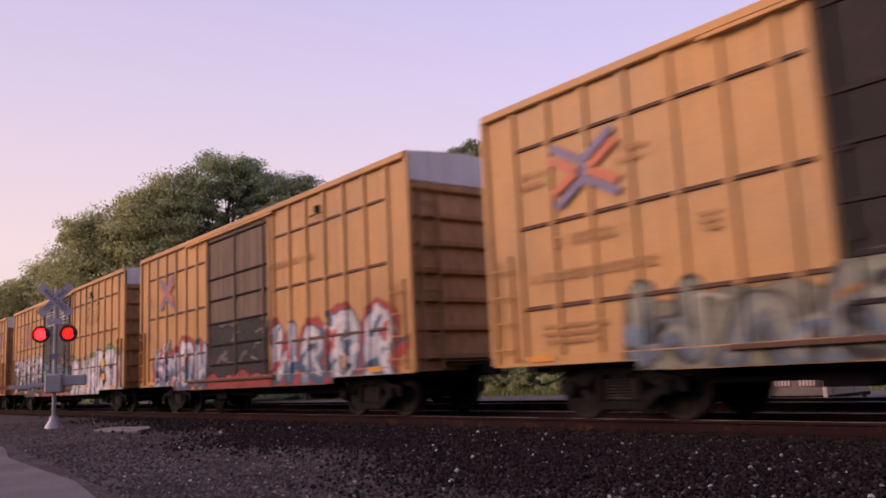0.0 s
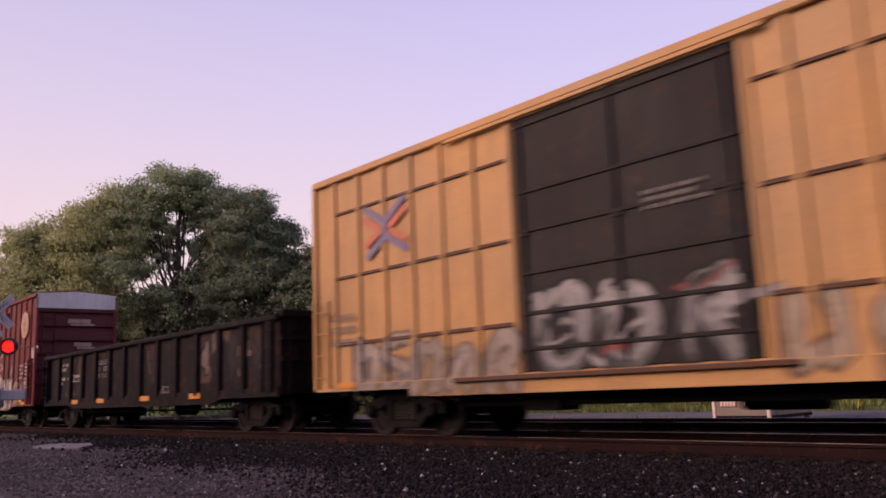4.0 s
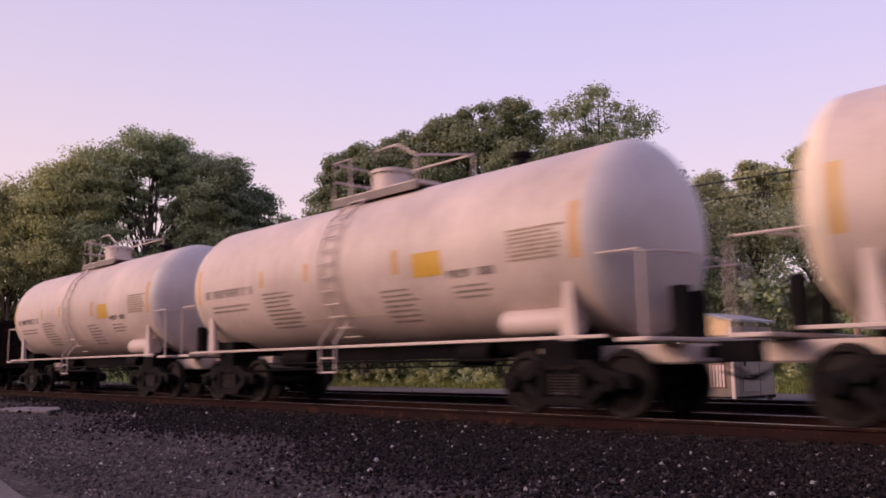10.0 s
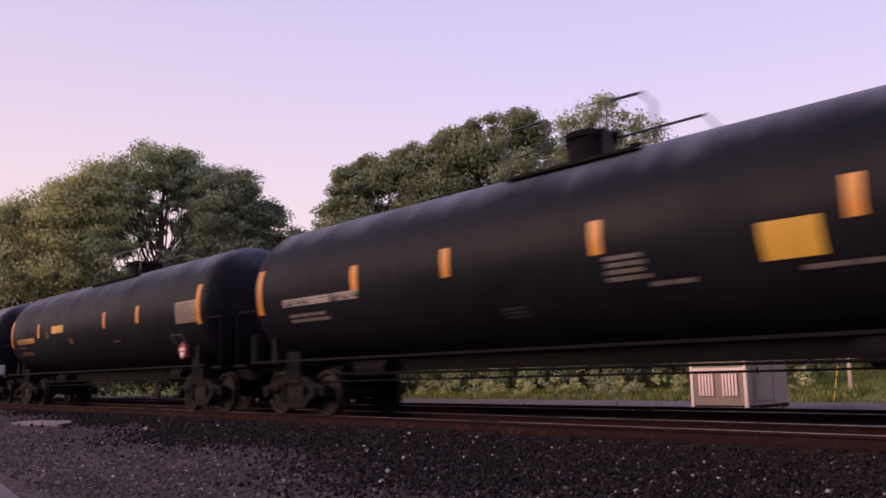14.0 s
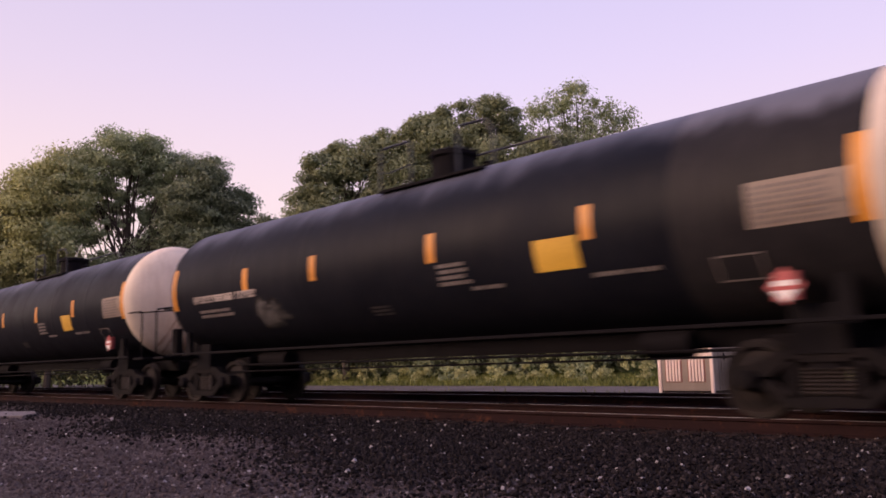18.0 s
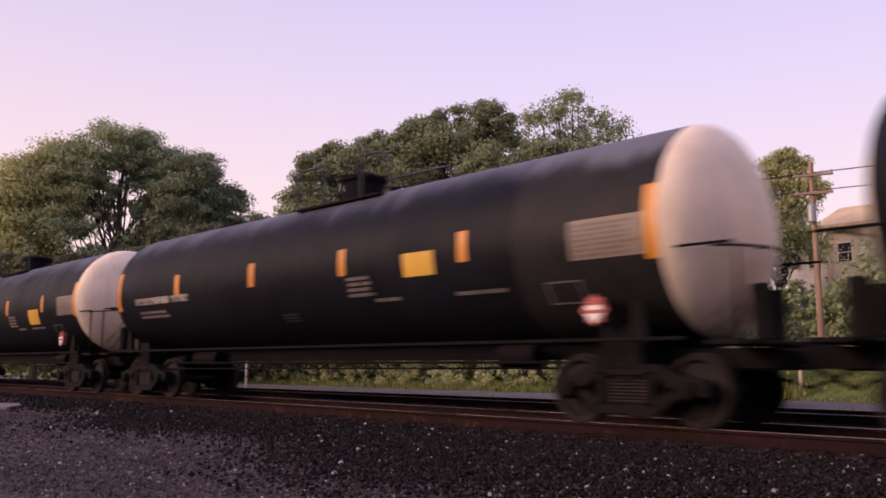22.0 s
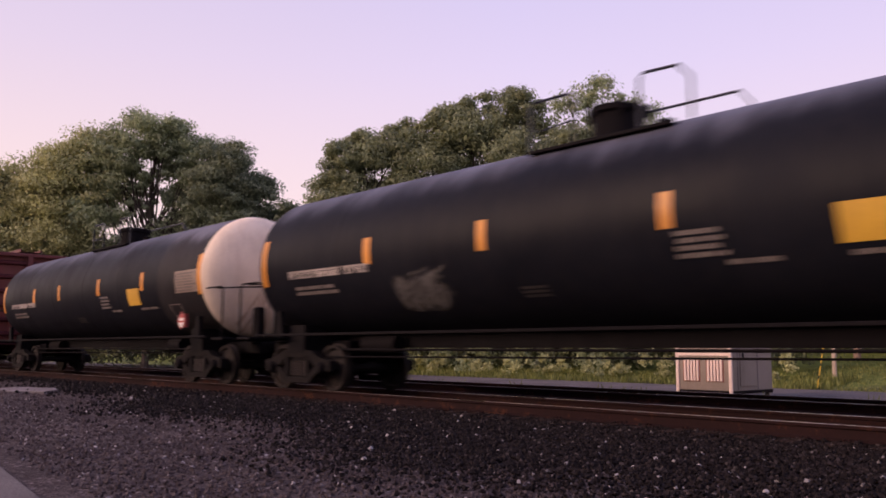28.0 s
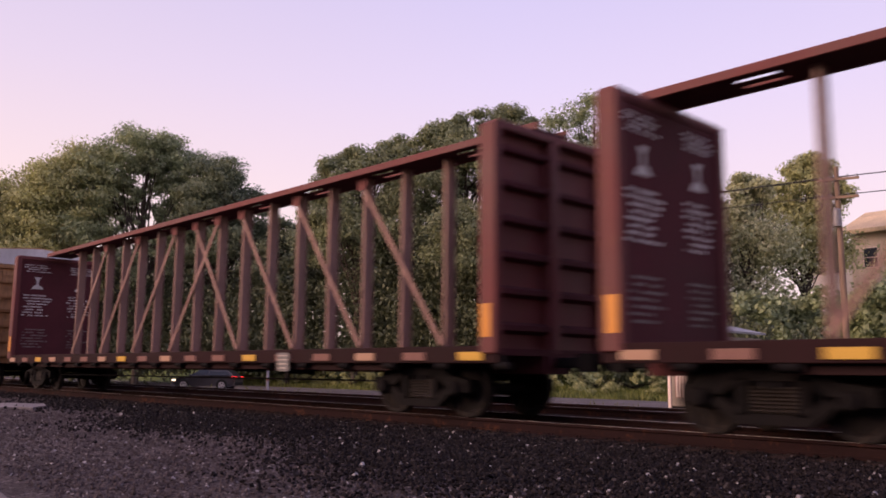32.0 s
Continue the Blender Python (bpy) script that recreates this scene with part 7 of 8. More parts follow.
st = thing("marker_stake", "slanting yellow marker stake with dark bands", "marker", at=pose(-13.1, 30.9, -0.55, 0, 11, 0))
for i in range(4):
    part("segment", "stickseg", lambda: MB().tube([(0, 0, 0), (0, 0, 0.36)], 0.022, 8), M["stick"], st, at=pose(0, 0, 0.1 + 0.46 * i))
part("rod", "stickrod", lambda: MB().tube([(0, 0, -0.1), (0, 0, 1.9)], 0.014, 6), M["sign_black"], st)
for x, y, hgt, words, mm, w in ((-13.6, 33.8, 1.6, "short tan wooden post standing in the lawn", "post_tan", 0.075), (-37.4, 23.2, 5.2, "slim pale painted pole with a red-brown band in the grass", "sign_white", 0.07)):
    po = thing("marker_post", words, "post", "marker posts", at=pose(x, y, ground_height(x, y)))
    part("post", "mpost%.1f" % hgt, lambda: MB().bar(-w, w, -0.05, 0.05, -0.1, hgt, 0.02), M[mm], po)
    if mm == "sign_white":
        part("band", "mband%.1f" % hgt, lambda: MB().bar(-0.076, 0.076, -0.056, 0.056, 0.6, 0.75, 0.01), M["brown_mark"], po)
sl = MB()
rs = random.Random(3)
pr = [(1.3 * math.cos(a) * rs.uniform(0.7, 1.1), 0.55 * math.sin(a) * rs.uniform(0.7, 1.1)) for a in [2 * math.pi * i / 14 for i in range(14)]]
sl.prism(pr, -0.05, 0.05, "z")
ob = tagged(new("concrete_slab", sl.mesh("concrete_slab")), "flat broken slab of pale concrete lying in gravel", "slab")
ob.data.materials.append(M["slab"])
ob.matrix_basis = pose(-21.5, 6.5, -0.21, 3, 0, 8)

# ---- house on the bank ----
M["siding"] = paint("cream_siding", (0.62, 0.50, 0.38), 0.7, streak=0.2)
M["shingle"] = paint("tan_roof", (0.66, 0.49, 0.30), 0.8, streak=0.3)
M["pane"] = paint("dark_window", (0.03, 0.035, 0.045), 0.1, streak=0.0, wear=0.0, bump=0.0)
M["annex"] = paint("white_porch_siding", (0.72, 0.66, 0.62), 0.7, streak=0.2)
hs = thing("house", "cream house with tan roof and white porch behind trees", "house", at=pose(-17.8, 62.0, 1.2, 0, 0, -5))
part("wall", "hwall", lambda: MB().box(-5, 9, 0, 8, -0.3, 9.5), M["siding"], hs)
part("roof", "hroof", lambda: MB().prism([(-0.6, 9.4), (4, 11.3), (8.6, 9.4), (8.6, 9.7), (4, 11.65), (-0.6, 9.7)], -5.6, 9.6, "x"), M["shingle"], hs)
part("chimney", "hchim", lambda: MB().bar(-0.3, 0.3, -0.3, 0.3, 10.6, 12.0, 0.03).bar(-0.36, 0.36, -0.36, 0.36, 11.9, 12.05, 0.02), M["pole"] if "pole" in M else M["siding"], hs, at=pose(-2.0, 3.0, 0))
part("porch_wall", "hannex", lambda: MB().box(-8.2, -5.0, 0.4, 6, -0.3, 8.5), M["annex"], hs, "white boarded porch")
part("porch_roof", "hporch", lambda: MB().prism([(0.1, 8.5), (6.2, 8.9), (6.2, 9.05), (0.1, 8.65)], -8.5, -5.0, "x"), M["annex"], hs)
for x in (-7.5, -6.1):
    w = part("window", "hwinp", lambda: MB().bar(-0.45, 0.45, -0.05, 0.0, 0, 1.3, 0.02), M["louver"], hs, at=pose(x, 0.4, 6.7))
    part("pane", "hpanep", lambda: MB().box(-0.37, 0.37, -0.065, -0.05, 0.08, 1.22), M["pane"], w)
for x in (-3.6, -0.8, 2.0, 4.8):
    for z in (2.2, 6.9):
        w = part("window", "hwin", lambda: MB().bar(-0.55, 0.55, -0.06, 0.0, 0, 1.5, 0.02), M["louver"], hs, at=pose(x, 0, z))
        part("pane", "hpane", lambda: MB().box(-0.46, 0.46, -0.075, -0.06, 0.08, 0.72).box(-0.46, 0.46, -0.075, -0.06, 0.78, 1.42), M["pane"], w)

# ---- road vehicles ----
M["car_silver"] = paint("grey_car_paint", (0.085, 0.078, 0.085), 0.3, 0.6, streak=0.0, wear=0.05, bump=0.0)
M["rubber"] = paint("tyre_rubber", (0.02, 0.02, 0.02), 0.8, streak=0.0)
M["rim"] = paint("alloy_rim", (0.66, 0.63, 0.62), 0.35, 0.3, streak=0.0)
M["tail"] = glow("tail_lamp_lit", (1.0, 0.03, 0.025), 2.4)
M["headlamp"] = glow("headlamp_lit", (1.0, 0.75, 0.5), 2.0)


CAR_WHEELS = []


def road_car(label, material):
    """A hatchback facing -x, wheels on z = 0."""
    L, hh = 2.3, 1.52
    car = thing("car", label, "car")
    low = [(-L, 0.34), (-L - 0.03, 0.5), (-L + 0.02, 0.68), (-L + 0.25, 0.80), (-1.6, 0.88), (-1.0, 0.96), (1.4, 1.02), (L - 0.1, 1.0), (L, 0.9), (L + 0.02, 0.6), (L - 0.05, 0.32), (1.85, 0.26), (-1.9, 0.24)]
    cab = [(-1.08, 0.94), (-0.35, 1.40), (0.0, hh - 0.04), (0.5, hh), (1.2, hh - 0.05), (1.75, hh - 0.16), (2.18, 1.0)]

    def body():
        b = MB()
        n = len(low)
        sect = [(-0.80, 0.96), (-0.88, 0.99), (-0.9, 1.0), (0.9, 1.0), (0.88, 0.99), (0.80, 0.96)]
        v = [(x * k, y, 0.6 + (z - 0.6) * k) for y, k in sect for x, z in low]
        f = [(i * n + q, i * n + (q + 1) % n, (i + 1) * n + (q + 1) % n, (i + 1) * n + q) for i in range(len(sect) - 1) for q in range(n)]
        b.add(v, f + [tuple(range(n)), tuple(range((len(sect) - 1) * n, len(sect) * n))], True)
        m = len(cab)
        v = [(x, y * (0.98 if z < 1.1 else 0.82), z) for y in (-0.8, 0.8) for x, z in cab]
        b.add(v, [(q, (q + 1) % m, m + (q + 1) % m, m + q) for q in range(m)] + [tuple(range(m)), tuple(range(m, 2 * m))], True)
        return b
    part("body", "carbody", body, material, car)
    for a, bq in ((-0.93, 0.32), (0.38, 1.72)):
        for y in (-1, 1):
            def pane():
                tops = [(a + (0.5 if a < 0 else 0.0), 1.38), (bq - (0.0 if a < 0 else 0.1), 1.40 if a < 0 else 1.33)]
                p = [(a, 1.03), (bq + (0.0 if a < 0 else 0.22), 1.06), tops[1], tops[0]]
                v = [(x, y * (0.80 - 0.36 * (z - 1.0) + k), z) for k in (0.0, 0.012) for x, z in p]
                return MB().add(v, [(0, 1, 2, 3), (4, 5, 6, 7), (0, 1, 5, 4), (1, 2, 6, 5), (2, 3, 7, 6), (3, 0, 4, 7)])
            part("window_glass", "carpane%.1f%d" % (a, y), pane, M["pane"], car)
    part("windscreen", "carscreen", lambda: MB().add([(-1.0, -0.66, 1.0), (-1.0, 0.66, 1.0), (-0.42, 0.6, 1.37), (-0.42, -0.6, 1.37), (-1.02, -0.66, 1.02), (-1.02, 0.66, 1.02), (-0.44, 0.6, 1.39), (-0.44, -0.6, 1.39)], [(0, 1, 2, 3), (4, 5, 6, 7), (0, 1, 5, 4), (1, 2, 6, 5), (2, 3, 7, 6), (3, 0, 4, 7)]), M["pane"], car)
    for x in (-1.40, 1.36):
        for y in (-0.82, 0.82):
            part("wheel_arch", "cararch", lambda: MB().lathe([(-0.02, 0.0), (-0.02, 0.40), (0.02, 0.40), (0.02, 0.0)], "y", seg=28), M["rubber"], car, at=pose(x, y * 1.105, 0.37))
            w = part("wheel", "cwheel", lambda: MB().lathe([(-0.1, 0.2), (-0.1, 0.32), (-0.07, 0.345), (0.07, 0.345), (0.1, 0.32), (0.1, 0.2)], "y", seg=24), M["rubber"], car, at=pose(x, y, 0.345))
            CAR_WHEELS.append((w, x, y))
            way = 1 if y > 0 else -1
            part("rim", "crim%d" % way, lambda: MB().lathe([(0.098 * way, 0.23), (0.11 * way, 0.23), (0.11 * way, 0.19), (0.08 * way, 0.19)], "y", seg=24).lathe([(0.08 * way, 0.06), (0.118 * way, 0.05), (0.118 * way, 0.0)], "y", seg=12), M["rim"], w)
            for k in range(5):
                part("spoke", "cspoke%d" % way, lambda: MB().bar(-0.03, 0.03, min(0.095 * way, 0.115 * way), max(0.095 * way, 0.115 * way), 0.04, 0.21, 0.006), M["rim"], w, at=pose(0, 0, 0, 0, 72 * k, 0))
    for y in (-0.71, 0.71):
        part("tail_light", "ctail", lambda: MB().bar(L - 0.3, L + 0.035, -0.2, 0.2, 0.82, 0.95, 0.03), M["tail"], car, "lit red tail light", at=pose(0, y, 0))
        part("headlight", "chead", lambda: MB().bar(-L - 0.01, -L + 0.28, -0.18, 0.18, 0.62, 0.74, 0.03), M["headlamp"], car, "lit headlight", at=pose(0, y, 0))
        part("door_mirror", "cmirror", lambda: MB().bar(-0.95, -0.78, -0.1, 0.1, 0.98, 1.10, 0.03), material, car, at=pose(0, y * 1.42, 0))
    part("bumper", "cbump", lambda: MB().bar(L - 0.1, L + 0.06, -0.84, 0.84, 0.36, 0.56, 0.05), M["rubber"], car)
    part("grille", "cgrille", lambda: MB().bar(-L - 0.05, -L + 0.1, -0.4, 0.4, 0.36, 0.6, 0.03), M["rubber"], car)
    return car


ROAD_CAR = road_car("grey metallic hatchback on the far road with lit tail lights", M["car_silver"])
CAR_SIZE = 0.77
for me in {o.data for o in ROAD_CAR.children_recursive}:
    me.transform(Matrix.Scale(CAR_SIZE, 4))
for o in ROAD_CAR.children_recursive:
    o.location *= CAR_SIZE

# ---- trees ----
M["bark"] = paint("tree_bark", (0.09, 0.07, 0.055), 0.9, streak=0.4, bump=0.6)
LEAVES = {
    "olive": leaf_mat("olive_leaves", [(0.0, (0.310, 0.322, 0.144)), (0.5, (0.431, 0.437, 0.196)), (1.0, (0.552, 0.552, 0.265))]),
    "green": leaf_mat("green_leaves", [(0.0, (0.230, 0.270, 0.144)), (0.5, (0.322, 0.368, 0.196)), (1.0, (0.431, 0.477, 0.265))]),
    "light": leaf_mat("light_leaves", [(0.0, (0.310, 0.333, 0.172)), (0.5, (0.460, 0.471, 0.265)), (1.0, (0.621, 0.609, 0.380))]),
    "dark": leaf_mat("dark_leaves", [(0.0, (0.144, 0.172, 0.103)), (0.5, (0.201, 0.236, 0.138)), (1.0, (0.270, 0.310, 0.184))]),
    "deep": leaf_mat("deep_green_leaves", [(0.0, (0.160, 0.186, 0.098)), (0.5, (0.225, 0.255, 0.132)), (1.0, (0.330, 0.352, 0.184))]),
    # Undergrowth leaves: shade under the trees is put into this darker colour.
    "shade": leaf_mat("shade_darkened_leaves", [(0.0, (0.076, 0.088, 0.048)), (0.5, (0.108, 0.124, 0.066)), (1.0, (0.160, 0.176, 0.092))]),
}


def leaf_cloud(lobes, per, size, rng, loose=1.25):
    """Leaf quads gathered in clumps over the faces of several lobes."""
    cs = []
    for x, y, z, r in lobes:
        k = max(12, int(34 * r * r / 4))
        d = rng.normal(size=(k, 3))
        d /= np.linalg.norm(d, axis=1)[:, None]
        d[:, 2] = np.where(d[:, 2] < -0.5, -d[:, 2], d[:, 2])
        c = np.array([x, y, z]) + d * r * rng.uniform(0.35, 1.0, (k, 1)) ** 0.7
        cr_ = r * rng.uniform(0.20, 0.52, k) * loose
        cs.append((c, cr_))
    c = np.concatenate([a for a, _ in cs])
    cr_ = np.concatenate([b for _, b in cs])
    n = max(8, int(per / len(c)))
    idx = np.repeat(np.arange(len(c)), n)
    d = rng.normal(size=(len(idx), 3))
    d /= np.linalg.norm(d, axis=1)[:, None]
    p = c[idx] + d * (cr_[idx] * (0.15 + 0.95 * rng.random(len(idx)) ** 0.6))[:, None] * np.array([1.15, 1.15, 0.72])
    face = d * np.array([0.9, 0.9, 1.1]) + np.array([0, 0, 0.25]) + rng.normal(0, 0.5, (len(p), 3))
    face /= np.linalg.norm(face, axis=1)[:, None]
    u = np.cross(face, rng.normal(size=(len(p), 3)))
    u /= np.linalg.norm(u, axis=1)[:, None]
    w = np.cross(face, u)
    s = (size * rng.uniform(0.6, 1.4, len(p)))[:, None]
    v = np.stack([p - u * s, p + w * s * 0.6, p + u * s, p - w * s * 0.6], 1).reshape(-1, 3)
    return v, np.arange(len(v)).reshape(-1, 4)


def tree(label, leaves, lobes, per=16000, size=0.092, group="trees beyond the track", kind_name="tree", den=5.2, loose=0.92):
    rng = np.random.default_rng(int(abs(lobes[0][0] * 10)))
    rnd = random.Random(int(abs(lobes[0][1] * 10)))
    cx, cy = np.mean([q[0] for q in lobes]), np.mean([q[1] for q in lobes])
    z0 = ground_height(cx, cy)
    t = thing(kind_name, label, "tree" if kind_name == "tree" else "shrub", group)

    def wood():
        b = MB()
        ztop = max(q[2] for q in lobes)
        zlow = min(q[2] for q in lobes)
        fork = z0 + 0.45 * (zlow - z0) + 0.8
        r0 = 0.013 * (ztop - z0) + 0.05
        b.tube([(cx, cy, z0 - 0.4), (cx + 0.05, cy, z0 + 0.4), (cx + 0.15, cy + 0.1, fork), (cx - 0.1, cy, 0.5 * (fork + ztop)), (cx, cy, ztop)], [r0 * 1.4, r0, r0 * 0.8, r0 * 0.5, 0.03], 9)
        for x, y, z, r in lobes:
            for q in range(5):
                e = (x + rnd.uniform(-0.6, 0.6) * r, y + rnd.uniform(-0.6, 0.6) * r, z + rnd.uniform(-0.2, 0.7) * r)
                s0 = fork + rnd.random() ** 1.5 * max(0.5, e[2] - fork - 1.0) * 0.8
                m_ = [(cx + f_ * (e[0] - cx) + rnd.uniform(-0.45, 0.45), cy + f_ * (e[1] - cy) + rnd.uniform(-0.45, 0.45), s0 + g_ * (e[2] - s0)) for f_, g_ in ((0.3, 0.35), (0.65, 0.62))]
                b.tube([(cx, cy, s0), m_[0], m_[1], e], [r0 * 0.32, r0 * 0.24, r0 * 0.16, 0.015], 6)
        return b
    part("trunk", "trunk%.1f%.1f" % (lobes[0][0], lobes[0][2]), wood, M["bark"], t)
    v, f = leaf_cloud(lobes, int(per * den), size, rng, loose)
    part("crown", "crown%.1f%.1f" % (lobes[0][0], lobes[0][2]), lambda: raw_mesh("crown", v, f, leaves), leaves, t)
    return t


tree("yellow-green tree at the end of the grove", LEAVES["olive"], [(-63.9, 16.5, 11.5, 2.4), (-63.4, 18.3, 10.4, 2.9), (-63.9, 16.4, 8.3, 3.2), (-63.5, 18.1, 7.5, 2.8)], 9000)
tree("broad olive-green tree in the grove", LEAVES["olive"], [(-60.9, 19.7, 13.5, 2.2), (-60.2, 21.6, 14.7, 2.1), (-61.2, 18.7, 11.4, 2.8), (-60.4, 21.2, 11.6, 3.1), (-60.9, 19.6, 8.6, 3.2), (-60.6, 20.9, 7.6, 2.4), (-59.6, 23.4, 6.2, 1.8)], 15000)
tree("tall leafy tree with an uneven crown", LEAVES["green"], [(-57.2, 23.8, 15.8, 2.1), (-57.8, 22.3, 14.4, 2.0), (-56.4, 25.8, 15.5, 2.1), (-55.7, 27.3, 14.3, 2.1), (-57.0, 24.6, 14.0, 2.0), (-55.9, 26.8, 12.6, 1.9), (-57.9, 22.0, 12.4, 1.7), (-57.0, 24.4, 12.3, 1.4), (-57.5, 24.0, 10.8, 1.2), (-56.0, 26.4, 11.2, 1.3), (-55.6, 27.4, 10.2, 2.0), (-58.3, 21.2, 9.9, 1.9), (-56.6, 25.6, 8.3, 1.7), (-57.4, 23.4, 7.3, 1.7)], 15000)
# Darker leaves here put the grove's unlit side into the colour.
tree("dark rounded tree with gaps in its crown", LEAVES["dark"], [(-52.8, 28.5, 13.2, 2.3), (-51.9, 30.1, 11.4, 1.9), (-53.3, 27.6, 11.4, 2.5), (-52.5, 29.1, 9.3, 2.4), (-53.3, 27.5, 8.6, 2.3), (-54.4, 26.2, 7.4, 1.5), (-51.7, 30.4, 9.1, 1.6)], 16000)
tree("leafy tree with a ragged top", LEAVES["deep"], [(-43.6, 31.8, 13.1, 1.6), (-43.9, 31.4, 10.8, 1.9), (-43.0, 32.7, 14.1, 1.4), (-41.1, 35.0, 14.7, 1.5), (-42.2, 33.7, 12.7, 2.3), (-43.1, 32.5, 8.9, 2.6)], 12000)
tree("tall broad tree with a domed crown", LEAVES["deep"], [(-39.2, 37.1, 15.4, 1.9), (-37.6, 38.8, 16.2, 1.8), (-35.9, 40.3, 16.3, 1.8), (-35.0, 41.1, 14.7, 1.7), (-37.6, 38.7, 13.4, 3.0), (-40.0, 36.3, 12.5, 2.6), (-41.0, 35.1, 9.7, 3.0)], 18000)
tree("airy tall tree with open branches", LEAVES["green"], [(-34.2, 46.8, 18.8, 1.7), (-32.8, 47.8, 17.4, 1.4), (-31.6, 48.6, 16.6, 1.4), (-35.5, 45.8, 17.6, 1.7), (-33.7, 47.2, 15.2, 2.2), (-35.9, 45.5, 15.0, 2.0)], 5600, den=2.4, loose=1.15)
tree("low spreading tree with drooping branches", LEAVES["deep"], [(-32.3, 36.8, 11.7, 2.1), (-30.1, 38.7, 11.7, 2.3), (-28.0, 40.2, 11.4, 2.0), (-26.9, 40.9, 10.1, 1.6), (-29.4, 39.2, 8.6, 3.0), (-32.2, 36.9, 8.4, 2.7), (-34.7, 34.6, 7.8, 2.7), (-27.1, 40.8, 7.5, 2.3)], 20000)
tree("light feathery young tree", LEAVES["light"], [(-26.9, 49.1, 12.3, 0.7), (-27.3, 48.9, 11.6, 0.8), (-28.1, 48.4, 10.9, 0.9), (-26.4, 49.4, 11.2, 0.8), (-25.6, 49.8, 10.6, 0.9), (-26.7, 49.2, 9.9, 1.1), (-28.6, 48.1, 9.6, 0.9), (-25.0, 50.1, 9.5, 1.0), (-27.6, 48.7, 8.7, 1.2), (-26.0, 49.6, 8.6, 1.3)], 3400, size=0.085, loose=2.1)
tree("young tree with a drooping yellow-green crown", LEAVES["light"], [(-29.2, 47.6, 9.3, 0.8), (-29.9, 47.2, 8.4, 1.0), (-28.8, 47.9, 8.0, 1.2), (-24.6, 49.0, 8.6, 1.2), (-25.2, 48.7, 7.6, 1.5)], 3000, size=0.085, loose=2.1)
tree("small tufted tree among bushes", LEAVES["light"], [(-23.7, 48.5, 12.4, 0.8), (-24.3, 48.2, 11.8, 0.7), (-23.1, 48.8, 11.8, 0.7), (-23.8, 48.5, 10.8, 0.9), (-24.1, 48.3, 9.6, 1.2), (-23.4, 48.6, 8.1, 1.8)], 3200, size=0.09, loose=1.7)
tree("small tree behind the utility pole", LEAVES["olive"], [(-22.7, 55.5, 14.6, 0.8), (-23.5, 55.2, 14.0, 0.8), (-22.0, 55.8, 13.9, 0.8), (-23.0, 55.4, 12.9, 1.2), (-24.7, 54.7, 12.5, 1.0), (-21.3, 56.0, 12.4, 1.0), (-26.0, 54.0, 11.6, 1.2), (-24.0, 55.0, 11.2, 1.4), (-22.2, 55.7, 11.2, 1.3), (-23.2, 55.4, 9.8, 1.6), (-24.8, 54.7, 8.4, 1.9), (-21.8, 55.8, 8.2, 1.9)], 7000, size=0.10, loose=1.7)
tree("low dark bushy tree between the groves", LEAVES["dark"], [(-48.7, 31.4, 9.8, 1.5), (-48.0, 32.6, 8.3, 2.4), (-49.1, 30.8, 7.5, 2.3)], 7000)


def hedge(x0, y0, x1, y1, h, per, leaves, label, seed, size=0.14):
    """A run of dense undergrowth."""
    rng = np.random.default_rng(seed)
    n = int(math.hypot(x1 - x0, y1 - y0) / 1.1)
    lobes = []
    for i in range(n):
        q = (i + 0.5) / n
        for lv in range(3):
            z = (0.25 + 0.3 * lv) * h * rng.uniform(0.8, 1.15)
            x, y = x0 + (x1 - x0) * q + rng.normal(0, 0.6), y0 + (y1 - y0) * q + rng.normal(0, 0.7)
            lobes.append((x, y, ground_height(x, y) + z, rng.uniform(0.9, 1.6) * h / 4))
    v, f = leaf_cloud(lobes, int(per * 1.5), size, rng)
    ob = tagged(new("undergrowth", raw_mesh("undergrowth", v, f, leaves)), label, "undergrowth", kind="stuff")
    return ob


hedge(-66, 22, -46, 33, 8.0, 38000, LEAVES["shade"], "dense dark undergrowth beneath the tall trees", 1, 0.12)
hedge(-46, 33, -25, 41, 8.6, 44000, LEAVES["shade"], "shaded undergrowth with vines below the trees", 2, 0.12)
hedge(-26, 43, -8, 46, 3.5, 24000, LEAVES["green"], "dark bushes at the edge of the grass", 3)
hedge(-31, 46.5, -23, 50, 8.0, 13000, LEAVES["light"], "yellow-green bushes below the young trees", 14, 0.13)
hedge(-14.5, 45, 6, 46, 5.2, 18000, LEAVES["green"], "bushes by the utility pole", 4)


tree("distant tree lowering the end of the grove", LEAVES["olive"], [(-68.3, 15.0, 8.6, 2.4), (-68.7, 13.2, 7.2, 2.4), (-69.0, 11.6, 5.6, 2.2), (-68.6, 13.6, 4.2, 2.6)], 6000)
hedge(-80, 11, -62, 22, 7.0, 14000, LEAVES["olive"], "sunlit bushes at the end of the grove", 12, 0.22)
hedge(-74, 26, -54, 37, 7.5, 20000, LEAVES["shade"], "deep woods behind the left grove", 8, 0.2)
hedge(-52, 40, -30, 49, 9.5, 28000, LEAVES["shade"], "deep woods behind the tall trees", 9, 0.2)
hedge(-28, 53, -4, 59, 4.0, 14000, LEAVES["green"], "woods beyond the bushes", 10, 0.18)


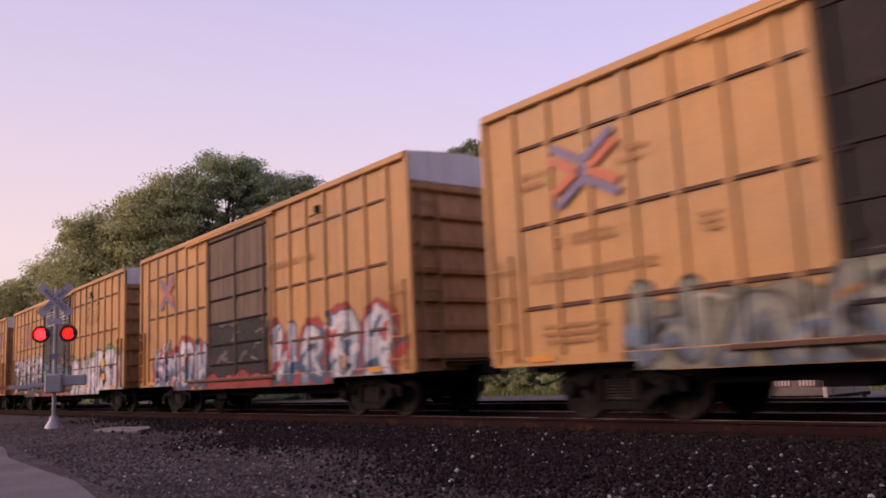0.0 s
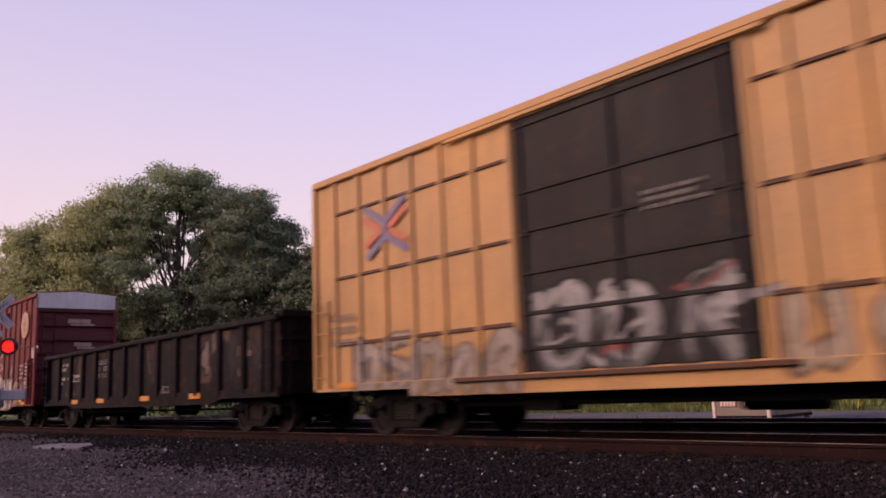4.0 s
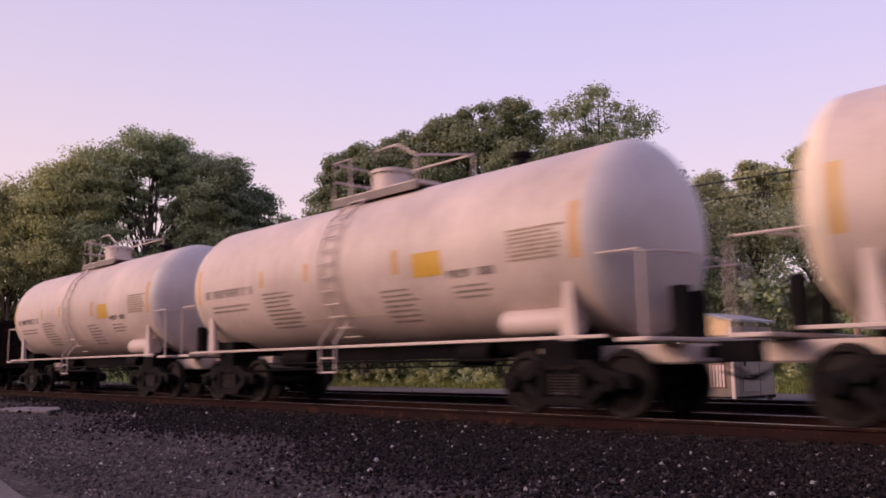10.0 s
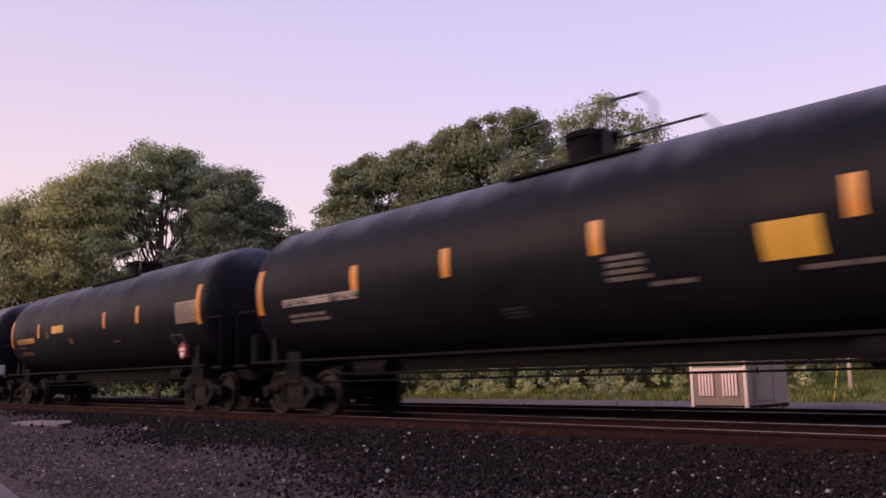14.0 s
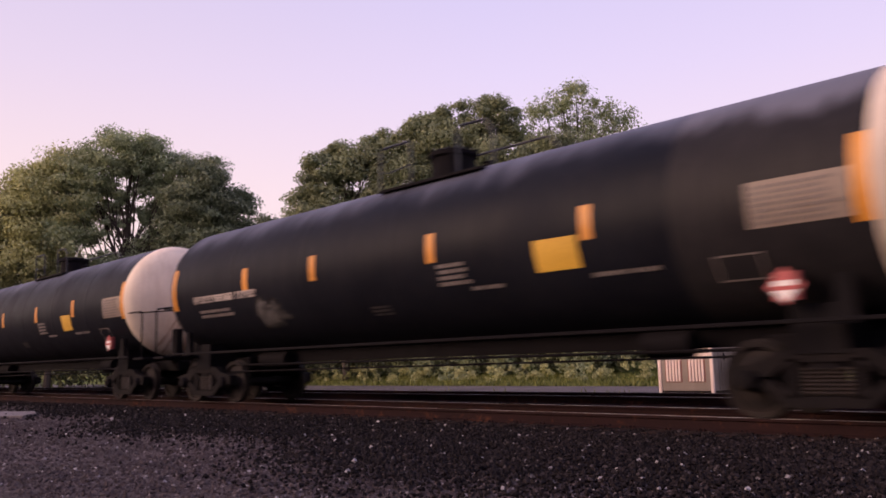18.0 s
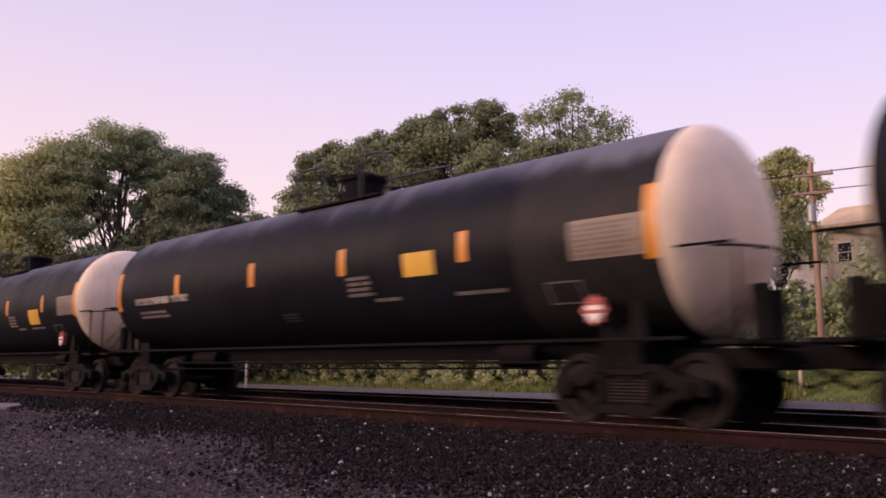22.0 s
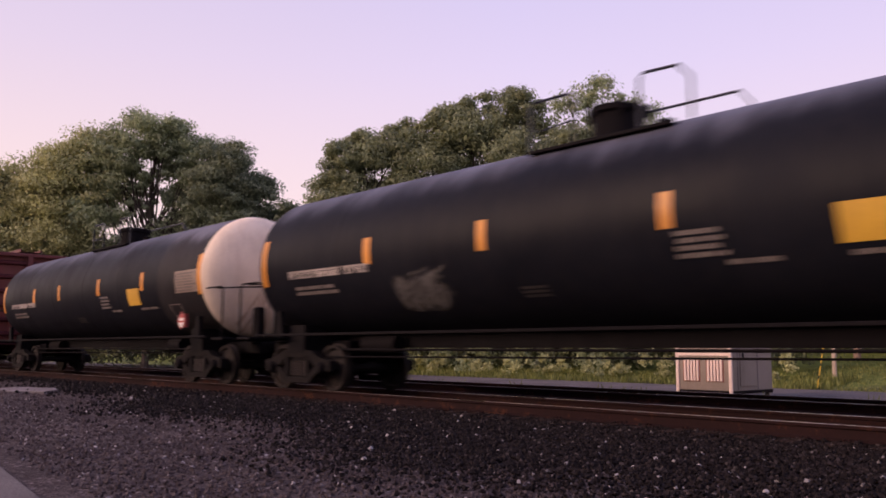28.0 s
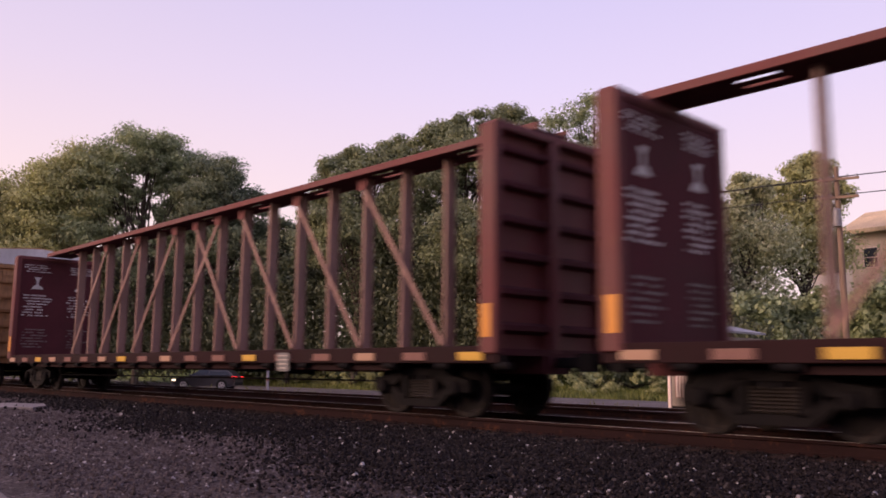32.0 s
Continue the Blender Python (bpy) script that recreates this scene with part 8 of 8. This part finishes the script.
def blades(name, x0, x1, y0, y1, n, h, leaves, label, seed):
    """Grass and weeds as single bent blades."""
    rng = np.random.default_rng(seed)
    x, y = rng.uniform(x0, x1, n), rng.uniform(y0, y1, n)
    z = np.array([ground_height(a, b) for a, b in zip(x, y)]) - 0.02
    hh = h * rng.uniform(0.3, 1.0, n) * (0.45 + 0.55 * np.sin(x * 0.9 + 2 * np.sin(y * 0.7)) ** 2)
    a = rng.uniform(0, 2 * np.pi, n)
    w = 0.02 + 0.02 * rng.random(n)
    lean = hh * rng.normal(0, 0.3, n)
    ux, uy = np.cos(a), np.sin(a)
    v = np.stack([np.stack([x - ux * w, y - uy * w, z], -1), np.stack([x + ux * w, y + uy * w, z], -1),
                  np.stack([x + ux * w * 0.7 + lean * 0.4 * uy, y + uy * w * 0.7 - lean * 0.4 * ux, z + hh * 0.6], -1), np.stack([x + lean * uy, y - lean * ux, z + hh], -1)], 1)
    return tagged(new(name, raw_mesh(name, v.reshape(-1, 3), np.arange(4 * n).reshape(-1, 4), leaves)), label, "grass", kind="stuff")


M["blade"] = leaf_mat("grass_blades", [(0.0, (0.07, 0.085, 0.022)), (0.6, (0.19, 0.215, 0.05)), (1.0, (0.33, 0.33, 0.10))])
blades("grass", -60, -13, 30.4, 35, 26000, 0.42, M["blade"], "rough green roadside grass and weeds", 5)
blades("lawn", -16, 8, 30.4, 43, 26000, 0.16, M["blade"], "short pale green lawn beside the road", 6)
hedge(-50, 32.4, -15, 33.2, 0.9, 9000, LEAVES["olive"], "low green weeds along the road edge", 21, 0.06)
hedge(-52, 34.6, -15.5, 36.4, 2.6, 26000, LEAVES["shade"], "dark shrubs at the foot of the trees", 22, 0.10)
hedge(-40, 34.0, -24, 34.8, 1.7, 7000, LEAVES["green"], "green saplings and shrubs at the edge of the woods", 23, 0.08)
blades("weeds", -40, 2, 18.6, 21.0, 900, 0.5, M["blade"], "scattered weeds along the ballast edge", 7)


# ---- what moves ----
def motions():
    for car, c in TRAIN:
        walk(car, [(t, pose(c + SPEED * t, TRACK_Y, 0)) for t in (0.0, 8.0, 16.0, 24.0, 32.0)])
    # the train's wheels roll while they pass within sight
    middle = {car.name: c for car, c in TRAIN}
    for axle, car, x in AXLES:
        there = middle[car.name] + x
        t0, t1 = max(0.0, (-40.0 - there) / SPEED), min(32.0, (4.0 - there) / SPEED)
        if t1 > t0:
            n = max(1, math.ceil((t1 - t0) * 24))
            times = [t0 + (t1 - t0) * i / n for i in range(n + 1)]
            rows = [(t, pose(x, 0, 0.46, 0, math.degrees(SPEED * (t - t0) / 0.46), 0)) for t in times]
            walk(axle, ([(0.0, rows[0][1])] if t0 > 0.1 else []) + rows + ([(32.0, rows[-1][1])] if t1 < 31.9 else []))
    way = [(0, 128.5, 29.8, 0), (22, -0.9, 29.8, 2), (24.3, -14.5, 29.8, 8), (25.5, -22, 29.5, 20), (26.5, -28.05, 29.2, 32), (28.5, -35.6, 26, 40), (28.8, -36.4, 25.5, 40), (29, -36.8, 25.2, 40), (30, -39.5, 24.2, 40), (32, -42.6, 22.6, 42)]
    walk(ROAD_CAR, [(t, pose(x, y, -0.47, 0, 0, a)) for t, x, y, a in way])
    # the wheels roll from where the car comes into view
    turns = [(0.0, 0.0)]
    gone = 0.0
    for (t0, x0, y0, _), (t1, x1, y1, _) in zip(way[2:], way[3:]):
        step = math.hypot(x1 - x0, y1 - y0)
        n = max(1, math.ceil(math.degrees(step / 0.345 / CAR_SIZE) / 75))
        for i in range(n):
            turns.append((t0 + (t1 - t0) * i / n, math.degrees((gone + step * i / n) / 0.345 / CAR_SIZE)))
        gone += step
    turns.append((32.0, math.degrees(gone / 0.345 / CAR_SIZE)))
    for w, x, y in CAR_WHEELS:
        walk(w, [(t, pose(x * CAR_SIZE, y * CAR_SIZE, 0.345 * CAR_SIZE, 0, -a, 0)) for t, a in turns])


motions()
